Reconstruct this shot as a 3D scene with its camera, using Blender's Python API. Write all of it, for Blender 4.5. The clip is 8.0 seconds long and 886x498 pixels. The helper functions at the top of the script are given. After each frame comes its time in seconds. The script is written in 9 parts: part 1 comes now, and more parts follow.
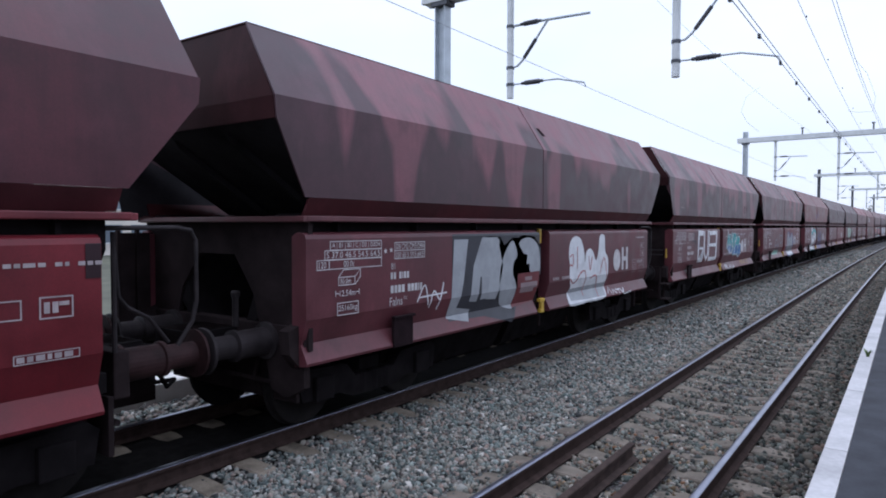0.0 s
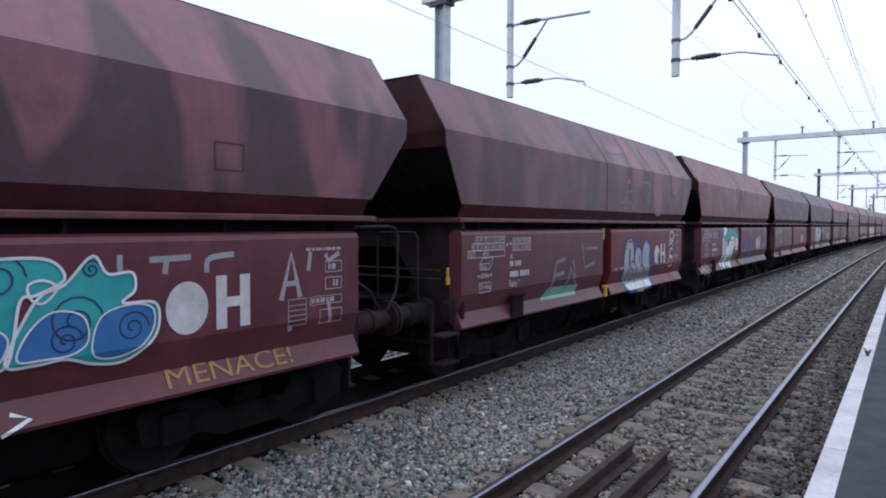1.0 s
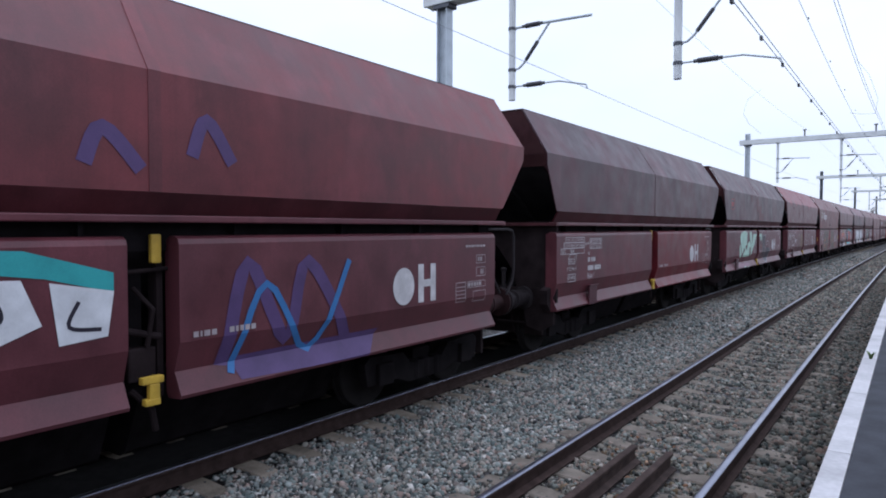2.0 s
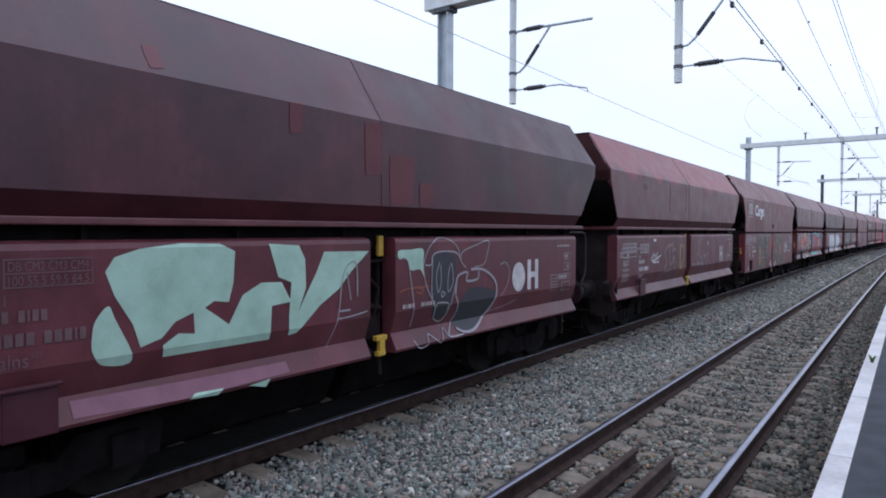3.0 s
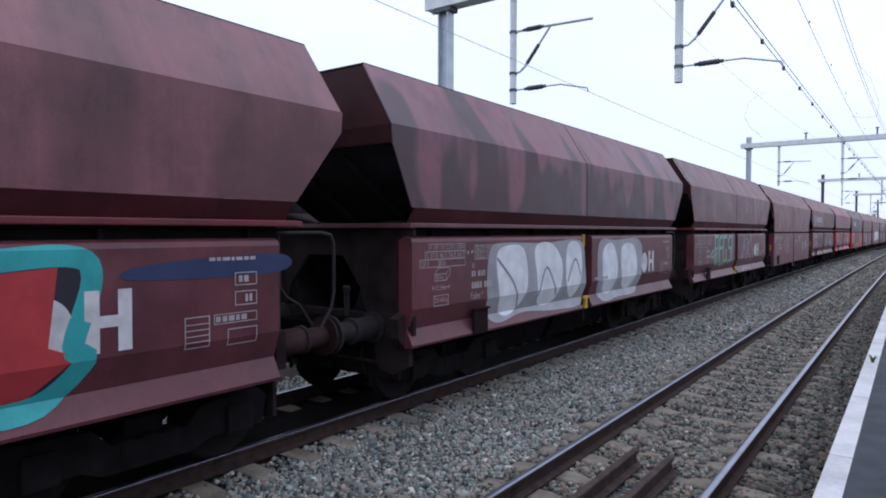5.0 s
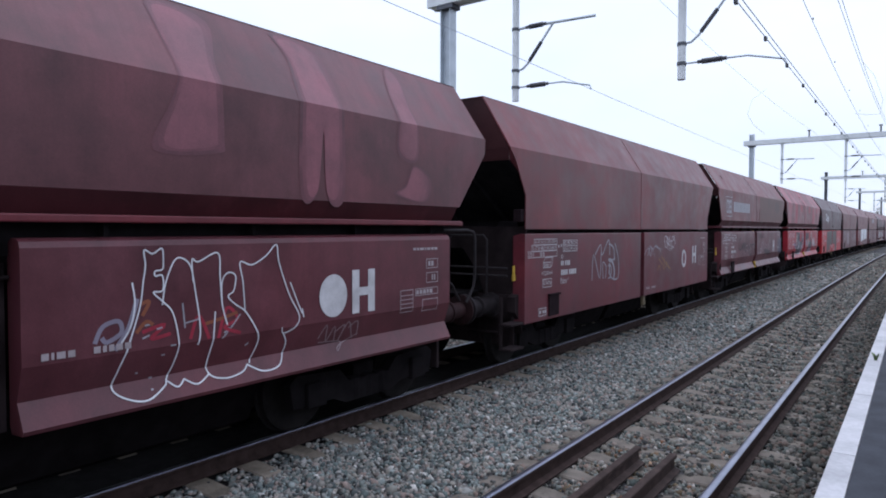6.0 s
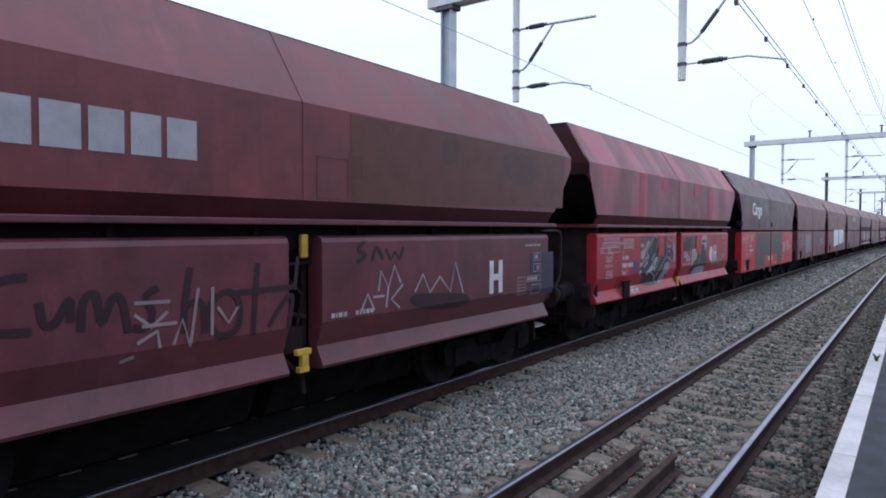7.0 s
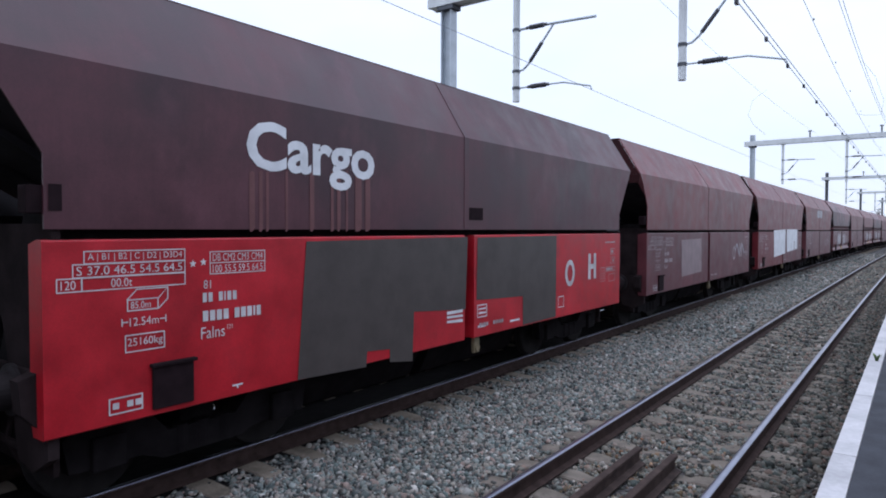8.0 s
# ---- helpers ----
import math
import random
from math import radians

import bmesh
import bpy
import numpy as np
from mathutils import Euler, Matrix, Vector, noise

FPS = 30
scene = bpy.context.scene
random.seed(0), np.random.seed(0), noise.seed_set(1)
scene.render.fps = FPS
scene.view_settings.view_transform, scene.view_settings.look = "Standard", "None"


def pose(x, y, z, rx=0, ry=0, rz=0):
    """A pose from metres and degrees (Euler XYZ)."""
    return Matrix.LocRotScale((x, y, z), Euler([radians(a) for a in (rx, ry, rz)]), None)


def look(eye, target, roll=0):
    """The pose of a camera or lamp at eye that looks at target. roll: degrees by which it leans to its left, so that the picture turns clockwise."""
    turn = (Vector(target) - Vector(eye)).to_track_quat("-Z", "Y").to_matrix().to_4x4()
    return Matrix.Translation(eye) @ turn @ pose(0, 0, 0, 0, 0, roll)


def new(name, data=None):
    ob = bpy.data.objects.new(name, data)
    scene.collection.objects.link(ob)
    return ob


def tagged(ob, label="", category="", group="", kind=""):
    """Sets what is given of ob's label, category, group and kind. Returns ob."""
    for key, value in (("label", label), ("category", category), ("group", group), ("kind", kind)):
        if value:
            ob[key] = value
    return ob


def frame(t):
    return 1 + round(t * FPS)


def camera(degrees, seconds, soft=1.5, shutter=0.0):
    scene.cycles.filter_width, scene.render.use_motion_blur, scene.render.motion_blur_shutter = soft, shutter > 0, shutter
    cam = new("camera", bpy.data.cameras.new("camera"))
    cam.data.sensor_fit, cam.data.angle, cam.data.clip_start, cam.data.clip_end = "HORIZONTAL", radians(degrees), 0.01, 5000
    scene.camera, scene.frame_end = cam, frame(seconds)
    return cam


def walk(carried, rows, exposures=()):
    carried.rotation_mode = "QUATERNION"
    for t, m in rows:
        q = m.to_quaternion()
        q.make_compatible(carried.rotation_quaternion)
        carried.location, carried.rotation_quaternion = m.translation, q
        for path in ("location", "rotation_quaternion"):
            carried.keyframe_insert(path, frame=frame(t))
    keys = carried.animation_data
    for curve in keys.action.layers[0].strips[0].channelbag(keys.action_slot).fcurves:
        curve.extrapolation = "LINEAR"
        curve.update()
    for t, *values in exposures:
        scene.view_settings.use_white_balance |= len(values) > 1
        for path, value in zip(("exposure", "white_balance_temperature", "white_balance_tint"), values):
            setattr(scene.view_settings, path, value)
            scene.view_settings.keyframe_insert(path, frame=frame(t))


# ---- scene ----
# ---------------------------------------------------------------- camera
cam = camera(68.57, 8.0, soft=1.9)
EYE = (0.0, 0.0, 2.2976)


def aim(right, down):
    """Pose of the hand-held camera, turned by small angles (milliradians) from its first direction."""
    yaw, pitch = 0.6226 + right / 1000, -0.0361 + down / 1000
    d = (-math.sin(yaw) * math.cos(pitch), math.cos(yaw) * math.cos(pitch), math.sin(pitch))
    return look(EYE, (EYE[0] + d[0] * 10, EYE[1] + d[1] * 10, EYE[2] + d[2] * 10), 0.134)


SWAY = [(0.0, 0.0, 0.0), (0.5, -0.3, -1.2), (1.0, -0.3, -1.2), (1.5, 1.5, 0.3), (3.0, 4.1, 8.2), (3.5, 2.8, 9.0), (4.0, 3.3, 8.2),
        (4.5, 3.7, 9.3), (6.0, 8.2, 4.4), (6.5, 9.4, 5.5), (7.0, 8.9, 5.3), (7.5, 8.3, 4.4), (8.0, 9.2, 5.3)]
walk(cam, [(t, aim(a, b)) for t, a, b in SWAY], exposures=[(0.0, -0.26, 5900, 12.5), (8.0, -0.26, 5900, 12.5)])

# ---------------------------------------------------------------- world and light
world = bpy.data.worlds.new("overcast_sky")
scene.world = world
world.use_nodes = True
wn, wl = world.node_tree.nodes, world.node_tree.links
wn.clear()
w_out, w_bg = wn.new("ShaderNodeOutputWorld"), wn.new("ShaderNodeBackground")
w_sky, w_mix, w_noise = wn.new("ShaderNodeTexSky"), wn.new("ShaderNodeMixRGB"), wn.new("ShaderNodeTexNoise")
w_ramp, w_gain, w_map, w_co = wn.new("ShaderNodeValToRGB"), wn.new("ShaderNodeMixRGB"), wn.new("ShaderNodeMapping"), wn.new("ShaderNodeTexCoord")
w_sky.sky_type, w_sky.sun_disc = "NISHITA", False
w_sky.sun_elevation, w_sky.sun_rotation = radians(42), radians(-80)
w_gain.blend_type, w_gain.inputs[0].default_value, w_gain.inputs[2].default_value = "MULTIPLY", 1.0, (0.10, 0.10, 0.10, 1)
wl.new(w_sky.outputs[0], w_gain.inputs[1])
w_map.inputs["Scale"].default_value = (1.0, 1.0, 2.2)
w_noise.inputs["Scale"].default_value, w_noise.inputs["Detail"].default_value = 1.6, 5.0
w_ramp.color_ramp.elements[0].position, w_ramp.color_ramp.elements[0].color = 0.25, (0.88, 0.95, 1.10, 1)
w_ramp.color_ramp.elements[1].position, w_ramp.color_ramp.elements[1].color = 0.75, (1.22, 1.27, 1.37, 1)
wl.new(w_co.outputs["Generated"], w_map.inputs[0])
wl.new(w_map.outputs[0], w_noise.inputs["Vector"])
wl.new(w_noise.outputs[0], w_ramp.inputs[0])
w_mix.inputs[0].default_value = 0.80
wl.new(w_gain.outputs[0], w_mix.inputs[1])
wl.new(w_ramp.outputs[0], w_mix.inputs[2])
# an overcast sky is brighter overhead than at the horizon
w_sep, w_up, w_dome = wn.new("ShaderNodeSeparateXYZ"), wn.new("ShaderNodeValToRGB"), wn.new("ShaderNodeMixRGB")
wl.new(w_co.outputs["Generated"], w_sep.inputs[0])
wl.new(w_sep.outputs[2], w_up.inputs[0])
w_up.color_ramp.elements[0].position, w_up.color_ramp.elements[0].color = 0.05, (0.62, 0.62, 0.62, 1)
w_up.color_ramp.elements[1].position, w_up.color_ramp.elements[1].color = 0.95, (1.2, 1.2, 1.2, 1)
w_mid = w_up.color_ramp.elements.new(0.36)
w_mid.color = (0.68, 0.68, 0.68, 1)
w_dome.blend_type, w_dome.inputs[0].default_value = "MULTIPLY", 1.0
wl.new(w_mix.outputs[0], w_dome.inputs[1])
wl.new(w_up.outputs[0], w_dome.inputs[2])
wl.new(w_dome.outputs[0], w_bg.inputs[0])
w_bg.inputs[1].default_value = 1.9
wl.new(w_bg.outputs[0], w_out.inputs[0])
sun = new("sun", bpy.data.lights.new("sun", "SUN"))
sun.data.energy, sun.data.angle, sun.data.color = 0.6, radians(40), (1.0, 0.97, 0.94)
sun.matrix_world = look((-12, -6, 60), (0, 6, 0))


# ---------------------------------------------------------------- materials
def material(name):
    m = bpy.data.materials.new(name)
    m.use_nodes = True
    nt = m.node_tree
    bsdf = nt.nodes["Principled BSDF"]
    return m, nt.nodes, nt.links, bsdf


def coords(n, l, scale=(1, 1, 1), shift=9.0):
    """Object coordinates, moved by the object's own random number."""
    tc, info, mp, add, mul = (n.new(k) for k in ("ShaderNodeTexCoord", "ShaderNodeObjectInfo", "ShaderNodeMapping", "ShaderNodeVectorMath", "ShaderNodeMath"))
    mul.operation, mul.inputs[1].default_value = "MULTIPLY", shift
    l.new(info.outputs["Random"], mul.inputs[0])
    l.new(tc.outputs["Object"], add.inputs[0])
    l.new(mul.outputs[0], add.inputs[1])
    mp.inputs["Scale"].default_value = scale
    l.new(add.outputs[0], mp.inputs[0])
    return mp.outputs[0]


def noise_tex(n, l, vec, scale, detail=4.0, rough=0.55):
    t = n.new("ShaderNodeTexNoise")
    t.inputs["Scale"].default_value, t.inputs["Detail"].default_value, t.inputs["Roughness"].default_value = scale, detail, rough
    l.new(vec, t.inputs["Vector"])
    return t.outputs[0]


def ramp(n, l, fac, stops):
    r = n.new("ShaderNodeValToRGB")
    el = r.color_ramp.elements
    while len(el) < len(stops):
        el.new(0.5)
    for e, (p, c) in zip(el, stops):
        e.position, e.color = p, (*c, 1) if len(c) == 3 else c
    l.new(fac, r.inputs[0])
    return r.outputs[0]


def blend(n, l, fac, a, b, kind="MIX"):
    m = n.new("ShaderNodeMixRGB")
    m.blend_type = kind
    for sock, v in zip(m.inputs, (fac, a, b)):
        if hasattr(v, "is_linked"):
            l.new(v, sock)
        elif isinstance(v, (int, float)):
            sock.default_value = v
        else:
            sock.default_value = (*v, 1)
    return m.outputs[0]


def bump(n, l, bsdf, height, strength, dist=0.01):
    b = n.new("ShaderNodeBump")
    b.inputs["Strength"].default_value, b.inputs["Distance"].default_value = strength, dist
    l.new(height, b.inputs["Height"])
    l.new(b.outputs[0], bsdf.inputs["Normal"])


def plain(name, color, rough=0.6, metal=0.0, vary=0.25, scale=6.0, grain=0.15, gloss=0.4):
    """A surface of one colour with soft blotches, fine grain and slight relief."""
    m, n, l, b = material(name)
    v = coords(n, l)
    big, fine = noise_tex(n, l, v, scale), noise_tex(n, l, v, scale * 14, 3)
    dark = tuple(c * (1 - vary) for c in color)
    lite = tuple(min(1, c * (1 + vary)) for c in color)
    c = ramp(n, l, big, [(0.3, dark), (0.7, lite)])
    c = blend(n, l, grain, c, fine, "OVERLAY")
    l.new(c, b.inputs["Base Color"])
    b.inputs["Roughness"].default_value, b.inputs["Metallic"].default_value, b.inputs["Specular IOR Level"].default_value = rough, metal, gloss
    bump(n, l, b, fine, 0.25, 0.004)
    return m


def wagon_paint(name, base, patch, amount=0.5, soft=0.06, stretch=0.38, grime=0.45, gloss=0.42, up_bias=0.0, every=0.95):
    """Old oxide-red wagon paint: big soft patches of a second tone with upright edges, run-down streaks, soot and fine grain. bleach: how much more of the patches there is towards the top."""
    base, patch = tuple(k * x for k, x in zip((0.84, 0.66, 0.68), base)), tuple(k * x for k, x in zip((0.86, 0.68, 0.70), patch))
    m, n, l, b = material(name)
    v = coords(n, l, (0.25, 1.0, stretch))
    big = noise_tex(n, l, v, every, 1.5, 0.4)
    if up_bias:
        tc, sep, rise, total = (n.new("ShaderNode" + k) for k in ("TexCoord", "SeparateXYZ", "Math", "Math"))
        l.new(tc.outputs["Object"], sep.inputs[0])
        rise.operation, rise.inputs[1].default_value, rise.inputs[2].default_value = "MULTIPLY_ADD", up_bias, -3.35 * up_bias
        l.new(sep.outputs[2], rise.inputs[0])
        l.new(big, total.inputs[0])
        l.new(rise.outputs[0], total.inputs[1])
        big = total.outputs[0]
    cut = 0.62 - 0.24 * amount
    mask = ramp(n, l, big, [(cut - soft, (0, 0, 0)), (cut + soft, (1, 1, 1))])
    c = blend(n, l, mask, base, patch)
    vs = coords(n, l, (1.0, 7.0, 0.45), 5.0)
    streak = noise_tex(n, l, vs, 1.6, 5, 0.65)
    sm = ramp(n, l, streak, [(0.46, (0, 0, 0)), (0.72, (1, 1, 1))])
    soot = (0.45 * base[0] + 0.010, 0.42 * base[1] + 0.004, 0.42 * base[2] + 0.006)
    k = n.new("ShaderNodeMath")
    k.operation, k.inputs[1].default_value = "MULTIPLY", grime
    l.new(sm, k.inputs[0])
    c = blend(n, l, k.outputs[0], c, soot)
    v2 = coords(n, l, (1, 1, 1), 3.0)
    blot = ramp(n, l, noise_tex(n, l, coords(n, l, (0.6, 1.0, 0.9), 11.0), 1.5, 6, 0.66), [(0.53, (0, 0, 0)), (0.74, (0.55, 0.55, 0.55))])
    c = blend(n, l, blot, c, soot)
    dust = noise_tex(n, l, v2, 2.3, 6, 0.6)
    c = blend(n, l, 0.5, c, ramp(n, l, dust, [(0.3, (0.25, 0.24, 0.25)), (0.7, (0.75, 0.73, 0.74))]), "OVERLAY")
    vk = coords(n, l, (1.0, 0.8, 0.5), 7.0)
    scuff = ramp(n, l, noise_tex(n, l, vk, 1.7, 6, 0.62), [(0.55, (0, 0, 0)), (0.76, (0.42, 0.42, 0.42))])
    c = blend(n, l, scuff, c, (1.5 * base[0] + 0.045, 1.5 * base[1] + 0.020, 1.5 * base[2] + 0.026))
    fine = noise_tex(n, l, v2, 60, 3)
    c = blend(n, l, 0.2, c, fine, "OVERLAY")
    l.new(c, b.inputs["Base Color"])
    r = ramp(n, l, dust, [(0.3, (0.34,) * 3), (0.7, (0.52,) * 3)])
    l.new(r, b.inputs["Roughness"])
    b.inputs["Specular IOR Level"].default_value = gloss
    dent = noise_tex(n, l, v2, 1.1, 2)
    hsum = n.new("ShaderNodeMath")
    hsum.operation, hsum.inputs[1].default_value, hsum.inputs[2].default_value = "MULTIPLY_ADD", 0.06, 0.0
    l.new(fine, hsum.inputs[0])
    l.new(dent, hsum.inputs[2])
    bump(n, l, b, hsum.outputs[0], 0.22, 0.03)
    return m


def spray(name, color, rough=0.45, thin=0.25):
    """Sprayed graffiti paint, thinner and dirtier in places."""
    m, n, l, b = material(name)
    v = coords(n, l, (1, 1, 1), 4.0)
    t = noise_tex(n, l, v, 3.2, 5, 0.6)
    c = ramp(n, l, t, [(0.3, tuple(x * (1 - thin) for x in color)), (0.62, color)])
    c = blend(n, l, 0.12, c, noise_tex(n, l, v, 70, 2), "OVERLAY")
    l.new(c, b.inputs["Base Color"])
    b.inputs["Roughness"].default_value, b.inputs["Specular IOR Level"].default_value = rough, 0.3
    return m


def stone_material(name, gain, warm):
    m, n, l, b = material(name)
    geo, tc = n.new("ShaderNodeNewGeometry"), n.new("ShaderNodeTexCoord")
    c = ramp(n, l, geo.outputs["Random Per Island"], [(0.0, (0.022, 0.022, 0.024)), (0.18, (0.085, 0.108, 0.105)), (0.36, (0.21, 0.195, 0.17)), (0.5, (0.050, 0.058, 0.060)),
                                                       (0.64, (0.20, 0.150, 0.130)), (0.78, (0.19, 0.22, 0.212)), (0.92, (0.035, 0.032, 0.030)), (1.0, (0.40, 0.39, 0.37))])
    c = blend(n, l, 1.0, c, (gain * warm, gain, gain / warm), "MULTIPLY")
    f = noise_tex(n, l, tc.outputs["Object"], 45, 4)
    c = blend(n, l, 0.3, c, f, "OVERLAY")
    wide = noise_tex(n, l, tc.outputs["Object"], 0.5, 3)
    c = blend(n, l, 0.25, c, ramp(n, l, wide, [(0.35, (0.30, 0.26, 0.23)), (0.65, (0.6, 0.6, 0.61))]), "OVERLAY")
    l.new(c, b.inputs["Base Color"])
    b.inputs["Roughness"].default_value, b.inputs["Specular IOR Level"].default_value = 0.9, 0.2
    bump(n, l, b, f, 0.4, 0.006)
    return m


def ballast_bed_material():
    m, n, l, b = material("ballast_bed")
    tc = n.new("ShaderNodeTexCoord")
    vor = n.new("ShaderNodeTexVoronoi")
    vor.inputs["Scale"].default_value = 19
    l.new(tc.outputs["Object"], vor.inputs["Vector"])
    sep = n.new("ShaderNodeSeparateColor")
    l.new(vor.outputs["Color"], sep.inputs[0])
    c = ramp(n, l, sep.outputs[0], [(0.0, (0.03, 0.028, 0.028)), (0.35, (0.085, 0.08, 0.082)), (0.7, (0.13, 0.115, 0.11)), (1.0, (0.22, 0.215, 0.22))])
    edge = ramp(n, l, vor.outputs["Distance"], [(0.25, (1, 1, 1)), (0.75, (0.25, 0.25, 0.25))])
    c = blend(n, l, 0.8, c, edge, "MULTIPLY")
    l.new(c, b.inputs["Base Color"])
    b.inputs["Roughness"].default_value = 0.95
    inv = ramp(n, l, vor.outputs["Distance"], [(0.0, (1, 1, 1)), (0.9, (0, 0, 0))])
    bump(n, l, b, inv, 1.0, 0.04)
    return m


M_STONE, M_STONE_OLD, M_BED = stone_material("clean_ballast_stone", 1.42, 1.01), stone_material("soiled_ballast_stone", 1.0, 1.06), ballast_bed_material()
M_STONE_DARK, M_STONE_RUST = stone_material("dark_brown_stone", 0.62, 1.07), stone_material("rust_stained_stone", 0.62, 1.5)
M_RUST = plain("rusty_rail_side", (0.040, 0.026, 0.023), 0.85, 0.0, 0.35, 9, 0.15, 0.1)
M_OLDRAIL = plain("brown_rusted_rail", (0.048, 0.033, 0.029), 0.85, 0.0, 0.35, 9, 0.15, 0.15)
M_RAILTOP = plain("polished_rail_head", (0.26, 0.27, 0.33), 0.30, 1.0, 0.2, 3)
M_OILY = plain("oily_dark_sleeper", (0.20, 0.168, 0.135), 0.95, 0, 0.45, 3, 0.3, 0.1)
M_SLEEPER = plain("weathered_concrete_sleeper", (0.150, 0.128, 0.108), 0.95, 0, 0.35, 4, 0.3, 0.15)
M_WHITE_EDGE = plain("worn_white_edge_slab", (0.43, 0.42, 0.43), 0.8, 0, 0.16, 2, 0.2, 0.25)
M_PLATFORM = plain("dark_platform_paving", (0.038, 0.040, 0.048), 0.85, 0, 0.25, 4, 0.15, 0.2)
M_CONCRETE = plain("grey_concrete", (0.32, 0.31, 0.30), 0.9, 0, 0.2, 2)
M_GALV = plain("galvanised_steel", (0.46, 0.50, 0.54), 0.5, 0.55, 0.12, 3)
M_GALV_PALE = plain("pale_painted_steel", (0.62, 0.64, 0.65), 0.5, 0.1, 0.1, 3)
M_MASTDARK = plain("dark_weathered_steel", (0.10, 0.105, 0.12), 0.7, 0.3, 0.2, 3)
M_INSUL = plain("dark_insulator", (0.06, 0.06, 0.07), 0.4, 0, 0.2, 9)
M_WIRE = plain("tarnished_wire", (0.34, 0.36, 0.40), 0.6, 0.4, 0.1, 3)
# soot, lowered to near black for the shade under the wagons
M_UNDER = plain("shaded_sooty_underframe", (0.013, 0.011, 0.012), 0.9, 0.0, 0.4, 4, 0.15, 0.05)
# brown of the wagon ends, lowered for the shade they stand in
M_ENDDARK = plain("shaded_brown_end_sheet", (0.026, 0.019, 0.020), 0.9, 0.0, 0.4, 2.5, 0.15, 0.05)
# the shade in the cavities at the wagon ends is put into this colour
M_SLOPE = plain("shade_dark_cavity_sheet", (0.038, 0.035, 0.039), 0.85, 0.0, 0.45, 1.6, 0.15, 0.1)
M_BUFFER = plain("greasy_buffer_steel", (0.027, 0.022, 0.024), 0.6, 0.0, 0.4, 6, 0.15, 0.2)
M_BUFFER_RED = plain("greasy_dark_red_buffer", (0.036, 0.017, 0.018), 0.6, 0.0, 0.4, 6, 0.15, 0.2)
M_WHEEL = plain("dark_wheel_steel", (0.018, 0.016, 0.016), 0.8, 0.0, 0.3, 5, 0.15, 0.1)
M_YELLOW = plain("worn_yellow_paint", (0.48, 0.31, 0.04), 0.5, 0, 0.2, 7)
M_BRASS = plain("dull_brass_plate", (0.15, 0.12, 0.07), 0.7, 0.0, 0.35, 9)
M_WHITE = plain("white_stencil_paint", (0.52, 0.50, 0.51), 0.7, 0, 0.2, 5)
M_OLDWHITE = plain("faded_white_stencil_paint", (0.36, 0.31, 0.32), 0.6, 0, 0.25, 5)
M_GHOST = plain("almost_worn_off_stencil_paint", (0.13, 0.075, 0.082), 0.6, 0, 0.25, 5)
M_BLACKPLATE = plain("dark_hatch_plate", (0.016, 0.009, 0.011), 0.9, 0.0, 0.3, 7, 0.15, 0.1)

# ---------------------------------------------------------------- geometry helpers
CURVE_FROM, CURVE = 15.2, 0.000279
TRACK_T, TRACK_N = -6.469, -2.191      # centres of the train's track and of the near track


def bend(y):
    """Sideways shift and heading of the line at y metres along it: straight, then a wide right-hand curve."""
    e = max(0.0, y - CURVE_FROM)
    return CURVE * e * e / 2, math.atan(CURVE * e)


def link_mesh(name, bm, mat, parent=None, label=""):
    me = bpy.data.meshes.new(name)
    bm.to_mesh(me)
    bm.free()
    if mat is not None:
        me.materials.append(mat)
    ob = new(name, me)
    if parent is not None:
        ob.parent = parent
    if label:
        tagged(ob, label)
    return ob


part = link_mesh
CACHE = {}


def shared_part(name, key, build, mat, parent, label=""):
    """A part whose mesh is built once for each key and material and then shared."""
    k = (key, mat.name)
    if k not in CACHE:
        bm = bmesh.new()
        build(bm)
        me = bpy.data.meshes.new(name)
        bm.to_mesh(me)
        bm.free()
        me.materials.append(mat)
        CACHE[k] = me
    ob = new(name, CACHE[k])
    ob.parent = parent
    if label:
        tagged(ob, label)
    return ob


def box(bm, x0, x1, y0, y1, z0, z1, bevel=0.0):
    r = bmesh.ops.create_cube(bm, size=1.0)
    vs = r["verts"]
    for v in vs:
        v.co = Vector(((x0 + x1) / 2 + v.co.x * (x1 - x0), (y0 + y1) / 2 + v.co.y * (y1 - y0), (z0 + z1) / 2 + v.co.z * (z1 - z0)))
    if bevel:
        es = list({e for v in vs for e in v.link_edges})
        bmesh.ops.bevel(bm, geom=es, offset=bevel, segments=2, affect="EDGES", profile=0.6)


def prism(bm, outline, y0, y1, axis="y"):
    """Extrude an outline of (a, z) pairs along y (a is x) or along x (a is y)."""
    def co(a, z, e):
        return (a, e, z) if axis == "y" else (e, a, z)
    v0 = [bm.verts.new(co(a, z, y0)) for a, z in outline]
    v1 = [bm.verts.new(co(a, z, y1)) for a, z in outline]
    n = len(outline)
    bm.faces.new(v0)
    bm.faces.new(v1[::-1])
    for i in range(n):
        bm.faces.new((v0[i], v1[i], v1[(i + 1) % n], v0[(i + 1) % n]))
    bmesh.ops.recalc_face_normals(bm, faces=bm.faces)


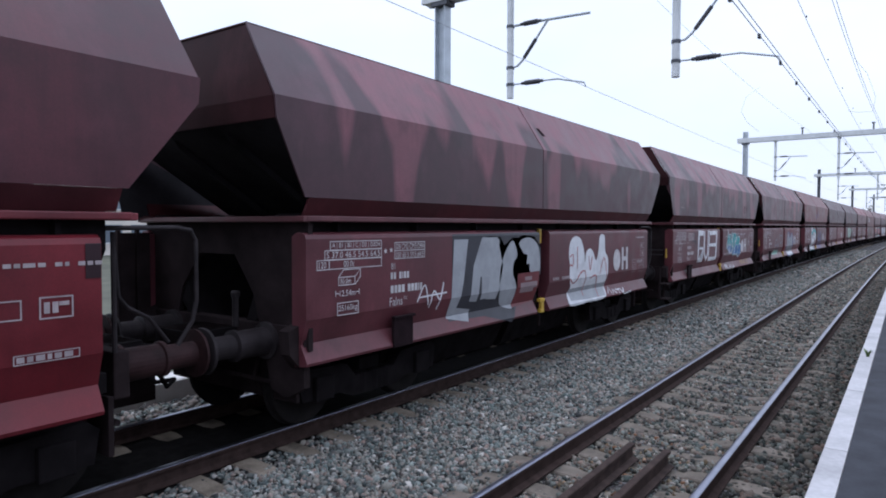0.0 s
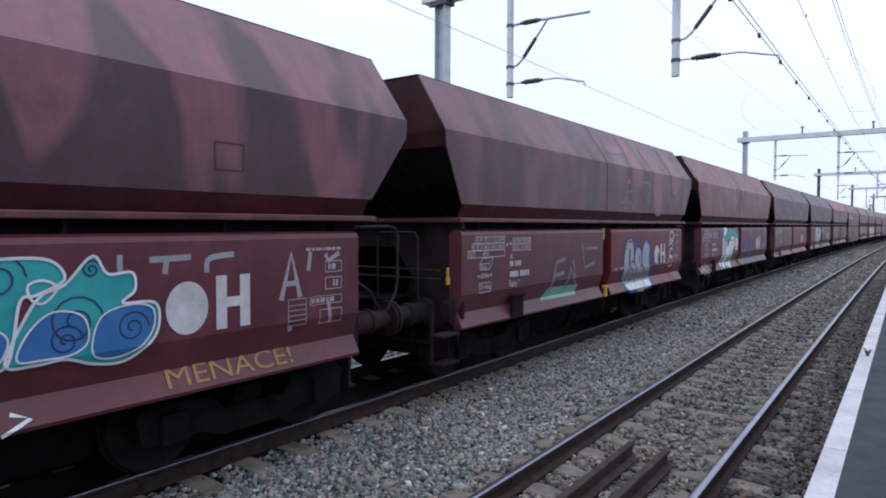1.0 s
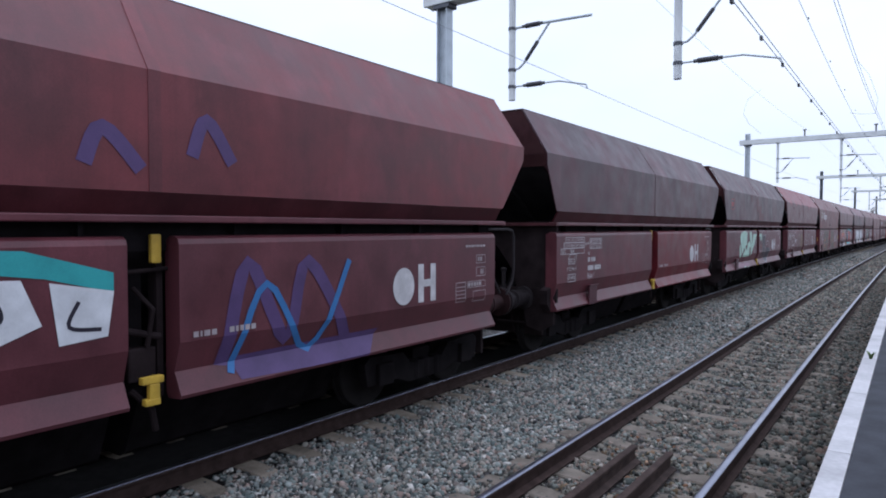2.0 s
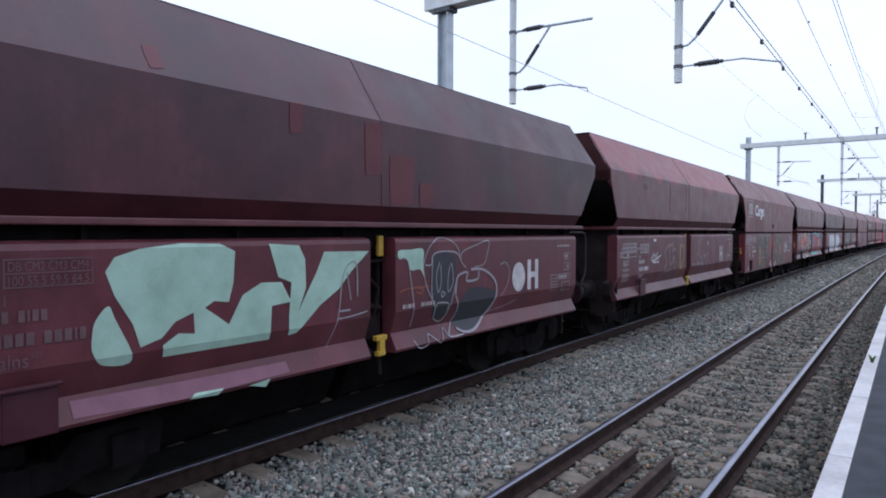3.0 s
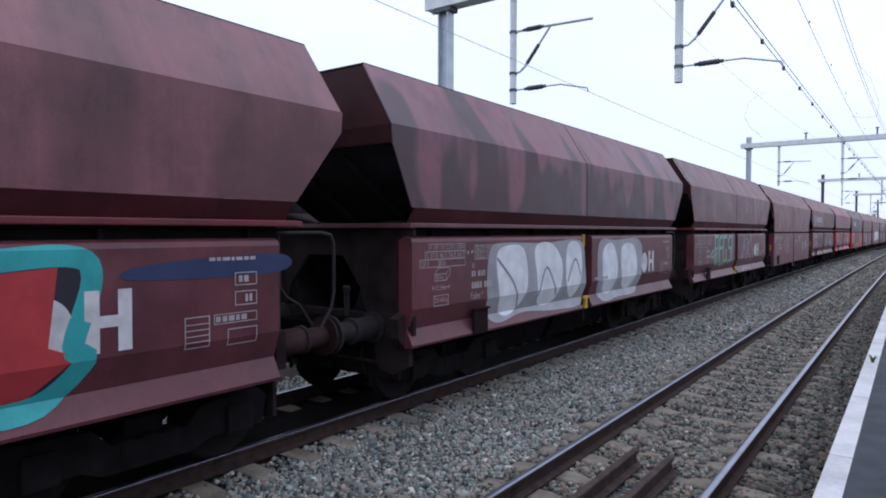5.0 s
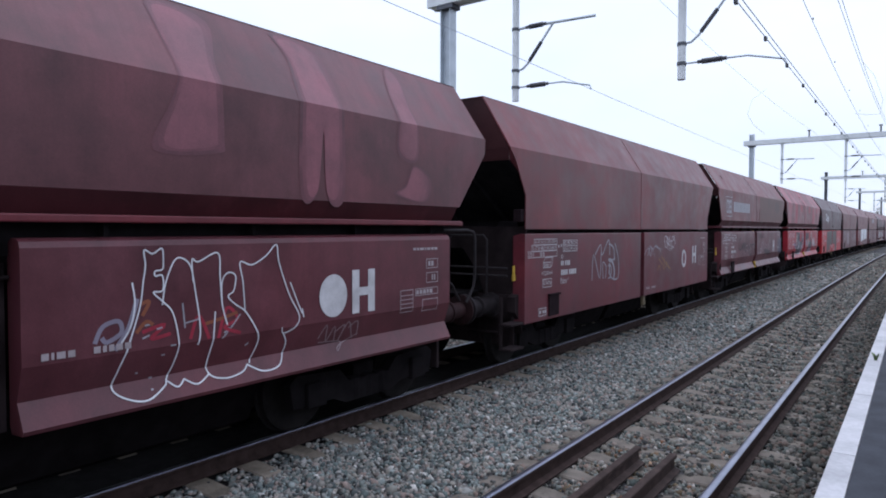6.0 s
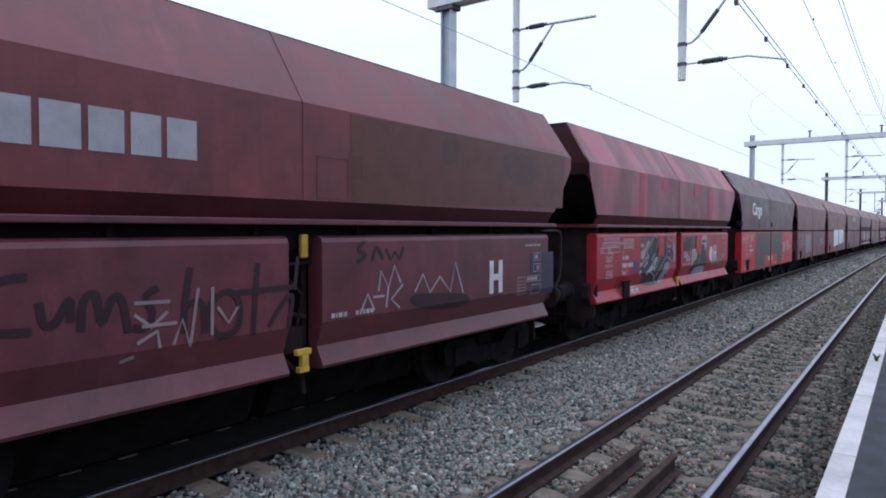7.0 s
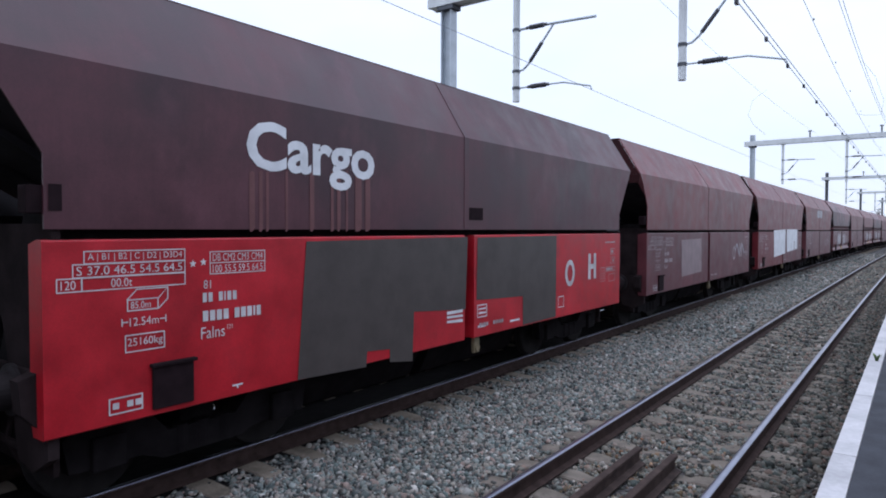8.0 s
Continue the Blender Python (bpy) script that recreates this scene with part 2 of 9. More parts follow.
def tube(bm, pts, r, seg=8):
    """A round bar through the points."""
    rings = []
    pts = [Vector(p) for p in pts]
    for i, p in enumerate(pts):
        d = (pts[min(i + 1, len(pts) - 1)] - pts[max(i - 1, 0)]).normalized()
        a = d.orthogonal().normalized() if not rings else (rings[-1][1] - d * rings[-1][1].dot(d)).normalized()
        b = d.cross(a)
        ring = [bm.verts.new(p + (a * math.cos(2 * math.pi * k / seg) + b * math.sin(2 * math.pi * k / seg)) * r) for k in range(seg)]
        rings.append((ring, a))
    for (r0, _), (r1, _) in zip(rings, rings[1:]):
        for k in range(seg):
            bm.faces.new((r0[k], r0[(k + 1) % seg], r1[(k + 1) % seg], r1[k]))
    bm.faces.new(rings[0][0][::-1])
    bm.faces.new(rings[-1][0])


def lathe(bm, profile, centre, axis="x", seg=20):
    """Turn (along, radius) pairs round an axis through centre."""
    rings = []
    for a, r in profile:
        ring = []
        for k in range(seg):
            c, s = math.cos(2 * math.pi * k / seg) * r, math.sin(2 * math.pi * k / seg) * r
            off = {"x": (a, c, s), "y": (c, a, s), "z": (c, s, a)}[axis]
            ring.append(bm.verts.new(Vector(centre) + Vector(off)))
        rings.append(ring)
    for r0, r1 in zip(rings, rings[1:]):
        for k in range(seg):
            bm.faces.new((r0[k], r0[(k + 1) % seg], r1[(k + 1) % seg], r1[k]))
    bm.faces.new(rings[0])
    bm.faces.new(rings[-1][::-1])
    bmesh.ops.recalc_face_normals(bm, faces=bm.faces)


def sweep(bm, outline, x, ys, z=0.0):
    """Carry an outline of (across, up) along the curving line, at x metres from the camera's line."""
    rings = []
    for y in ys:
        o, h = bend(y)
        rings.append([bm.verts.new((x + o + a * math.cos(h), y - a * math.sin(h), z + b)) for a, b in outline])
    n = len(outline)
    for r0, r1 in zip(rings, rings[1:]):
        for k in range(n):
            bm.faces.new((r0[k], r0[(k + 1) % n], r1[(k + 1) % n], r1[k]))
    bm.faces.new(rings[0])
    bm.faces.new(rings[-1][::-1])
    bmesh.ops.recalc_face_normals(bm, faces=bm.faces)


def steps(a, b, n):
    return [a + (b - a) * i / n for i in range(n + 1)]


# ---------------------------------------------------------------- ground and tracks
LONG = [-30, -10] + steps(0, 16, 2) + steps(22, 190, 28) + [240, 320]
bm = bmesh.new()
for i in range(-40, 41):
    for j in range(-40, 41):
        bm.verts.new((i * 40.0, j * 40.0, -0.62))
bm.verts.ensure_lookup_table()
for i in range(80):
    for j in range(80):
        a = i * 81 + j
        bm.faces.new((bm.verts[a], bm.verts[a + 81], bm.verts[a + 82], bm.verts[a + 1]))
M_GROUND = plain("dull_grass_and_earth", (0.085, 0.086, 0.062), 0.95, 0, 0.35, 0.3)
ground = tagged(link_mesh("ground", bm, M_GROUND), "flat ground of dull grass and earth reaching the horizon", "ground", kind="structure")

bm = bmesh.new()
sweep(bm, [(-9.2, -0.62), (-8.4, -0.22), (-5.0, -0.20), (-3.9, -0.25), (-3.2, -0.215), (0.0, -0.215), (2.0, -0.22), (2.0, -0.62)], 0.0 + TRACK_N + 1.0, LONG)
bed = tagged(link_mesh("ballast_bed", bm, M_BED), "bed of grey and pinkish crushed stone under two tracks", "ballast", kind="structure")

# Dark sheet laid on the bed: the shade under the train is its colour.
M_BED_SHADE = plain("shade_dark_track_bed", (0.011, 0.010, 0.010), 0.95, 0, 0.4, 7, 0.15, 0.03)
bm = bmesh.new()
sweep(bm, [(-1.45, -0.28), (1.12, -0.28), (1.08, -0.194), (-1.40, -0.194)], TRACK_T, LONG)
tagged(link_mesh("sooty_bed", bm, M_BED_SHADE), "near-black sheet between the rails with the train's shade in its colour", "ballast", kind="structure")

RAIL = [(-0.075, -0.172), (0.075, -0.172), (0.075, -0.160), (0.012, -0.140), (0.009, -0.050), (0.036, -0.038), (0.036, -0.006), (0.028, 0.0),
        (-0.028, 0.0), (-0.036, -0.006), (-0.036, -0.038), (-0.009, -0.050), (-0.012, -0.140), (-0.075, -0.160)]
HEAD = [(-0.034, -0.014), (0.034, -0.014), (0.0365, -0.010), (0.033, -0.002), (0.020, 0.0035), (0.0, 0.005), (-0.020, 0.0035), (-0.033, -0.002), (-0.0365, -0.010)]


def sleeper_mesh(bm):
    """Concrete sleeper with a waisted, lower middle."""
    xs = [-1.28, -1.22, -0.95, -0.55, -0.30, 0.30, 0.55, 0.95, 1.22, 1.28]
    tops = [-0.215, -0.195, -0.180, -0.180, -0.212, -0.212, -0.180, -0.180, -0.195, -0.215]
    rings = []
    for x, t in zip(xs, tops):
        w = 0.125 if abs(x) > 0.4 else 0.10
        rings.append([bm.verts.new(c) for c in ((x, -w - 0.02, -0.36), (x, -w, t - 0.015), (x, -w + 0.015, t), (x, w - 0.015, t), (x, w, t - 0.015), (x, w + 0.02, -0.36))])
    for r0, r1 in zip(rings, rings[1:]):
        for k in range(5):
            bm.faces.new((r0[k], r1[k], r1[k + 1], r0[k + 1]))
    bm.faces.new(rings[0])
    bm.faces.new(rings[-1][::-1])
    bmesh.ops.recalc_face_normals(bm, faces=bm.faces)


def track(name, centre, label, sleeper_mat):
    top = tagged(new(name), label, "railway track", kind="structure")
    for side in (-1, 1):
        bm = bmesh.new()
        sweep(bm, RAIL, centre + side * 0.7535, LONG)
        rail = part("rail", bm, M_RUST, top, "rusty-sided steel rail")
        bm = bmesh.new()
        sweep(bm, HEAD, centre + side * 0.7535, LONG)
        part("running_surface", bm, M_RAILTOP, rail, "polished rail head")
    for i in range(-8, 170):
        y = 5.45 + i * 0.6
        o, h = bend(y)
        s = shared_part("sleeper", "sleeper", sleeper_mesh, sleeper_mat, top)
        s.matrix_basis = pose(centre + o, y + random.uniform(-0.012, 0.012), random.uniform(-0.006, 0.004), 0, 0, -math.degrees(h) + random.uniform(-0.4, 0.4))
    return top


track("track_train", TRACK_T, "straight railway track under the train on concrete sleepers", M_OILY)
track("track_near", TRACK_N, "empty railway track with shiny rails on concrete sleepers", M_SLEEPER)

for x in (-2.345, -1.975):
    bm = bmesh.new()
    prism(bm, [(x + a, z) for a, z in RAIL], -3.0, 6.72)
    tagged(link_mesh("guard_rail", bm, M_OLDRAIL), "short rusty brown rail lying between the running rails", "rail", group="loose rails in the track")

# platform with white edge slabs
platform = tagged(new("platform"), "dark paved station platform with a white edge", "platform", kind="structure")
bm = bmesh.new()
sweep(bm, [(0.145, -0.62), (0.145, 0.752), (7.5, 0.752), (7.5, -0.62)], -0.452, LONG)
part("paving", bm, M_PLATFORM, platform, "dark grey paving")
bm = bmesh.new()
sweep(bm, [(0.03, -0.62), (0.03, 0.66), (0.142, 0.66), (0.142, -0.62)], -0.452, LONG)
part("retaining_wall", bm, M_CONCRETE, platform, "grey concrete platform wall")
for i in range(-6, 50):
    y = 5.19 + 1.98 * i
    o, h = bend(y + 0.99)
    s = shared_part("edge_slab", "edge_slab", lambda bm: box(bm, 0.0, 0.142, -0.985, 0.985, 0.66, 0.757, 0.006), M_WHITE_EDGE, platform)
    s.matrix_basis = pose(-0.452 + o, y + 0.99, 0, 0, 0, -math.degrees(h))
# Added wall behind the camera, out of view; it blocks low sky light.
bm = bmesh.new()
box(bm, 6.2, 6.5, -45.0, 16.0, 0.70, 4.0)
tagged(link_mesh("wall_station", bm, plain("pale_shading_wall", (0.30, 0.25, 0.23), 0.9, 0, 0.2, 0.8)), "added unseen wall that shades the train and platform", "wall", kind="structure")

# ---------------------------------------------------------------- catenary
def rod(name, pts, r, mat, parent, label="", seg=8):
    bm = bmesh.new()
    tube(bm, pts, r, seg)
    return part(name, bm, mat, parent, label)


def insulator_profile(length, r):
    """Rod insulator: metal end caps and a dense row of shallow sheds."""
    prof = [(0.0, 0.022), (0.0, 0.042), (0.07, 0.042), (0.075, 0.028)]
    n = 9
    step = (length - 0.17) / n
    for k in range(n):
        u = 0.085 + k * step
        prof += [(u, r * 0.72), (u + step * 0.45, r), (u + step * 0.6, r), (u + step * 0.95, r * 0.72)]
    return prof + [(length - 0.075, 0.028), (length - 0.07, 0.042), (length, 0.042), (length, 0.022)]


def portal(y, beam_z, mast_mat, top_z, aside=0.0, up=0.0):
    """Portal across both tracks: mast, beam, two drop tubes, each with its arms."""
    o, h = bend(y)
    p = tagged(new("catenary_portal"), "galvanised steel catenary portal spanning both tracks", "catenary portal", group="catenary portals")
    p.matrix_basis = pose(o + aside, y, up, 0, 0, -math.degrees(h))
    for x in (-10.67, 6.2):
        bm = bmesh.new()
        box(bm, x - 0.155, x + 0.155, -0.014, 0.014, -0.6, top_z)
        for s in (-1, 1):
            box(bm, x + s * 0.155 - 0.014, x + s * 0.155 + 0.014, -0.15, 0.15, -0.6, top_z)
        mast = part("mast", bm, mast_mat, p, "grey wide-flange steel mast")
        bm = bmesh.new()
        box(bm, x - 0.27, x + 0.27, -0.2, 0.2, beam_z - 0.12, beam_z + 0.0, 0.01)
        part("cap_plate", bm, M_MASTDARK, mast)
    bm = bmesh.new()
    for s in (-1, 1):
        box(bm, -11.25, 6.7, s * 0.17 - 0.05, s * 0.17 + 0.05, beam_z, beam_z + 0.36)
    box(bm, -11.25, 6.7, -0.12, 0.12, beam_z + 0.02, beam_z + 0.05)
    part("beam", bm, M_GALV_PALE, p, "pale steel portal beam")
    for x in (-9.6, -5.1):
        bm = bmesh.new()
        tube(bm, [(x + 2.9, 0, beam_z + 0.36), (x + 2.9, 0, beam_z + 0.85)], 0.055)
        tube(bm, [(x + 2.78, 0, beam_z + 0.85), (x + 3.02, 0, beam_z + 0.85)], 0.05)
        part("post_insulator", bm, M_MASTDARK, p)
    for x, high in ((-8.51, 0), (-4.30, 1)):
        bm = bmesh.new()
        tube(bm, [(x, 0, 5.60), (x, 0, beam_z + 0.02)], 0.088, 14)
        box(bm, x - 0.16, x + 0.16, -0.12, 0.12, beam_z - 0.05, beam_z - 0.004)
        drop = part("drop_tube", bm, M_GALV_PALE, p, "pale round hanging tube")
        # registration arm with insulator, near the foot
        rod("registration_arm", [(x, 0, 5.95), (x + 0.25, 0, 5.945), (x + 0.9, 0, 5.945), (x + 1.35, 0, 5.935), (x + 2.05, 0, 5.76), (x + 2.08, 0, 5.66)], 0.022, M_GALV, drop)
        bm = bmesh.new()
        lathe(bm, insulator_profile(0.60, 0.066), (x + 0.34, 0, 5.945), "x", 12)
        part("insulator", bm, M_INSUL, drop, "dark ribbed insulator")
        # cantilever arm and strut
        rod("cantilever_arm", [(x, 0, 7.44), (x + 0.6, 0, 7.45), (x + 2.18, 0, 7.40)], 0.035, M_GALV, drop)
        bm = bmesh.new()
        lathe(bm, insulator_profile(0.58, 0.066), (x + 0.30, 0, 7.447), "x", 12)
        part("insulator", bm, M_INSUL, drop, "dark ribbed insulator")
        rod("strut", [(x, 0, 6.38), (x + 0.2, 0, 6.40), (x + 0.35, 0, 6.52), (x + 1.06, 0, 7.42)], 0.028, M_GALV, drop)
        rod("strut_insulator", [(x + 0.40, 0, 6.584), (x + 0.74, 0, 7.014)], 0.047, M_INSUL, drop)
        for z in (5.95, 6.38, 7.44):
            bm = bmesh.new()
            lathe(bm, [(-0.035, 0.105), (0.035, 0.105)], (x, 0, z), "z", 12)
            part("clamp", bm, M_MASTDARK, drop)
    return p


PORTALS = [14.83, 56.0, 97.2, 138.4, 179.6]
portal(PORTALS[0], 8.47, M_GALV, 8.47)
portal(PORTALS[1], 8.68, M_GALV, 9.55, -0.30, 0.22)
portal(PORTALS[2], 8.75, M_MASTDARK, 9.7)
portal(PORTALS[3], 8.8, M_MASTDARK, 9.7)
portal(PORTALS[4], 8.8, M_MASTDARK, 9.7)


def wire(name, x, z, sag, r, label, clips=0.0, size=1.0, y_from=-26.4):
    """A wire along the line, hung from portal to portal."""
    marks = [y_from] + PORTALS + [221.0]
    pts = []
    for a, b in zip(marks, marks[1:]):
        for i in range(12):
            u = i / 12
            y = a + (b - a) * u
            pts.append((x + bend(y)[0], y, z - sag * 4 * u * (1 - u)))
    bm = bmesh.new()
    tube(bm, pts, r, 5)
    w = tagged(link_mesh(name, bm, M_WIRE), label, "overhead wire", group="overhead wires")
    if clips:
        y = 8.0
        while y < 60:
            bm = bmesh.new()
            box(bm, -0.024 * size, 0.024 * size, -0.05 * size, 0.05 * size, -0.038 * size, 0.038 * size, 0.006)
            c = part("clip", bm, M_INSUL, w, "small dark wire clip")
            c.location = (x + bend(y)[0], y, z - 0.02)
            y += clips
    return w


wire("contact_wire", TRACK_T + 0.02, 5.67, 0.0, 0.006, "thin tarnished contact wire over the train")
wire("contact_wire", TRACK_N - 0.03, 5.65, 0.0, 0.008, "thin tarnished contact wire over the near track", 2.3)
wire("contact_wire", TRACK_N + 0.05, 5.65, 0.0, 0.008, "second contact wire close beside the first")
wire("messenger_wire", TRACK_N + 0.05, 7.38, 0.35, 0.007, "thin sagging messenger wire over the near track", 5.0, 0.6)
wire("feeder_wire", -6.66, 9.60, 0.35, 0.006, "thin feeder wire on top of the portals")
wire("feeder_wire", TRACK_N + 0.0, 9.70, 0.25, 0.010, "feeder wire on top of the portals")
wire("feeder_wire", TRACK_N + 0.12, 9.70, 0.33, 0.010, "second feeder wire close beside the first")

def jumper(pts, label):
    bm = bmesh.new()
    tube(bm, pts, 0.007, 5)
    tagged(link_mesh("jumper_cable", bm, M_WIRE), label, "jumper cable", group="overhead wires")


jumper([(-6.55, 37.58, 9.60), (-6.55, 34.1, 8.51), (-6.55, 33.1, 7.67), (-6.55, 34.4, 7.37), (-6.55, 37.4, 7.25)], "thin cable looping down from a feeder wire")
jumper([(-2.15, 34.0, 9.71), (-1.66, 34.0, 8.97), (-1.33, 34.0, 7.91), (-1.42, 34.0, 7.29), (-1.93, 34.0, 7.31), (-2.36, 34.0, 7.41)], "thin cable looping between wires over the near track")

# ---------------------------------------------------------------- behind the train
M_FACADE = plain("pale_beige_cladding", (0.62, 0.57, 0.52), 0.8, 0, 0.08, 0.6)
M_GLASS = plain("dark_reflecting_glass", (0.16, 0.19, 0.23), 0.12, 0.0, 0.3, 0.5)
bm = bmesh.new()
sweep(bm, [(-0.26, -0.5), (0.26, -0.5), (0.26, 0.06), (0.24, 0.08), (-0.24, 0.08), (-0.26, 0.06)], -8.75, LONG)
tagged(link_mesh("cable_trough", bm, plain("pale_trough_concrete", (0.62, 0.60, 0.58), 0.85, 0, 0.12, 2)), "pale concrete cable trough beside the track", "cable trough", kind="structure")


def office(x, y0, y1, height):
    b = tagged(new("office_building"), "pale beige office block with bands of windows", "building")
    bm = bmesh.new()
    box(bm, x - 14, x, y0, y1, -0.7, height)
    part("wall", bm, M_FACADE, b)
    bm = bmesh.new()
    box(bm, x - 14.3, x + 0.3, y0 - 0.3, y1 + 0.3, height, height + 0.5, 0.04)
    part("roof", bm, M_CONCRETE, b)
    rows = int((height - 0.6) / 3.2)
    cols = int((y1 - y0 - 1) / 3.0)
    for r in range(rows):
        for c in range(cols):
            def win(bm):
                box(bm, -0.08, 0.02, -1.05, 1.05, 0, 1.7)
            w = shared_part("window", "office_window", win, M_GLASS, b)
            w.location = (x, y0 + 2.0 + c * 3.0, 0.6 + r * 3.2)
            f = shared_part("sill", "office_sill", lambda bm: box(bm, 0.0, 0.12, -1.15, 1.15, -0.1, 0.0), M_GALV_PALE, w)
    return b


office(-62.0, -6.0, 57.0, 10.6)


def far_tree(x, y, hgt, seed):
    """Bare winter tree: tapered trunk, limbs, and a loose crown of twigs and small clumps."""
    rnd = random.Random(seed)
    t = tagged(new("tree"), "distant leafless tree in pale haze", "tree", group="trees beyond the line")
    t.location = (x, y, -0.6)
    bm = bmesh.new()
    tips = []

    def limb(p, d, length, r, depth):
        q = p + d * length
        tube(bm, [p, (p + q) / 2 + Vector((rnd.uniform(-.1, .1), rnd.uniform(-.1, .1), 0)) * length, q], r, 5)
        tips.append(q)
        if depth:
            for _ in range(3):
                nd = (d + Vector((rnd.uniform(-1, 1), rnd.uniform(-1, 1), rnd.uniform(-.2, .8))) * 0.7).normalized()
                limb(p + d * length * rnd.uniform(0.55, 1), nd, length * rnd.uniform(.55, .75), r * 0.55, depth - 1)
    limb(Vector((0, 0, 0)), Vector((0, 0, 1)), hgt * 0.38, hgt * 0.022, 4)
    part("trunk", bm, M_TWIG, t)
    verts, faces = [], []
    for q in tips:
        for _ in range(7):
            c = q + Vector((rnd.gauss(0, .5), rnd.gauss(0, .5), rnd.gauss(0, .5)))
            a = Vector((rnd.uniform(-1, 1), rnd.uniform(-1, 1), rnd.uniform(-1, 1))) * 0.35
            b = Vector((rnd.uniform(-1, 1), rnd.uniform(-1, 1), rnd.uniform(-1, 1))) * 0.10
            i = len(verts)
            verts += [c - a, c + b, c + a]
            faces.append((i, i + 1, i + 2))
    me = bpy.data.meshes.new("crown")
    me.from_pydata(verts, [], faces)
    me.materials.append(M_TWIG)
    cr = new("crown", me)
    cr.parent = t


M_TWIG = plain("grey_brown_bark", (0.16, 0.14, 0.145), 0.9, 0, 0.2, 2)
for i in range(12):
    far_tree(-26 + i * 4.3 + random.uniform(-2, 2), 300 + random.uniform(-30, 50), random.uniform(10, 14), i)
# ---------------------------------------------------------------- hopper wagons
HW = 1.53          # half width of the sides


def sheet(bm, quad, thick):
    """A steel sheet of that thickness behind the corners given."""
    vs = [Vector(c) for c in quad]
    n = (vs[1] - vs[0]).cross(vs[2] - vs[0]).normalized() * thick
    a = [bm.verts.new(v) for v in vs]
    b = [bm.verts.new(v - n) for v in vs]
    k = len(vs)
    bm.faces.new(a)
    bm.faces.new(b[::-1])
    for i in range(k):
        bm.faces.new((a[i], b[i], b[(i + 1) % k], a[(i + 1) % k]))


# outline of the upper sides (along, up), and how far the roof and the shoulder reach at the ends
SIDE_A = [(-5.48, 2.58), (5.24, 2.58), (5.86, 3.33), (5.88, 3.55), (-5.86, 3.55), (-5.84, 3.33)]
SIDE_B = [(-5.48, 2.29), (5.34, 2.29), (5.34, 2.60), (5.82, 3.33), (5.96, 3.525), (-5.98, 3.525), (-5.79, 3.33), (-5.48, 2.82)]
ENDS = {"a": (5.80, 5.86, 3.55, 5.84), "b": (5.95, 5.965, 3.525, 5.955)}


def hopper(bm, kind):
    """Upper body: upright sides and sloping shoulders, open at the top."""
    roof, out, ridge, _ = ENDS[kind]
    for s in (1, -1):
        side = [(s * HW, y, z) for y, z in (SIDE_A if kind == "a" else SIDE_B)]
        sheet(bm, side if s > 0 else side[::-1], 0.02)
        top = [(s * HW, -out, ridge), (s * HW, out, ridge), (s * 1.03, roof, 4.33), (s * 1.03, -roof, 4.33)]
        sheet(bm, top if s > 0 else top[::-1], 0.02)
    bmesh.ops.recalc_face_normals(bm, faces=bm.faces)


def end_plate(bm, kind, e):
    """Plate that closes the upper body at one end: a tall trapezium and a lower strip."""
    roof, out, ridge, foot = ENDS[kind]
    upper = [(-1.5, e * out, ridge - 0.01), (1.5, e * out, ridge - 0.01), (1.0, e * (roof - 0.01), 4.32), (-1.0, e * (roof - 0.01), 4.32)]
    lower = [(-1.5, e * foot, 3.33), (1.5, e * foot, 3.33), (1.5, e * out, ridge - 0.012), (-1.5, e * out, ridge - 0.012)]
    for q in (upper, lower):
        sheet(bm, q if e < 0 else q[::-1], 0.03)
    bmesh.ops.recalc_face_normals(bm, faces=bm.faces)


def end_slope(bm, e):
    """Hopper end sheet that slopes inwards under the end plate, with two stiffeners."""
    prism(bm, [(e * 5.76, 3.34), (e * 5.76, 3.37), (e * 4.25, 2.46), (e * 4.25, 2.43)], -1.39, 1.39, "x")
    prism(bm, [(e * 4.25, 2.46), (e * 4.22, 2.40), (e * 3.75, 1.1), (e * 3.70, 1.1), (e * 4.15, 2.46)], -1.3, 1.3, "x")
    for x in (-0.5, 0.5):
        prism(bm, [(e * 5.70, 3.32), (e * 5.60, 3.18), (e * 4.40, 2.42), (e * 4.30, 2.45)], x - 0.03, x + 0.03, "x")


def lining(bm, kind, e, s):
    """Added inner sheet of the side overhang, coloured dark for shade, outside the sloping end sheet; beyond the train
    it closes the whole bay.
    """
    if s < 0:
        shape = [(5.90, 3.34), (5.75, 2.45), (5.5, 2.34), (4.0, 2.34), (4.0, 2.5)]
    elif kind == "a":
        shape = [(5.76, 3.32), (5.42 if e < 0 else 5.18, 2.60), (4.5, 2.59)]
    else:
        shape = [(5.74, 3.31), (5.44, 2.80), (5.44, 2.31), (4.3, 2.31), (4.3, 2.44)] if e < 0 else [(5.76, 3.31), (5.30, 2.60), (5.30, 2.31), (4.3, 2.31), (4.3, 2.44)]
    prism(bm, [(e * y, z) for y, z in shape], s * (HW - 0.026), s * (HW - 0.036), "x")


def apron(bm, e):
    """Brake gear hanging below the headstock, with an added plate that keeps the gap dark."""
    y0, y1 = sorted((e * 5.24, e * 5.29))
    box(bm, -1.16, 1.16, y0, y1, 0.38, 0.88, 0.01)
    tube(bm, [(-1.0, e * 5.40, 0.60), (1.0, e * 5.40, 0.60)], 0.03)
    for x in (-0.6, 0.6):
        tube(bm, [(x, e * 5.34, 0.86), (x, e * 5.40, 0.60), (x, e * 5.30, 0.40)], 0.025)


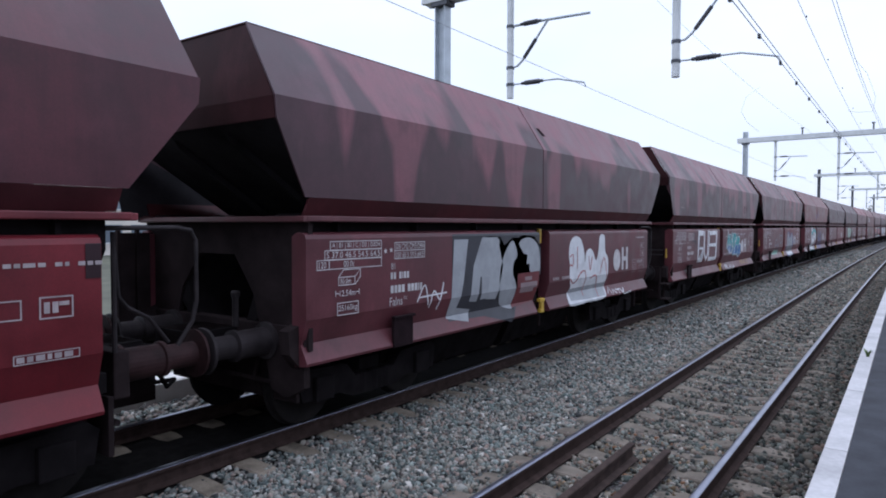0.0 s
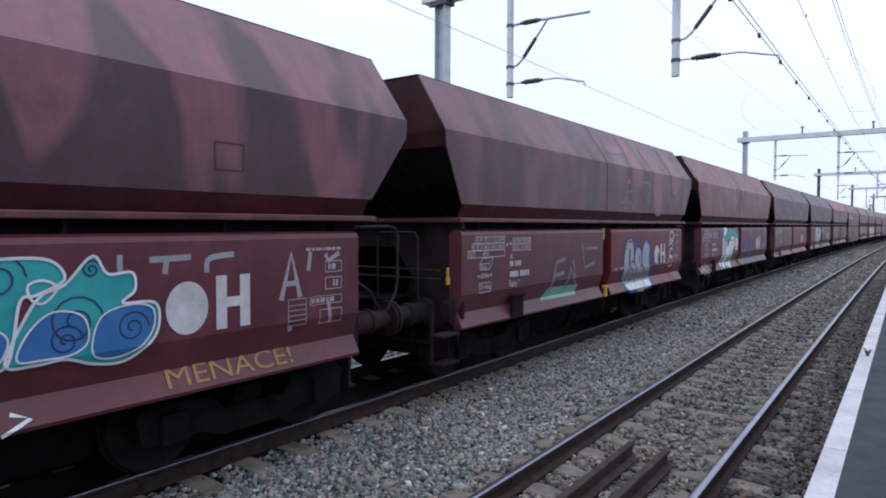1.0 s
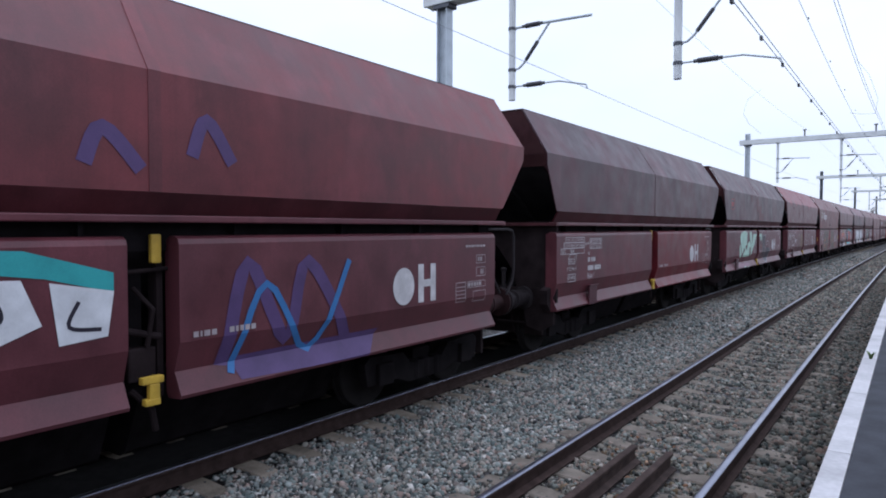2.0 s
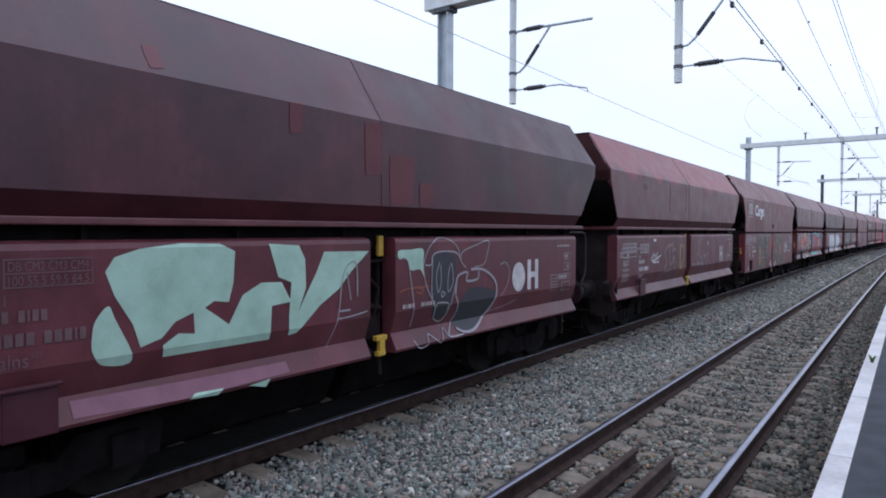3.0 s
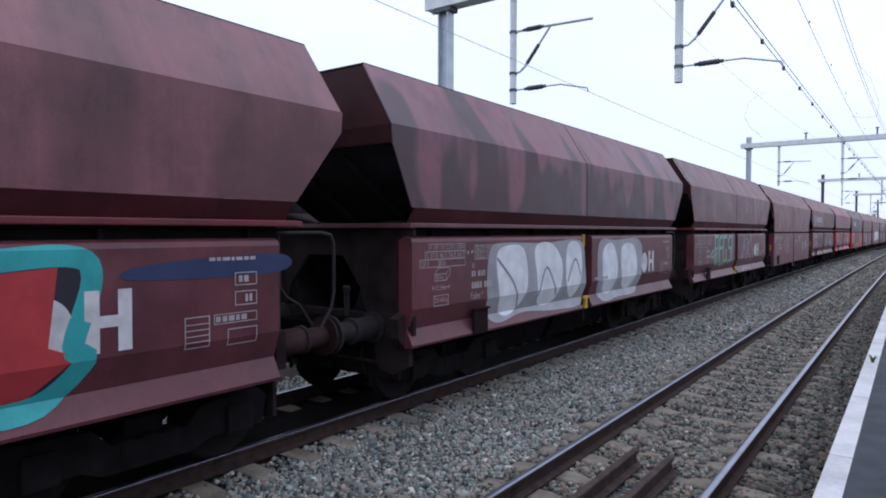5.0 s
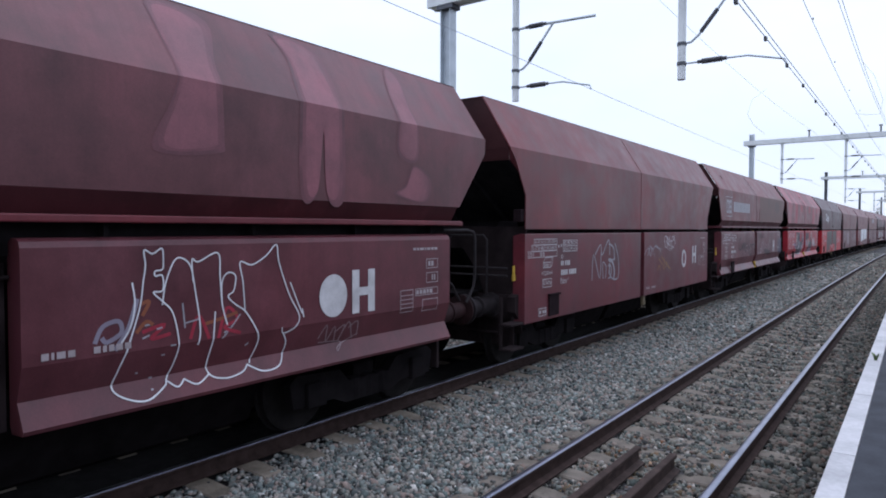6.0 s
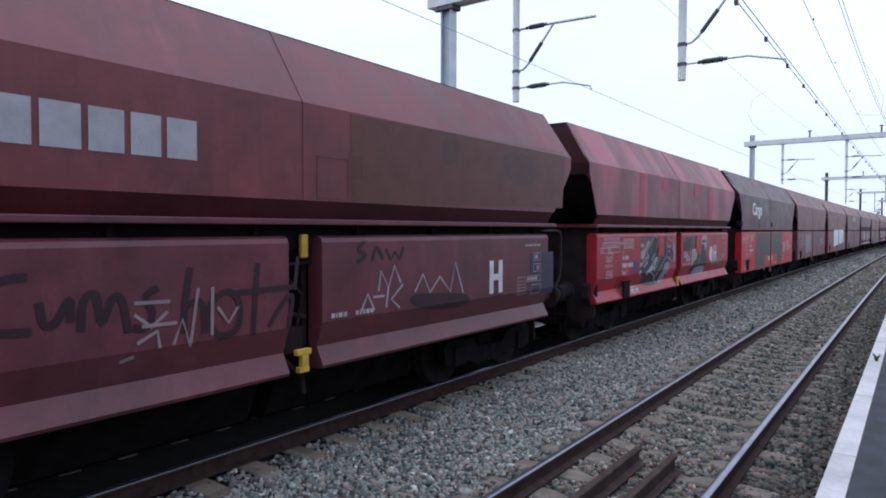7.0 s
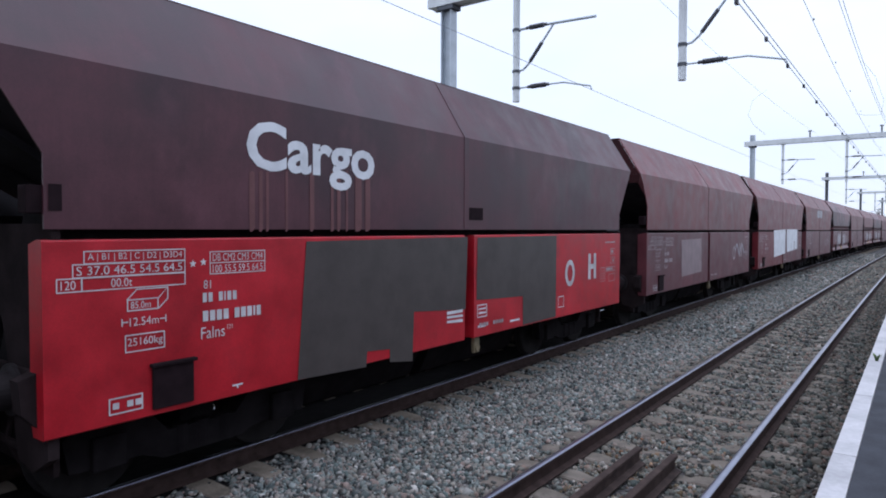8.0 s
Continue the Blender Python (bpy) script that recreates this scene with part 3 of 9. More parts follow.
def rim(bm, kind):
    roof = ENDS[kind][0]
    for s in (1, -1):
        tube(bm, [(s * 1.022, -roof, 4.325), (s * 1.022, roof, 4.325)], 0.014, 8)
    for e in (1, -1):
        tube(bm, [(-1.022, e * (roof - 0.01), 4.325), (1.022, e * (roof - 0.01), 4.325)], 0.014, 8)


def flange(bm):
    """Lower flange of the upper body, leaning inwards."""
    for s in (1, -1):
        prism(bm, [(s * HW, 2.578), (s * (HW - 0.03), 2.578), (s * 1.40, 2.40), (s * 1.43, 2.40)], -5.42, 5.19)


def ledge(bm):
    for s in (1, -1):
        box(bm, s * 1.36, s * 1.545, -5.47, 5.26, 2.335, 2.395, 0.012)
    for e, y in ((-1, -5.47), (1, 5.26)):
        box(bm, -1.54, 1.54, y - 0.05, y + 0.05, 2.33, 2.39, 0.01)


def ledge_bracket(bm):
    box(bm, -0.09, 0.0, -0.02, 0.02, 0.0, 0.16)


PROFILE_A = [(1.40, 2.225), (1.47, 2.222), (1.512, 2.20), (1.53, 2.155), (1.53, 1.33), (1.445, 1.075), (1.54, 0.885), (1.53, 0.855), (1.35, 0.84)]
PROFILE_B = [(1.45, 2.215), (1.52, 2.212), (1.53, 2.20), (1.53, 0.80), (1.52, 0.79), (1.35, 0.79)]


def face_x(kind, z):
    """Half width of the lower doors at height z."""
    if z > 2.225:
        return HW
    p = PROFILE_A if kind == "a" else PROFILE_B
    for (x0, z0), (x1, z1) in zip(p, p[1:]):
        if z1 <= z <= z0 and z0 > z1:
            return x0 + (x1 - x0) * (z0 - z) / (z0 - z1)
    return HW


def door(profile, y0, y1):
    def build(bm):
        s = 1 if profile[0][0] > 0 else -1
        out = profile + [(s * 1.32, 0.9), (s * 1.32, 2.18)]
        prism(bm, out, y0, y1)
    return build


def bogie(bm):
    for s in (1, -1):
        prism(bm, [(-1.25, 0.62), (-1.15, 0.70), (-0.5, 0.66), (-0.35, 0.50), (0.35, 0.50), (0.5, 0.66), (1.15, 0.70), (1.25, 0.62), (1.2, 0.34), (0.6, 0.34), (0.4, 0.26), (-0.4, 0.26), (-0.6, 0.34), (-1.2, 0.34)],
              s * 0.98, s * 1.10, "x")
        for y in (-0.9, 0.9):
            box(bm, s * 0.95, s * 1.16, y - 0.14, y + 0.14, 0.32, 0.60, 0.02)
        for y in (-0.22, 0, 0.22):
            lathe(bm, [(0.28, 0.08), (0.52, 0.08)], (s * 1.04, y, 0), "z", 10)
    box(bm, -1.0, 1.0, -0.18, 0.18, 0.42, 0.66, 0.02)


def wheelset(bm):
    lathe(bm, [(-1.0, 0.07), (-0.80, 0.08), (-0.80, 0.43), (-0.79, 0.46), (-0.70, 0.462), (-0.695, 0.49), (-0.67, 0.49), (-0.67, 0.12), (-0.66, 0.085),
               (0.66, 0.085), (0.67, 0.12), (0.67, 0.49), (0.695, 0.49), (0.70, 0.462), (0.79, 0.46), (0.80, 0.43), (0.80, 0.08), (1.0, 0.07)], (0, 0, 0), "x", 28)


def underframe(bm):
    box(bm, -0.35, 0.35, -6.0, 6.0, 0.86, 1.16)


def side_sheet(bm, s):
    """Sloping hopper sheet with a long beam added to darken the slit above the doors."""
    prism(bm, [(s * 1.34, 2.42), (s * 1.34, 2.10), (s * 0.4, 0.95), (s * 0.35, 0.95), (s * 1.0, 2.42)], -5.40, 5.15)


def side_sill(bm, s):
    box(bm, s * 1.05, s * 1.22, -5.4, 5.2, 0.94, 1.10)


def chute(bm):
    prism(bm, [(-0.9, 0.95), (0.9, 0.95), (0.55, 0.20), (0.45, 0.14), (-0.45, 0.14), (-0.55, 0.20)], -1.28, 1.28)


def cross_beam(bm):
    box(bm, -1.22, 1.22, -0.06, 0.06, 0.9, 2.3)


def headstock(bm, e):
    y0, y1 = sorted((e * 5.30, e * 5.44))
    half = 1.30 if e < 0 else 1.14
    box(bm, -half, half, y0, y1, 0.84, 1.24, 0.015)
    y0, y1 = sorted((e * 5.2, e * 6.0))
    box(bm, -0.30, 0.30, y0, y1, 0.86, 1.16, 0.015)


def buffer(bm, e, s):
    """Long round buffer: base flange, casing, plunger and domed head."""
    lathe(bm, [(0.0, 0.20), (e * 0.04, 0.20), (e * 0.05, 0.150), (e * 0.40, 0.145), (e * 0.41, 0.165), (e * 0.45, 0.165), (e * 0.46, 0.120), (e * 0.76, 0.118), (e * 0.77, 0.235), (e * 0.80, 0.230), (e * 0.825, 0.10)],
          (s * 0.875, e * 5.44, 1.06), "y", 24)


def bulkhead(bm, e):
    """End wall below the hopper; at the leading end with one wide arched opening."""
    y0, y1 = (-5.42, -5.36) if e < 0 else (4.86, 4.92)
    if e > 0:
        box(bm, -1.3, 1.3, y0, y1, 1.0, 2.33)
        return
    outer = [(-1.5, 1.0), (1.5, 1.0), (1.5, 1.6), (1.5, 2.33), (-1.5, 2.33), (-1.5, 1.6)]
    inner = [(-0.85, 1.12), (0.75, 1.12), (0.62, 1.55), (0.30, 1.97), (-0.36, 1.97), (-0.72, 1.55)]
    rings = [[bm.verts.new((x, y, z)) for x, z in pts] for y in (y0, y1) for pts in (outer, inner)]
    for k in range(6):
        n = (k + 1) % 6
        for a, b in ((0, 1), (3, 2), (2, 0), (1, 3)):
            bm.faces.new((rings[a][k], rings[a][n], rings[b][n], rings[b][k]))
    bmesh.ops.recalc_face_normals(bm, faces=bm.faces)


def corner_foot(bm):
    """Flared foot of the corner post beside the wheels."""
    prism(bm, [(0.78, 1.24), (1.46, 1.24), (1.46, 0.62), (1.2, 0.48), (0.95, 0.54)], -5.45, -5.37)


def hoop_rail(bm, s):
    """Bent tube hoop beside the door at the trailing end."""
    x = s * 1.30
    tube(bm, [(x, 5.06, 2.27), (x, 5.78, 2.275), (x, 5.92, 2.25), (x, 5.97, 2.16), (x, 5.97, 1.62), (x, 5.93, 1.45), (x - s * 0.03, 5.80, 1.24)], 0.02)


def inner_rail(bm, s):
    x = s * 1.16
    tube(bm, [(x, 5.30, 2.20), (x, 5.34, 1.70), (x, 5.42, 1.60), (x, 5.60, 1.50), (x, 5.78, 1.26)], 0.018)


def short_post(bm, s):
    tube(bm, [(s * 1.2, 5.28, 1.25), (s * 1.2, 5.28, 2.24)], 0.022)


def cross_rail(bm, z):
    """Bar across the leading end."""
    tube(bm, [(-1.34, -5.72, z), (1.34, -5.72, z)], 0.016)


def gate_rail(bm, s):
    tube(bm, [(s * 0.25, -5.74, 1.27), (s * 0.25, -5.74, 2.12), (s * 0.31, -5.74, 2.19), (s * 0.92, -5.74, 2.19), (s * 0.98, -5.74, 2.12), (s * 0.98, -5.74, 1.27)], 0.017)


def pull_handle(bm):
    """Flat drop-shaped pull."""
    box(bm, -0.02, 0.02, -0.035, 0.035, -0.10, 0.14, 0.015)
    box(bm, -0.025, 0.025, -0.055, 0.055, -0.20, -0.05, 0.02)


def platform_floor(bm):
    box(bm, -0.62, 0.62, -6.05, -5.42, 1.245, 1.28, 0.008)


def corner_bracket(bm, e, s):
    """Stout corner casting beside the buffer."""
    y0, y1 = sorted((e * 5.38, e * 5.62))
    prism(bm, [(e * 5.38, 1.30), (e * 5.62, 1.22), (e * 5.60, 0.98), (e * 5.44, 0.80), (e * 5.38, 0.62)], s * 1.28, s * 1.42, "x")


def side_board(bm):
    """Added sheet that keeps the gap dark: it closes the far side of the end platform, with two stiffeners."""
    box(bm, -1.36, -1.33, -5.93, -5.43, 1.14, 2.20, 0.006)
    box(bm, -1.36, -1.33, -6.22, -5.43, 0.06, 1.14, 0.006)
    for y in (-5.90, -5.66):
        box(bm, -1.33, -1.28, y - 0.02, y + 0.02, 1.16, 2.24)


# Added far-side sheet that keeps the gap behind the coupling dark.
def rear_gap_board(bm):
    box(bm, -1.36, -1.33, 5.28, 6.22, 0.06, 1.22, 0.006)


def brake_post(bm):
    tube(bm, [(0.55, -5.60, 1.2), (0.55, -5.60, 1.52)], 0.035)
    lathe(bm, [(0.0, 0.05), (0.05, 0.055), (0.07, 0.03)], (0.55, -5.60, 1.52), "z", 10)


def step_ladder(bm, e, s):
    x0, x1 = sorted((s * 1.30, s * 1.52))
    for z in (0.42, 0.80):
        y0, y1 = sorted((e * 5.50, e * 5.90))
        box(bm, x0, x1, y0, y1, z, z + 0.035, 0.006)
    for y in (5.52, 5.88):
        y0, y1 = sorted((e * y - 0.012, e * y + 0.012))
        box(bm, x0, x0 + 0.05, y0, y1, 0.42, 1.24)


def coupling(bm):
    tube(bm, [(0, 6.1, 1.04), (0, 6.30, 1.0), (0, 6.45, 0.86), (0, 6.6, 0.9)], 0.045)
    tube(bm, [(0.25, 6.1, 1.0), (0.26, 6.25, 0.72), (0.1, 6.4, 0.58), (0, 6.55, 0.62)], 0.025)
    tube(bm, [(-0.25, 6.1, 1.0), (-0.26, 6.25, 0.74), (-0.1, 6.4, 0.6), (0, 6.55, 0.62)], 0.025)


def lever(bm):
    """Yellow release lever with a forked head."""
    box(bm, -0.05, 0.03, -0.13, 0.10, 0.0, 0.075, 0.012)
    box(bm, -0.04, 0.03, -0.055, 0.055, -0.16, 0.0, 0.012)
    box(bm, -0.05, 0.035, -0.10, 0.06, -0.22, -0.15, 0.012)


def middle_post(bm):
    for y in (-0.40, -0.06):
        box(bm, 1.16, 1.30, y - 0.03, y + 0.03, 0.85, 2.3, 0.01)
    tube(bm, [(1.36, -0.42, 1.93), (1.36, -0.03, 1.95)], 0.018)
    tube(bm, [(1.30, -0.30, 1.80), (1.40, -0.18, 1.62), (1.34, -0.2, 1.3)], 0.022)
    tube(bm, [(1.32, -0.36, 1.45), (1.36, -0.1, 1.38)], 0.03)
    tube(bm, [(1.30, -0.32, 0.95), (1.44, -0.22, 0.80), (1.42, -0.18, 0.62)], 0.028)
    box(bm, 1.2, 1.34, -0.36, -0.12, 1.02, 1.3, 0.02)


def hatch_plate(bm):
    box(bm, -0.01, 0.030, -0.18, 0.18, -0.18, 0.18, 0.012)
    box(bm, 0.0, 0.055, -0.20, 0.20, 0.165, 0.195, 0.008)


def seam(bm, zs):
    pts = [(HW + 0.002, zs[0]), (HW + 0.002, 3.552 if zs[0] > 2.5 else 3.528), (1.032, 4.332)]
    for (x0, z0), (x1, z1) in zip(pts, pts[1:]):
        prism(bm, [(x0 - 0.02, z0), (x0 + 0.004, z0), (x1 + 0.004, z1), (x1 - 0.02, z1)], -0.055, 0.055)


def wagon(kind, upper, lower, lower2, label, flange_mat=None, lever_mat=None, pull=False, panels=()):
    """One hopper wagon of the old ledged kind 'a' or the plain-sided kind 'b'."""
    w = tagged(new("hopper_wagon"), label, "hopper wagon", group="wagons of the coal train")
    up = shared_part("hopper", "hopper_" + kind, lambda bm: hopper(bm, kind), upper, w)
    shared_part("rim", "rim" + kind, lambda bm: rim(bm, kind), P_ENDSOOT, up)
    shared_part("seam_strip", "seam" + kind, lambda bm: seam(bm, (2.58 if kind == "a" else 2.3,)), upper, up).location.y = -0.22
    for e in (-1, 1):
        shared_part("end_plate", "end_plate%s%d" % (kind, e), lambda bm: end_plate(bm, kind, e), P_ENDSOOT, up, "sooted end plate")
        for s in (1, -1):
            shared_part("lining", "lining%s%d%d" % (kind, e, s), lambda bm: lining(bm, kind, e, s), M_SLOPE, up, "added inner sheet of the overhang, coloured dark for shade")
        shared_part("end_slope", "end_slope%d" % e, lambda bm: end_slope(bm, e), M_SLOPE, up, "inward-sloping end sheet, coloured dark for shade")
        shared_part("bulkhead", "bulkhead%d" % e, lambda bm: bulkhead(bm, e), M_ENDDARK, w, "brown end wall with openings, darkened for shade")
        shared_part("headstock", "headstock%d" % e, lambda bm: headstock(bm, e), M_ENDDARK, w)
        shared_part("apron", "apron%d" % e, lambda bm: apron(bm, e), M_ENDDARK, w, "brake gear and an added dark plate below the headstock")
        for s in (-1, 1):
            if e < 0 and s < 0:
                shared_part("side_board", "side_board", side_board, M_ENDDARK, w, "added dark sheet closing the far side of the end platform")
            if e < 0:
                shared_part("corner_bracket", "corner%d%d" % (e, s), lambda bm: corner_bracket(bm, e, s), M_ENDDARK, w)
            shared_part("buffer", "buffer%d%d" % (e, s), lambda bm: buffer(bm, e, s), M_BUFFER if e < 0 else M_BUFFER_RED, w, "greasy round buffer")
            if e < 0:
                if s > 0 and not pull:
                    shared_part("corner_foot", "corner_foot", corner_foot, M_ENDDARK, w, "brown flared corner post, darkened for shade")
                if pull:
                    shared_part("step", "step%d%d" % (e, s), lambda bm: step_ladder(bm, e, s), M_ENDDARK, w)
                    shared_part("gate_rail", "gate%d" % s, lambda bm: gate_rail(bm, s), M_BUFFER, w, "bent tube gate")
            else:
                if s < 0:
                    shared_part("side_board", "rear_gap_board", rear_gap_board, M_ENDDARK, w, "added dark sheet closing the gap beyond the coupling")
                shared_part("hoop_rail", "hoop%d" % s, lambda bm: hoop_rail(bm, s), M_BUFFER, w, "bent tube hand rail")
                shared_part("inner_rail", "inner%d" % s, lambda bm: inner_rail(bm, s), M_BUFFER, w)
                shared_part("short_post", "spost%d" % s, lambda bm: short_post(bm, s), M_BUFFER, w)
        b = shared_part("bogie", "bogie", bogie, M_UNDER, w, "sooty bogie frame, darkened for shade")
        b.location.y = e * 3.95
        for y in (-0.9, 0.9):
            ws = shared_part("wheelset", "wheelset", wheelset, M_WHEEL, b)
            ws.location = (0, y, 0.463)
    if kind == "a":
        shared_part("flange", "flange", flange, P_FLANGE, w, "dark red flange with shade in its colour")
        shared_part("ledge", "ledge", ledge, flange_mat or lower, w, "narrow steel ledge")
        for i in range(8):
            for s in (1, -1):
                br = shared_part("bracket", "ledge_bracket%d" % s, ledge_bracket, M_UNDER, w)
                br.location = (s * 1.43, -4.9 + i * 1.38, 2.2)
    spans = ((-5.48, -0.46), (-0.02, 5.02)) if kind == "a" else ((-5.5, -0.25), (-0.02, 5.38))
    doors = []
    for (y0, y1), mat, tag in zip(spans, (lower, lower2), "lr"):
        d = shared_part("side_door", "door" + kind + tag, lambda bm: door(PROFILE_A if kind == "a" else PROFILE_B, y0, y1)(bm), mat, w)
        shared_part("far_door", "fdoor" + kind + tag, lambda bm: door([(-x, z) for x, z in (PROFILE_A if kind == "a" else PROFILE_B)], y0, y1)(bm), mat, w)
        doors.append(d)
    shared_part("underframe", "underframe", underframe, M_UNDER, w, "sooty centre sill, darkened for shade")
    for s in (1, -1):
        shared_part("side_sheet", "side_sheet%d" % s, lambda bm: side_sheet(bm, s), M_UNDER, w, "sooty sloping hopper sheet, darkened for shade")
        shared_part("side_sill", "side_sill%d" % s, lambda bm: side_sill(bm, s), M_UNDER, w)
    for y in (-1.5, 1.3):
        shared_part("chute", "chute", chute, M_UNDER, w, "sooty discharge chute, darkened for shade").location.y = y
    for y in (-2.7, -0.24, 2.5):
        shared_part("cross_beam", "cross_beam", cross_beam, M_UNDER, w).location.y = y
    if not pull:
        shared_part("brake_post", "brake_post", brake_post, M_BUFFER, w, "short post with a round knob")
    else:
        shared_part("platform_floor", "platform_floor", platform_floor, M_UNDER, w)
        for z in (1.56, 1.68):
            shared_part("cross_rail", "cross_rail%g" % z, lambda bm: cross_rail(bm, z), M_BUFFER, w)
        ph = shared_part("pull_handle", "pull_handle", pull_handle, M_YELLOW, w, "worn yellow drop-shaped pull")
        ph.location = (1.40, -5.62, 1.62)
        ph.scale = (0.7, 0.65, 0.7)
    shared_part("coupling", "coupling", coupling, M_UNDER, w, "screw coupling and brake hose")
    if kind == "a":
        shared_part("middle_post", "middle_post", middle_post, M_ENDDARK, w, "dark posts and release rods between the doors")
        lv = shared_part("lever", "lever", lever, lever_mat or M_YELLOW, w, "worn yellow release lever")
        lv.location = (1.50, -0.24, 1.03)
        lv.scale = (0.8, 0.8, 0.8)
        yl = shared_part("lever", "lever_top", lambda bm: box(bm, -0.02, 0.03, -0.045, 0.045, -0.12, 0.12, 0.015), lever_mat or M_YELLOW, w, "worn yellow release lever")
        yl.location = (1.40, -0.16, 2.12)
    else:
        shared_part("end_block", "end_block", lambda bm: box(bm, 1.36, 1.50, -5.58, -5.42, 2.40, 2.60, 0.01), M_BLACKPLATE, w, "small dark block at the corner")
        lv = shared_part("lever", "lever_b", lambda bm: (box(bm, -0.03, 0.03, -0.07, 0.07, -0.16, 0.06, 0.02), lathe(bm, [(0.03, 0.05), (0.045, 0.05), (0.045, 0.03)], (0, 0, -0.09), "x", 12)), M_BRASS, w, "dull brass-coloured release plate")
        lv.location = (1.46, 0.12, 0.72)
    hp = shared_part("hatch_plate", "hatch_plate", hatch_plate, P_DUSK if upper in (P_DUSTROSE, P_BLACK) and kind == "a" else M_BLACKPLATE, doors[0], "small dark square hatch")
    hp.location = (1.53, -3.95 if kind == "a" else -4.52, 1.03 if kind == "a" else 1.02)
    for y, z, a, b in panels:
        def ridge(bm):
            for s in (1, -1):
                box(bm, -0.01, 0.006, -a, a, s * b - 0.008, s * b + 0.008)
                box(bm, -0.01, 0.006, s * a - 0.008, s * a + 0.008, -b, b)
        pl = shared_part("access_panel", "panel%g%g" % (a, b), ridge, upper, up)
        pl.location = (HW, y, z)
    return w, up, doors
# tones of the train's paint
P_CAMO = wagon_paint("patchy_dark_and_pink_red_paint", (0.072, 0.042, 0.052), (0.205, 0.100, 0.122), 0.46, 0.035, 0.30, 0.2, up_bias=0.16, every=1.45)
P_CAMO2 = wagon_paint("faintly_patchy_brown_red_paint", (0.122, 0.060, 0.066), (0.195, 0.095, 0.105), 0.42, 0.06, 0.30, 0.25, up_bias=0.12, every=1.15)
P_DIM = wagon_paint("dim_purplish_brown_paint", (0.092, 0.048, 0.058), (0.165, 0.084, 0.102), 0.36, 0.06, 0.3, 0.25, up_bias=0.10, every=1.2)
P_DIMRED = wagon_paint("dim_brown_red_paint", (0.120, 0.050, 0.056), (0.165, 0.066, 0.076), 0.3, 0.08, 0.3, 0.25, up_bias=0.10, every=1.2)
P_RED = wagon_paint("dusty_red_paint", (0.185, 0.050, 0.062), (0.14, 0.046, 0.055), 0.5, 0.2, 0.5, 0.2)
# rose above the shoulder, duller red on the upright side below it
P_DUSTROSE = wagon_paint("dusty_rose_red_paint", (0.130, 0.052, 0.060), (0.250, 0.072, 0.088), -0.55, 0.10, 0.5, 0.25, up_bias=1.3)
P_ROSE = wagon_paint("rose_streaked_red_paint", (0.175, 0.040, 0.055), (0.34, 0.085, 0.12), 0.32, 0.06, 0.3, 0.2)
P_BROWN = wagon_paint("brownish_red_paint", (0.172, 0.043, 0.049), (0.125, 0.039, 0.046), 0.5, 0.15, 0.5, 0.3)
P_BLACK = wagon_paint("blackened_brown_paint", (0.086, 0.036, 0.047), (0.056, 0.030, 0.040), 0.40, 0.10, 0.6, 0.3, up_bias=0.06)
P_DUSK = wagon_paint("dark_purplish_red_paint", (0.066, 0.023, 0.034), (0.100, 0.030, 0.042), 0.4, 0.15, 0.5, 0.3)
P_LOW = wagon_paint("dark_oxide_red_door_paint", (0.142, 0.046, 0.057), (0.104, 0.040, 0.049), 0.5, 0.2, 0.5, 0.25)
P_MID = wagon_paint("maroon_door_paint", (0.165, 0.026, 0.035), (0.125, 0.028, 0.036), 0.4, 0.2, 0.5, 0.2)
P_LOWRED = wagon_paint("red_door_paint", (0.17, 0.018, 0.028), (0.13, 0.020, 0.028), 0.4, 0.2, 0.5, 0.2)
P_BRIGHTER = wagon_paint("clean_red_door_paint", (0.38, 0.022, 0.042), (0.30, 0.026, 0.042), 0.4, 0.2, 0.5, 0.15)
P_BRIGHT = wagon_paint("fresh_traffic_red_paint", (0.50, 0.014, 0.028), (0.44, 0.016, 0.028), 0.4, 0.2, 0.5, 0.1)
P_MAUVE = wagon_paint("mauve_brown_door_paint", (0.120, 0.042, 0.052), (0.16, 0.034, 0.046), 0.26, 0.16, 0.9, 0.2)
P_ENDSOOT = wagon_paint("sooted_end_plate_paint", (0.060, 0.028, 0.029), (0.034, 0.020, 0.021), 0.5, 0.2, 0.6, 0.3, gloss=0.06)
P_LEDGE = wagon_paint("dusty_ledge_paint", (0.15, 0.066, 0.073), (0.115, 0.052, 0.058), 0.5, 0.2)
P_BLEACH = [wagon_paint("bleached_pink_paint", tuple(c * k for c in (0.100, 0.045, 0.054)), tuple(c * k for c in (0.110, 0.048, 0.058)), 0.4, 0.15, 0.5, 0.2) for k in (1.35, 1.8, 2.3)]
# the shade on the inward-leaning flange is put into this darker red
P_FLANGE = wagon_paint("shaded_dark_red_flange_paint", (0.090, 0.026, 0.031), (0.060, 0.022, 0.026), 0.5, 0.2, gloss=0.2)
P_REDLEDGE = wagon_paint("dark_red_ledge_paint", (0.19, 0.034, 0.044), (0.13, 0.032, 0.040), 0.5, 0.2)

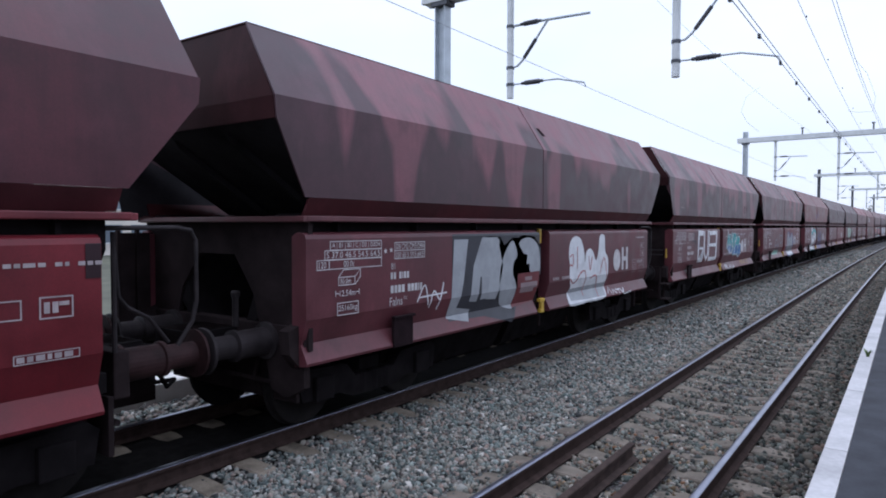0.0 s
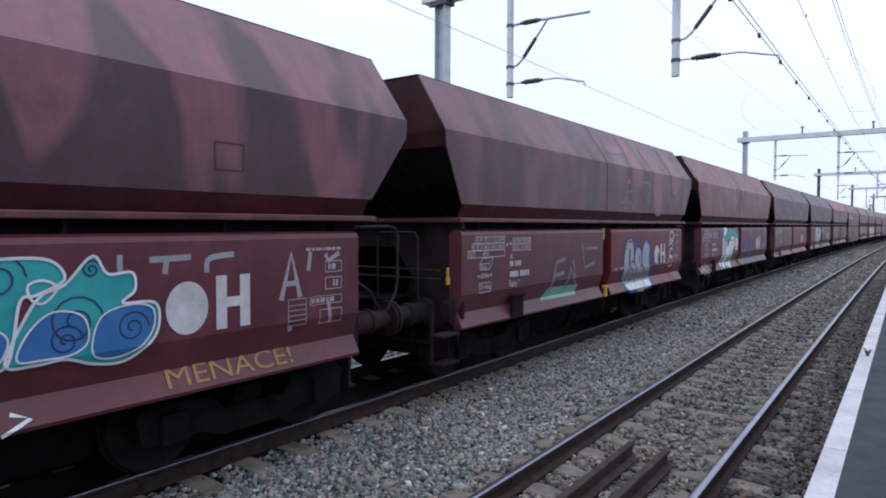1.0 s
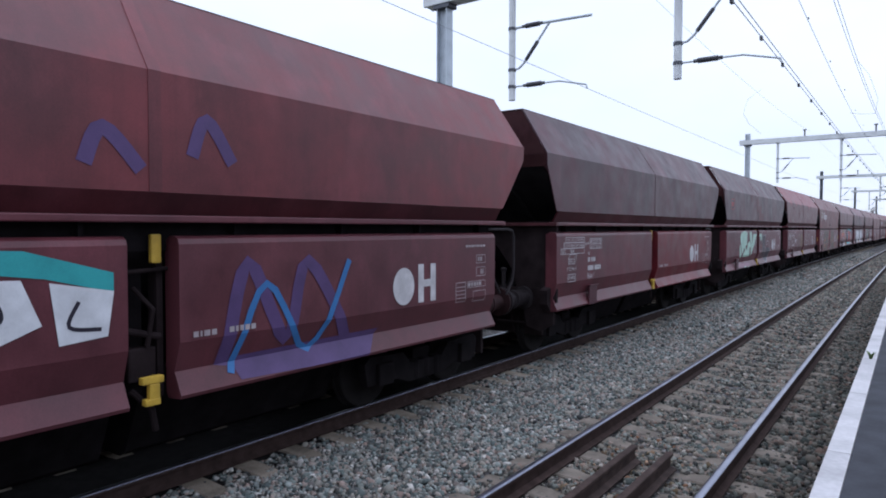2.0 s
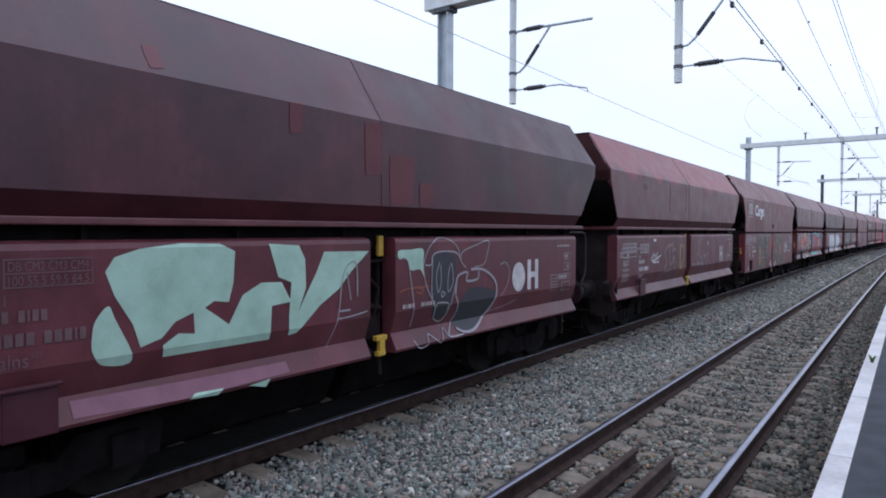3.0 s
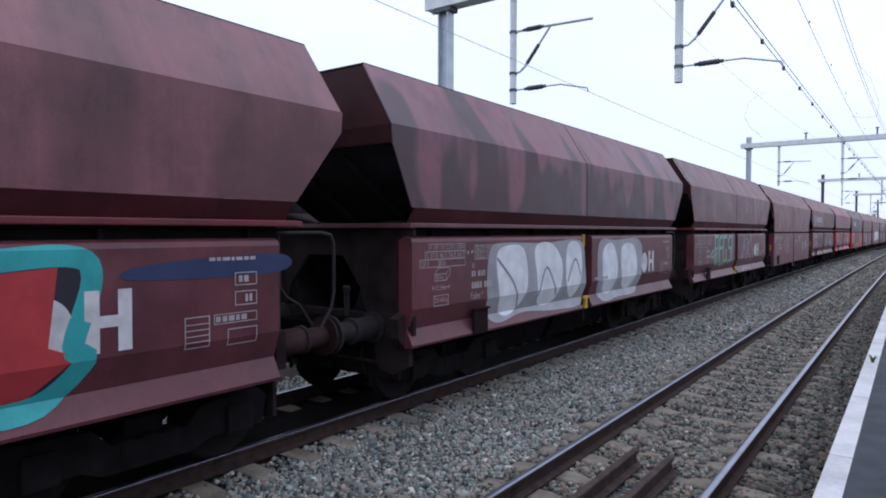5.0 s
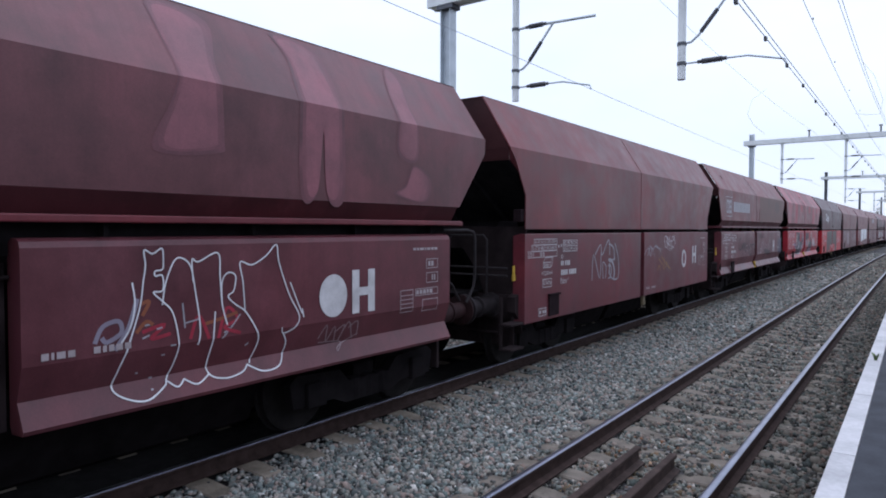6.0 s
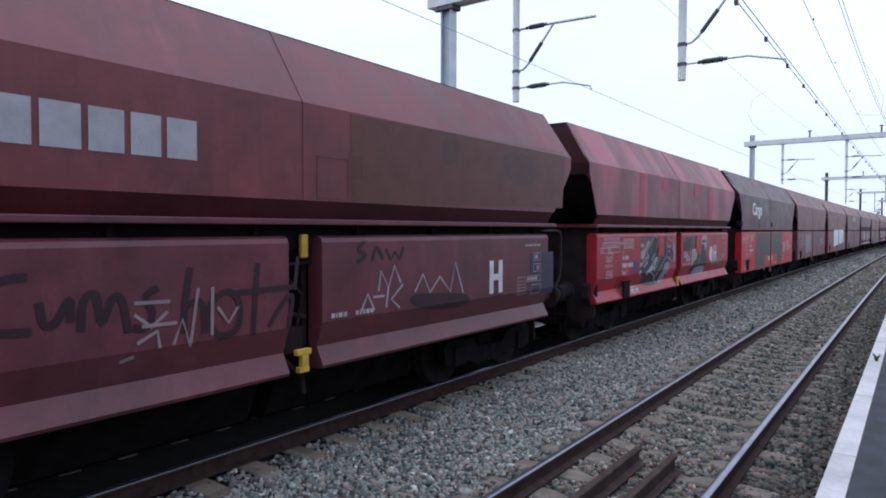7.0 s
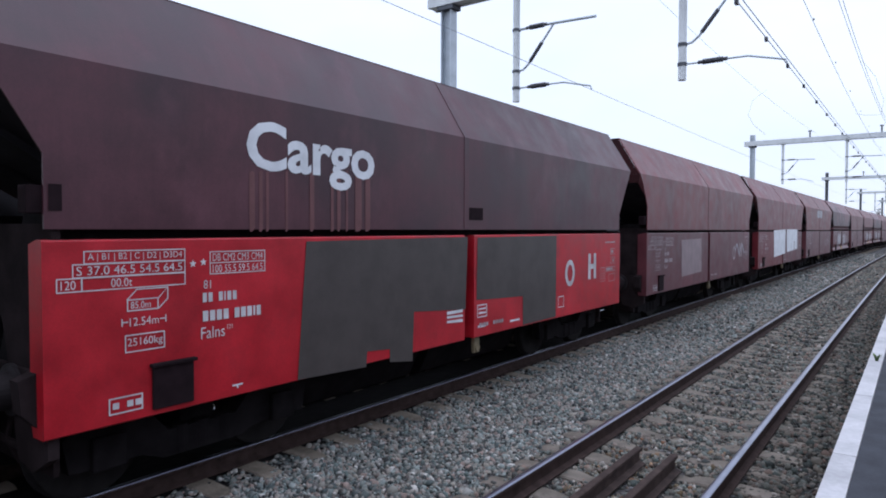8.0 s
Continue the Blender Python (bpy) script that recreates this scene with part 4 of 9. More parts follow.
# each wagon: kind, upper body, first door, second door, label
TRAIN = {
    -1: ("a", P_DUSK, P_LOWRED, P_LOWRED, "red hopper wagon with stencilled lettering on its door"),
    0: ("a", P_CAMO, P_LOW, P_LOW, "patchy oxide-red hopper wagon with silver graffiti letters"),
    1: ("a", P_CAMO, P_LOW, P_LOW, "patchy dark hopper wagon with angular white graffiti"),
    2: ("a", P_DIM, P_LOW, P_MID, "patchy hopper wagon with pale blue bubble graffiti"),
    3: ("a", P_BROWN, P_LOW, P_LOW, "brown hopper wagon with green and white graffiti"),
    4: ("a", P_BLACK, P_LOW, P_LOWRED, "blackened hopper wagon with red doors"),
    5: ("a", P_BLACK, P_LOW, P_LOW, "blackened hopper wagon with mint green graffiti"),
    6: ("a", P_DUSTROSE, P_LOW, P_LOW, "dusty red hopper wagon with pale sprayed tags"),
    7: ("b", P_BROWN, P_MAUVE, P_MAUVE, "plain-sided brown hopper wagon with white lettering above olive graffiti"),
    8: ("a", P_CAMO2, P_LOW, P_LOW, "brown hopper wagon with colourful graffiti on both doors"),
    9: ("a", P_CAMO, P_LOW, P_LOW, "patchy hopper wagon with whitish painted doors"),
    10: ("a", P_DIMRED, P_LOW, P_LOW, "patchy hopper wagon with pale green graffiti letters"),
    11: ("b", P_BROWN, P_MAUVE, P_MAUVE, "plain-sided brown hopper wagon with thin white tags"),
    12: ("a", P_BROWN, P_LOW, P_LOW, "brown hopper wagon with large white lettering on its side"),
    13: ("a", P_ROSE, P_BRIGHTER, P_BRIGHTER, "red hopper wagon with black and white graffiti"),
    14: ("b", P_BLACK, P_BRIGHT, P_BRIGHT, "blackened hopper wagon with bright red doors and overpainted grey"),
    15: ("b", P_BROWN, P_LOW, P_LOW, "plain-sided brown hopper wagon with faded doors"),
    16: ("b", P_RED, P_LOWRED, P_LOW, "plain-sided red hopper wagon with whitened doors"),
    17: ("b", P_BROWN, P_LOW, P_LOW, "plain-sided brown hopper wagon with a small white mark"),
}
for j in range(18, 28):
    TRAIN[j] = [("a", P_CAMO, P_LOW, P_LOW, "patchy oxide-red hopper wagon far down the train"), ("b", P_BROWN, P_LOW, P_LOW, "brown hopper wagon far down the train"),
                ("a", P_RED, P_LOW, P_LOWRED, "dusty red hopper wagon far down the train")][j % 3]
# framed panels on the upper sides: along, up, half length, half height
PANELS = {6: [(-1.25, 3.14, 0.7, 0.33), (-3.75, 3.31, 0.08, 0.06)], 1: [(3.36, 2.9, 0.15, 0.12)], 12: [(0.14, 2.83, 0.22, 0.21), (0.48, 2.96, 0.1, 0.14)]}
WAGONS = {}
for j, (kind, u, l1, l2, label) in TRAIN.items():
    WAGONS[j] = wagon(kind, u, l1, l2, label, P_LEDGE if u in (P_BLACK, P_CAMO, P_DIM) else P_REDLEDGE if u in (P_CAMO2, P_DIMRED, P_DUSK, P_ROSE) else None, None, j in (1, 2, 7, 8, 11, 12), PANELS.get(j, ()))


def yellow_rail(bm):
    """Long yellow hand rail with a hooked second bar at the end of the side."""
    tube(bm, [(1.47, 5.40, 2.27), (1.47, 5.50, 2.27), (1.47, 5.53, 2.22), (1.47, 5.53, 0.98)], 0.016)
    tube(bm, [(1.47, 5.52, 2.27), (1.47, 5.60, 2.25), (1.47, 5.63, 2.12), (1.47, 5.63, 1.64), (1.47, 5.60, 1.55), (1.47, 5.53, 1.50)], 0.014)


bm = bmesh.new()
yellow_rail(bm)
part("hand_rail", bm, M_YELLOW, WAGONS[7][0], "worn yellow hand rail")

# ---------------------------------------------------------------- lettering and graffiti
def letters(text, y, z, height, width=0.0, bold=0.0):
    """Flat built-in lettering as triangles in the (y, z) plane; width stretches it to that many metres."""
    cu = bpy.data.curves.new("lettering", "FONT")
    cu.body, cu.size, cu.resolution_u, cu.offset = text, 1.0, 3, bold
    ob = bpy.data.objects.new("lettering", cu)
    me = bpy.data.meshes.new_from_object(ob)
    co = np.array([v.co[:2] for v in me.vertices])
    me.calc_loop_triangles()
    tris = [tuple(t.vertices) for t in me.loop_triangles]
    bpy.data.objects.remove(ob)
    bpy.data.curves.remove(cu)
    bpy.data.meshes.remove(me)
    co -= co.min(0)
    k = height / max(co[:, 1].max(), 1e-6)
    co *= (width / co[:, 0].max() if width else k * 0.86, k)
    return [(y + a, z + b) for a, b in co], tris


def smooth(pts, closed=True, n=5):
    out, m = [], len(pts)
    for i in range(m if closed else m - 1):
        def at(k):
            return Vector(pts[k % m]) if closed else Vector(pts[min(max(k, 0), m - 1)])
        p0, p1, p2, p3 = at(i - 1), at(i), at(i + 1), at(i + 2)
        for s in range(n):
            t = s / n
            out.append(0.5 * (2 * p1 + (p2 - p0) * t + (2 * p0 - 5 * p1 + 4 * p2 - p3) * t * t + (3 * p1 - p0 - 3 * p2 + p3) * t ** 3))
    if not closed:
        out.append(Vector(pts[-1]))
    return [tuple(v) for v in out]


def ribbon(pts, w):
    vs, fs = [], []
    p = [Vector(q) for q in pts]
    for i, q in enumerate(p):
        d = p[min(i + 1, len(p) - 1)] - p[max(i - 1, 0)]
        nrm = Vector((-d.y, d.x)).normalized() * w / 2
        vs += [tuple(q + nrm), tuple(q - nrm)]
        if i:
            k = 2 * i
            fs.append((k - 2, k - 1, k + 1, k))
    return vs, fs


def paint_mesh(bm, kind, layer, shapes):
    """Lay shapes on the side of a wagon, following its bends. Shapes: fill, poly, ellipse, ring, line, curve, text."""
    lift = 0.003 + 0.0022 * layer
    for n, sh in enumerate(shapes):
        what, args = sh[0], sh[1:]
        fs = None
        if what == "fill":
            vs = smooth(args[0])
        elif what == "poly":
            vs = list(args[0])
        elif what == "ellipse":
            y, z, a, b = args
            vs = [(y + a * math.cos(k * math.pi / 14), z + b * math.sin(k * math.pi / 14)) for k in range(28)]
        elif what == "ring":
            y, z, a, b, w = args
            vs, fs = ribbon([(y + a * math.cos(k * math.pi / 12), z + b * math.sin(k * math.pi / 12)) for k in range(25)], w)
        elif what == "spiral":
            y, z, a, w = args
            vs, fs = ribbon([(y + a * (1 - k / 30) * math.cos(k * 0.42), z + a * (1 - k / 30) * math.sin(k * 0.42)) for k in range(27)], w)
        elif what == "line":
            vs, fs = ribbon(args[1], args[0])
        elif what == "curve":
            vs, fs = ribbon(smooth(args[1], False), args[0])
        elif what == "loop":
            c = smooth(args[1])
            vs, fs = ribbon(c + c[:1], args[0])
        elif what == "frame":
            y0, z0, y1, z1, w = args
            vs, fs = [], []
            for a, b, c, d in ((y0, z0, y1, z0 + w), (y0, z1 - w, y1, z1), (y0, z0 + w, y0 + w, z1 - w), (y1 - w, z0 + w, y1, z1 - w)):
                k = len(vs)
                vs += [(a, b), (c, b), (c, d), (a, d)]
                fs.append((k, k + 1, k + 2, k + 3))
        elif what == "text":
            vs, fs = letters(*args)
        rise = 0.00012 if what in ("line", "curve", "loop", "spiral") else 0.0
        verts = [bm.verts.new((0.00015 * n + rise * (i // 2), y, z)) for i, (y, z) in enumerate(vs)]
        faces = []
        for f in (fs or [tuple(range(len(verts)))]):
            try:
                faces.append(bm.faces.new([verts[i] for i in f]))
            except ValueError:
                pass
    bm.normal_update()
    bmesh.ops.triangulate(bm, faces=bm.faces[:], ngon_method="EAR_CLIP")
    bm.normal_update()
    ridge = ENDS["b" if kind.endswith("b") else "a"][2]
    cuts = [2.155, 2.2, 1.33, 1.075, 0.885] if kind == "a" else [0.8]
    for z in (cuts if not kind.startswith("upper") else [ridge]):
        bmesh.ops.bisect_plane(bm, geom=bm.verts[:] + bm.edges[:] + bm.faces[:], plane_co=(0, 0, z), plane_no=(0, 0, 1))
    for v in bm.verts:
        z = v.co.z
        if kind.startswith("upper"):
            v.co.x += HW + lift if z < ridge else HW + lift - (z - ridge) * 0.5 / (4.33 - ridge)
        else:
            v.co.x += face_x(kind, max(z, 0.86 if kind == "a" else 0.8)) + lift
    bm.normal_update()
    for f in bm.faces:
        if f.normal.x < 0:
            f.normal_flip()


def pieces(shapes):
    """Split a list of shapes at its cuts."""
    out = [[]]
    for s in shapes:
        if s[0] == "cut":
            out.append([])
        else:
            out[-1].append(s)
    return out


def paint(j, where, name, mat, layer, shapes, label=""):
    """One coat of paint or lettering on a door (0, 1) or on the upper body ('up') of wagon j."""
    w, up, doors = WAGONS[j]
    kind = TRAIN[j][0]
    for n, shape in enumerate(shapes):
        bm = bmesh.new()
        paint_mesh(bm, "upper_" + kind if where == "up" else kind, layer + 0.07 * n, [shape])
        part(name, bm, mat, up if where == "up" else doors[where], label)


SP = {n: spray("spray_" + n, c) for n, c in dict(
    white=(0.72, 0.73, 0.76), silver=(0.35, 0.365, 0.39), grey=(0.20, 0.20, 0.205), black=(0.018, 0.018, 0.022), blue=(0.022, 0.045, 0.20), teal=(0.05, 0.36, 0.37), sky=(0.05, 0.17, 0.40),
    mint=(0.40, 0.58, 0.48), green=(0.22, 0.40, 0.33), olive=(0.098, 0.080, 0.060), mustard=(0.40, 0.34, 0.06), red=(0.60, 0.025, 0.035), brick=(0.42, 0.045, 0.05), orange=(0.70, 0.16, 0.04),
    ochre=(0.34, 0.20, 0.06), beige=(0.42, 0.38, 0.34), rose=(0.22, 0.10, 0.14), door=(0.15, 0.030, 0.036), purple=(0.10, 0.06, 0.16), slate=(0.17, 0.20, 0.24), ash=(0.34, 0.33, 0.36),
    faded=(0.27, 0.20, 0.21), ink=(0.030, 0.026, 0.040), rust=(0.26, 0.09, 0.05), touch=(0.34, 0.035, 0.06), oldred=(0.120, 0.032, 0.039), streak=(0.11, 0.056, 0.060), navy=(0.035, 0.045, 0.11), thinbeige=(0.23, 0.165, 0.155), thinochre=(0.30, 0.23, 0.10), shade=(0.045, 0.045, 0.055), runs=(0.150, 0.064, 0.066), murk=(0.072, 0.060, 0.056), smoke=(0.036, 0.018, 0.023), cream=(0.36, 0.29, 0.27), lilac=(0.26, 0.23, 0.29), repaint=(0.40, 0.022, 0.042), umber=(0.105, 0.038, 0.031), darkumber=(0.078, 0.032, 0.028), nightblue=(0.050, 0.036, 0.070)).items()}


def bars(y, z, widths, h, gap=0.016):
    """Unreadable or private figures: plain upright bars of their size."""
    out = []
    for w in widths:
        if w > 0:
            out.append(("poly", [(y, z), (y + w, z), (y + w, z + h), (y, z + h)]))
        y += abs(w) + gap
    return out


def star(y, z, r):
    return ("poly", [(y + r * (1 if k % 2 == 0 else 0.42) * math.sin(k * math.pi / 5), z + r * (1 if k % 2 == 0 else 0.42) * math.cos(k * math.pi / 5)) for k in range(10)])


def shifted(sh, down):
    """The same shape lower down."""
    what = sh[0]
    if what == "cut":
        return sh
    if what == "poly":
        return (what, [(y, z - down) for y, z in sh[1]])
    if what == "line":
        return (what, sh[1], [(y, z - down) for y, z in sh[2]])
    if what == "frame":
        return (what, sh[1], sh[2] - down, sh[3], sh[4] - down, sh[5])
    return (what, sh[1], sh[2], sh[3] - down, *sh[4:])


def load_table(y, g=0.0, aside=0.0, drop=0.0):
    """Load table, capacity, length, weight and class lettering of the first door."""
    s = [("frame", y, 2.03, y + 0.63 + g, 2.13, 0.009), ("frame", y - 0.08, 1.93, y + 0.63 + g, 2.035, 0.009), ("frame", y - 0.19, 1.83, y + 0.63 + g, 1.935, 0.009),
         ("text", "A | B1 | B2 | C | D2 | D3D4", y + 0.03, 2.045, 0.066, 0.57 + g), ("text", "S 37.0 46.5 54.5 64.5", y - 0.05, 1.95, 0.066, 0.65 + g), ("text", "120", y - 0.16, 1.85, 0.066), ("text", "00.0t", y + 0.2, 1.85, 0.066),
         ("poly", [(y - 0.02, 1.835), (y - 0.008, 1.835), (y - 0.008, 1.93), (y - 0.02, 1.93)]), ("cut",), star(y + 0.70 + g, 2.0, 0.035), star(y + 0.80 + g, 2.01, 0.035),
         ("frame", y + 0.86 + g, 1.90, y + 1.45 + g, 2.10, 0.009), ("poly", [(y + 0.87 + g, 1.995), (y + 1.44 + g, 1.995), (y + 1.44 + g, 2.004), (y + 0.87 + g, 2.004)]),
         ("text", "DB CM2 CM3 CM4", y + 0.89 + g, 2.015, 0.066, 0.53), ("text", "100 55.5 59.5 64.5", y + 0.89 + g, 1.915, 0.066, 0.53)]
    s += [("cut",), ("text", "81", y + 0.80 + g, 1.78, 0.075)] + bars(y + 0.79 + g, 1.665, [0.04, 0.04, -0.03, 0.04, 0.015, 0.04, 0.04], 0.08)
    s += bars(y + 0.79 + g, 1.50, [0.052] * 4 + [-0.03] + [0.052] * 3 + [0.02, 0.045], 0.09, 0.016)
    s += [("text", "Falns", y + 0.77 + g, 1.35, 0.10), ("text", "121", y + 1.03 + g, 1.41, 0.04)]
    # capacity box, length over buffers, own weight
    y += aside
    s += [("cut",), ("frame", y + 0.10, 1.65, y + 0.36, 1.745, 0.010), ("line", 0.010, [(y + 0.10, 1.74), (y + 0.18, 1.82), (y + 0.44, 1.82), (y + 0.36, 1.74)]), ("line", 0.010, [(y + 0.44, 1.82), (y + 0.44, 1.73), (y + 0.36, 1.655)]),
          ("text", "85.0m", y + 0.13, 1.67, 0.055), ("text", "12.54m", y + 0.12, 1.535, 0.065, 0.24), ("line", 0.010, [(y + 0.06, 1.57), (y + 0.11, 1.57)]), ("line", 0.010, [(y + 0.37, 1.57), (y + 0.42, 1.57)]),
          ("line", 0.010, [(y + 0.06, 1.54), (y + 0.06, 1.60)]), ("line", 0.010, [(y + 0.42, 1.54), (y + 0.42, 1.60)]),
          ("frame", y + 0.08, 1.33, y + 0.41, 1.47, 0.010), ("text", "25160kg", y + 0.10, 1.36, 0.08, 0.29)]
    return [shifted(sh, drop) for sh in s] if drop else s


def end_notes(o_y=2.92, solid=True, o_too=True, e=4.75, apart=0.78):
    """Second door: the round disc or O, the H, and small inspection frames."""
    s = []
    if o_too:
        s.append(("ellipse", o_y, 1.59, 0.20, 0.225) if solid else ("ring", o_y, 1.53, 0.15, 0.19, 0.085))
    h = o_y + 0.28 if solid else o_y + apart
    s += [("cut",), ("poly", [(h + a, 1.37 + b) for a, b in ((0, 0), (0.11, 0), (0.11, 0.19), (0.25, 0.19), (0.25, 0), (0.36, 0), (0.36, 0.475), (0.25, 0.475), (0.25, 0.28), (0.11, 0.28), (0.11, 0.475), (0, 0.475))]), ("cut",)]
    s += bars(e - 0.50, 2.03, [0.06, 0.04, 0.08, 0.03, 0.07, 0.05, 0.06], 0.03)
    s += [("frame", e - 0.24, 1.80, e, 1.92, 0.009), ("frame", e - 0.24, 1.62, e, 1.75, 0.009), ("frame", e - 0.74, 1.29, e - 0.5, 1.56, 0.009), ("frame", e - 0.46, 1.47, e, 1.56, 0.008), ("frame", e - 0.32, 1.27, e, 1.42, 0.009)]
    s += bars(e - 0.13, 1.65, [0.03, 0.03], 0.07) + bars(e - 0.44, 1.49, [0.05, 0.05, 0.06, 0.04, 0.06], 0.05) + bars(e - 0.20, 1.83, [0.04, 0.05], 0.06)
    for k in range(4):
        s.append(("poly", [(e - 0.73, 1.34 + k * 0.05), (e - 0.51, 1.34 + k * 0.05), (e - 0.51, 1.348 + k * 0.05), (e - 0.73, 1.348 + k * 0.05)]))
    s += bars(0.10, 1.36 if solid else 0.93, [0.05, 0.02, 0.06, 0.05, -0.1, 0.05, 0.03, 0.04, 0.05, 0.05], 0.05)
    return s


for j in WAGONS:
    kind = TRAIN[j][0]
    faint = j in (5, 9, 10, 15, 16, 17) or j > 17
    key = "load%s%d%d" % (kind, faint, j == 6)
    y = -5.15 if kind == "a" else -5.22
    for what, shapes in zip(("load_table", "speed_table", "wagon_number", "weight_note"), pieces(load_table(y, 0.19, *((0.22, 0.0) if kind == "b" else (-0.10, 0.09) if j == 6 else (0.02, 0.0))))):
        shared_part(what, key + what, lambda bm: paint_mesh(bm, kind, 2, shapes), M_GHOST if j == 5 else M_OLDWHITE if faint else M_WHITE, WAGONS[j][2][0], "white stencilled " + what.replace("_", " "))
    o_too = j != 6 and j != 12
    solid = kind == "a"
    key = "notes%s%d%d%d%d" % (kind, j == 7, j == 0, o_too, faint and j > 14)
    note_parts = pieces(end_notes(3.08 if j == 0 else 2.92 if solid else 3.02, solid, o_too, 4.75 if solid else 5.1, 0.27 if j == 7 else 0.78))
    for what, shapes in zip(("disc", "letter", "inspection_note"), note_parts):
        if shapes and (what, j) not in (("inspection_note", 7), ("inspection_note", -1)):
            shared_part(what, key + what, lambda bm: paint_mesh(bm, kind, 2, shapes), M_OLDWHITE if (faint and j > 14) or what == "inspection_note" else M_WHITE, WAGONS[j][2][1], "white stencilled " + what.replace("_", " "))
    low = [("frame", -3.6, 0.93, -3.15, 1.05, 0.012)] + bars(-3.55, 0.96, [0.05, 0.04, 0.05, -0.05, 0.05, 0.04, 0.05], 0.05) if kind == "a" else \
        [("frame", -5.05, 0.87, -4.78, 1.0, 0.012)] + bars(-5.02, 0.91, [0.05, -0.03, 0.05, 0.05], 0.05)
    if kind == "b" or j == 13:
        shared_part("lower_note", "low" + kind, lambda bm: paint_mesh(bm, kind, 2, low), M_WHITE, WAGONS[j][2][0], "white stencilled frame on the lower edge")
# graffiti and lettering, wagon by wagon: positions along the wagon and heights, in metres
paint(0, 0, "graffiti", SP["shade"], 0, [('poly', [(-1.99, 2.15), (-1.65, 2.13), (-1.53, 2.0), (-1.28, 2.12), (-1.09, 2.11), (-0.97, 2.15), (-0.58, 2.13), (-0.35, 1.94), (-0.36, 1.5), (-1.12, 1.52), (-1.15, 0.97), (-1.71, 1.21), (-2.01, 1.19)])])
paint(0, 0, "graffiti", SP["shade"], 0, [('poly', [(-2.9, 2.18), (-0.39, 2.19), (-0.38, 1.65), (-1.3, 0.82), (-2.04, 0.99), (-2.9, 1.01)])])
paint(0, 0, "graffiti", SP["silver"], 1, [('poly', [(-2.15, 2.14), (-1.68, 2.1), (-1.69, 1.65), (-1.76, 1.25), (-2.17, 1.24)]), ('fill', [(-1.28, 2.07), (-1.14, 1.85), (-1.25, 1.73), (-1.27, 1.56), (-1.19, 1.42), (-1.16, 1.24), (-1.19, 1.02), (-1.54, 1.1), (-1.65, 1.28), (-1.67, 1.49), (-1.62, 1.72), (-1.49, 1.92)]), ('fill', [(-1.06, 1.98), (-1.07, 2.04), (-0.93, 2.1), (-0.68, 2.1), (-0.47, 1.99), (-0.38, 1.8), (-0.4, 1.54), (-0.71, 1.56), (-0.74, 1.69), (-0.83, 1.69), (-0.81, 1.83), (-0.92, 1.86)])], "silver graffiti letters with thick black edges")
paint(0, 0, "graffiti", SP["silver"], 1, [('poly', [(-2.86, 2.11), (-2.52, 2.11), (-2.63, 1.52), (-2.74, 1.18), (-2.37, 1.12), (-2.46, 0.96), (-2.94, 1.05)]), ('poly', [(-2.17, 2.12), (-1.74, 2.13), (-1.57, 1.7), (-1.73, 1.21), (-2.01, 1.23), (-1.96, 1.56), (-2.2, 1.57), (-2.26, 1.22), (-2.46, 1.24), (-2.38, 1.74)])])
paint(0, 0, "graffiti", SP["door"], 2, [('poly', [(-1.11, 1.55), (-0.4, 1.56), (-0.47, 1.07), (-1.21, 1.03), (-1.16, 1.24)])])
paint(0, 0, "graffiti", SP["faded"], 3, [('poly', [(-0.89, 1.49), (-0.66, 1.49), (-0.66, 1.43), (-0.89, 1.43)]), ('poly', [(-1.03, 1.4), (-0.48, 1.4), (-0.48, 1.3), (-1.03, 1.3)]), ('poly', [(-1.03, 1.33), (-0.59, 1.33), (-0.59, 1.24), (-1.03, 1.24)])])
paint(0, 1, "graffiti", SP["white"], 1, [('fill', [(0.78, 1.6), (0.74, 1.83), (0.82, 2.03), (1.03, 2.11), (1.27, 2.04), (1.41, 1.82), (1.46, 1.62), (1.5, 1.79), (1.67, 1.87), (1.84, 1.8), (1.98, 1.63), (2.1, 1.82), (2.16, 2.1), (2.4, 2.1), (2.44, 1.8), (2.6, 1.62), (2.58, 1.17), (2.46, 0.87), (1.57, 0.85), (0.83, 0.85), (0.8, 1.02), (0.91, 1.18), (0.79, 1.34)])], "white bubble graffiti with thin red lines")
paint(0, 1, "graffiti", SP["silver"], 2, [('poly', [(0.86, 1.15), (2.58, 1.17), (2.48, 0.91), (1.57, 0.91), (0.89, 0.94)])])
paint(0, 1, "graffiti", SP["brick"], 3, [('curve', 0.02, [(0.78, 1.74), (0.91, 1.77), (0.91, 1.59), (0.78, 1.6)]), ('curve', 0.02, [(0.8, 1.34), (1.01, 1.25), (1.22, 1.41), (1.44, 1.45), (1.5, 1.23), (1.46, 0.98)]), ('curve', 0.02, [(1.1, 1.92), (1.1, 1.51)]), ('curve', 0.02, [(1.62, 1.72), (1.69, 1.46), (1.78, 1.71)]), ('curve', 0.02, [(1.71, 1.3), (1.96, 1.34), (2.11, 1.15), (2.13, 0.91)]), ('curve', 0.02, [(2.16, 1.35), (2.38, 1.67), (2.54, 1.28)])])
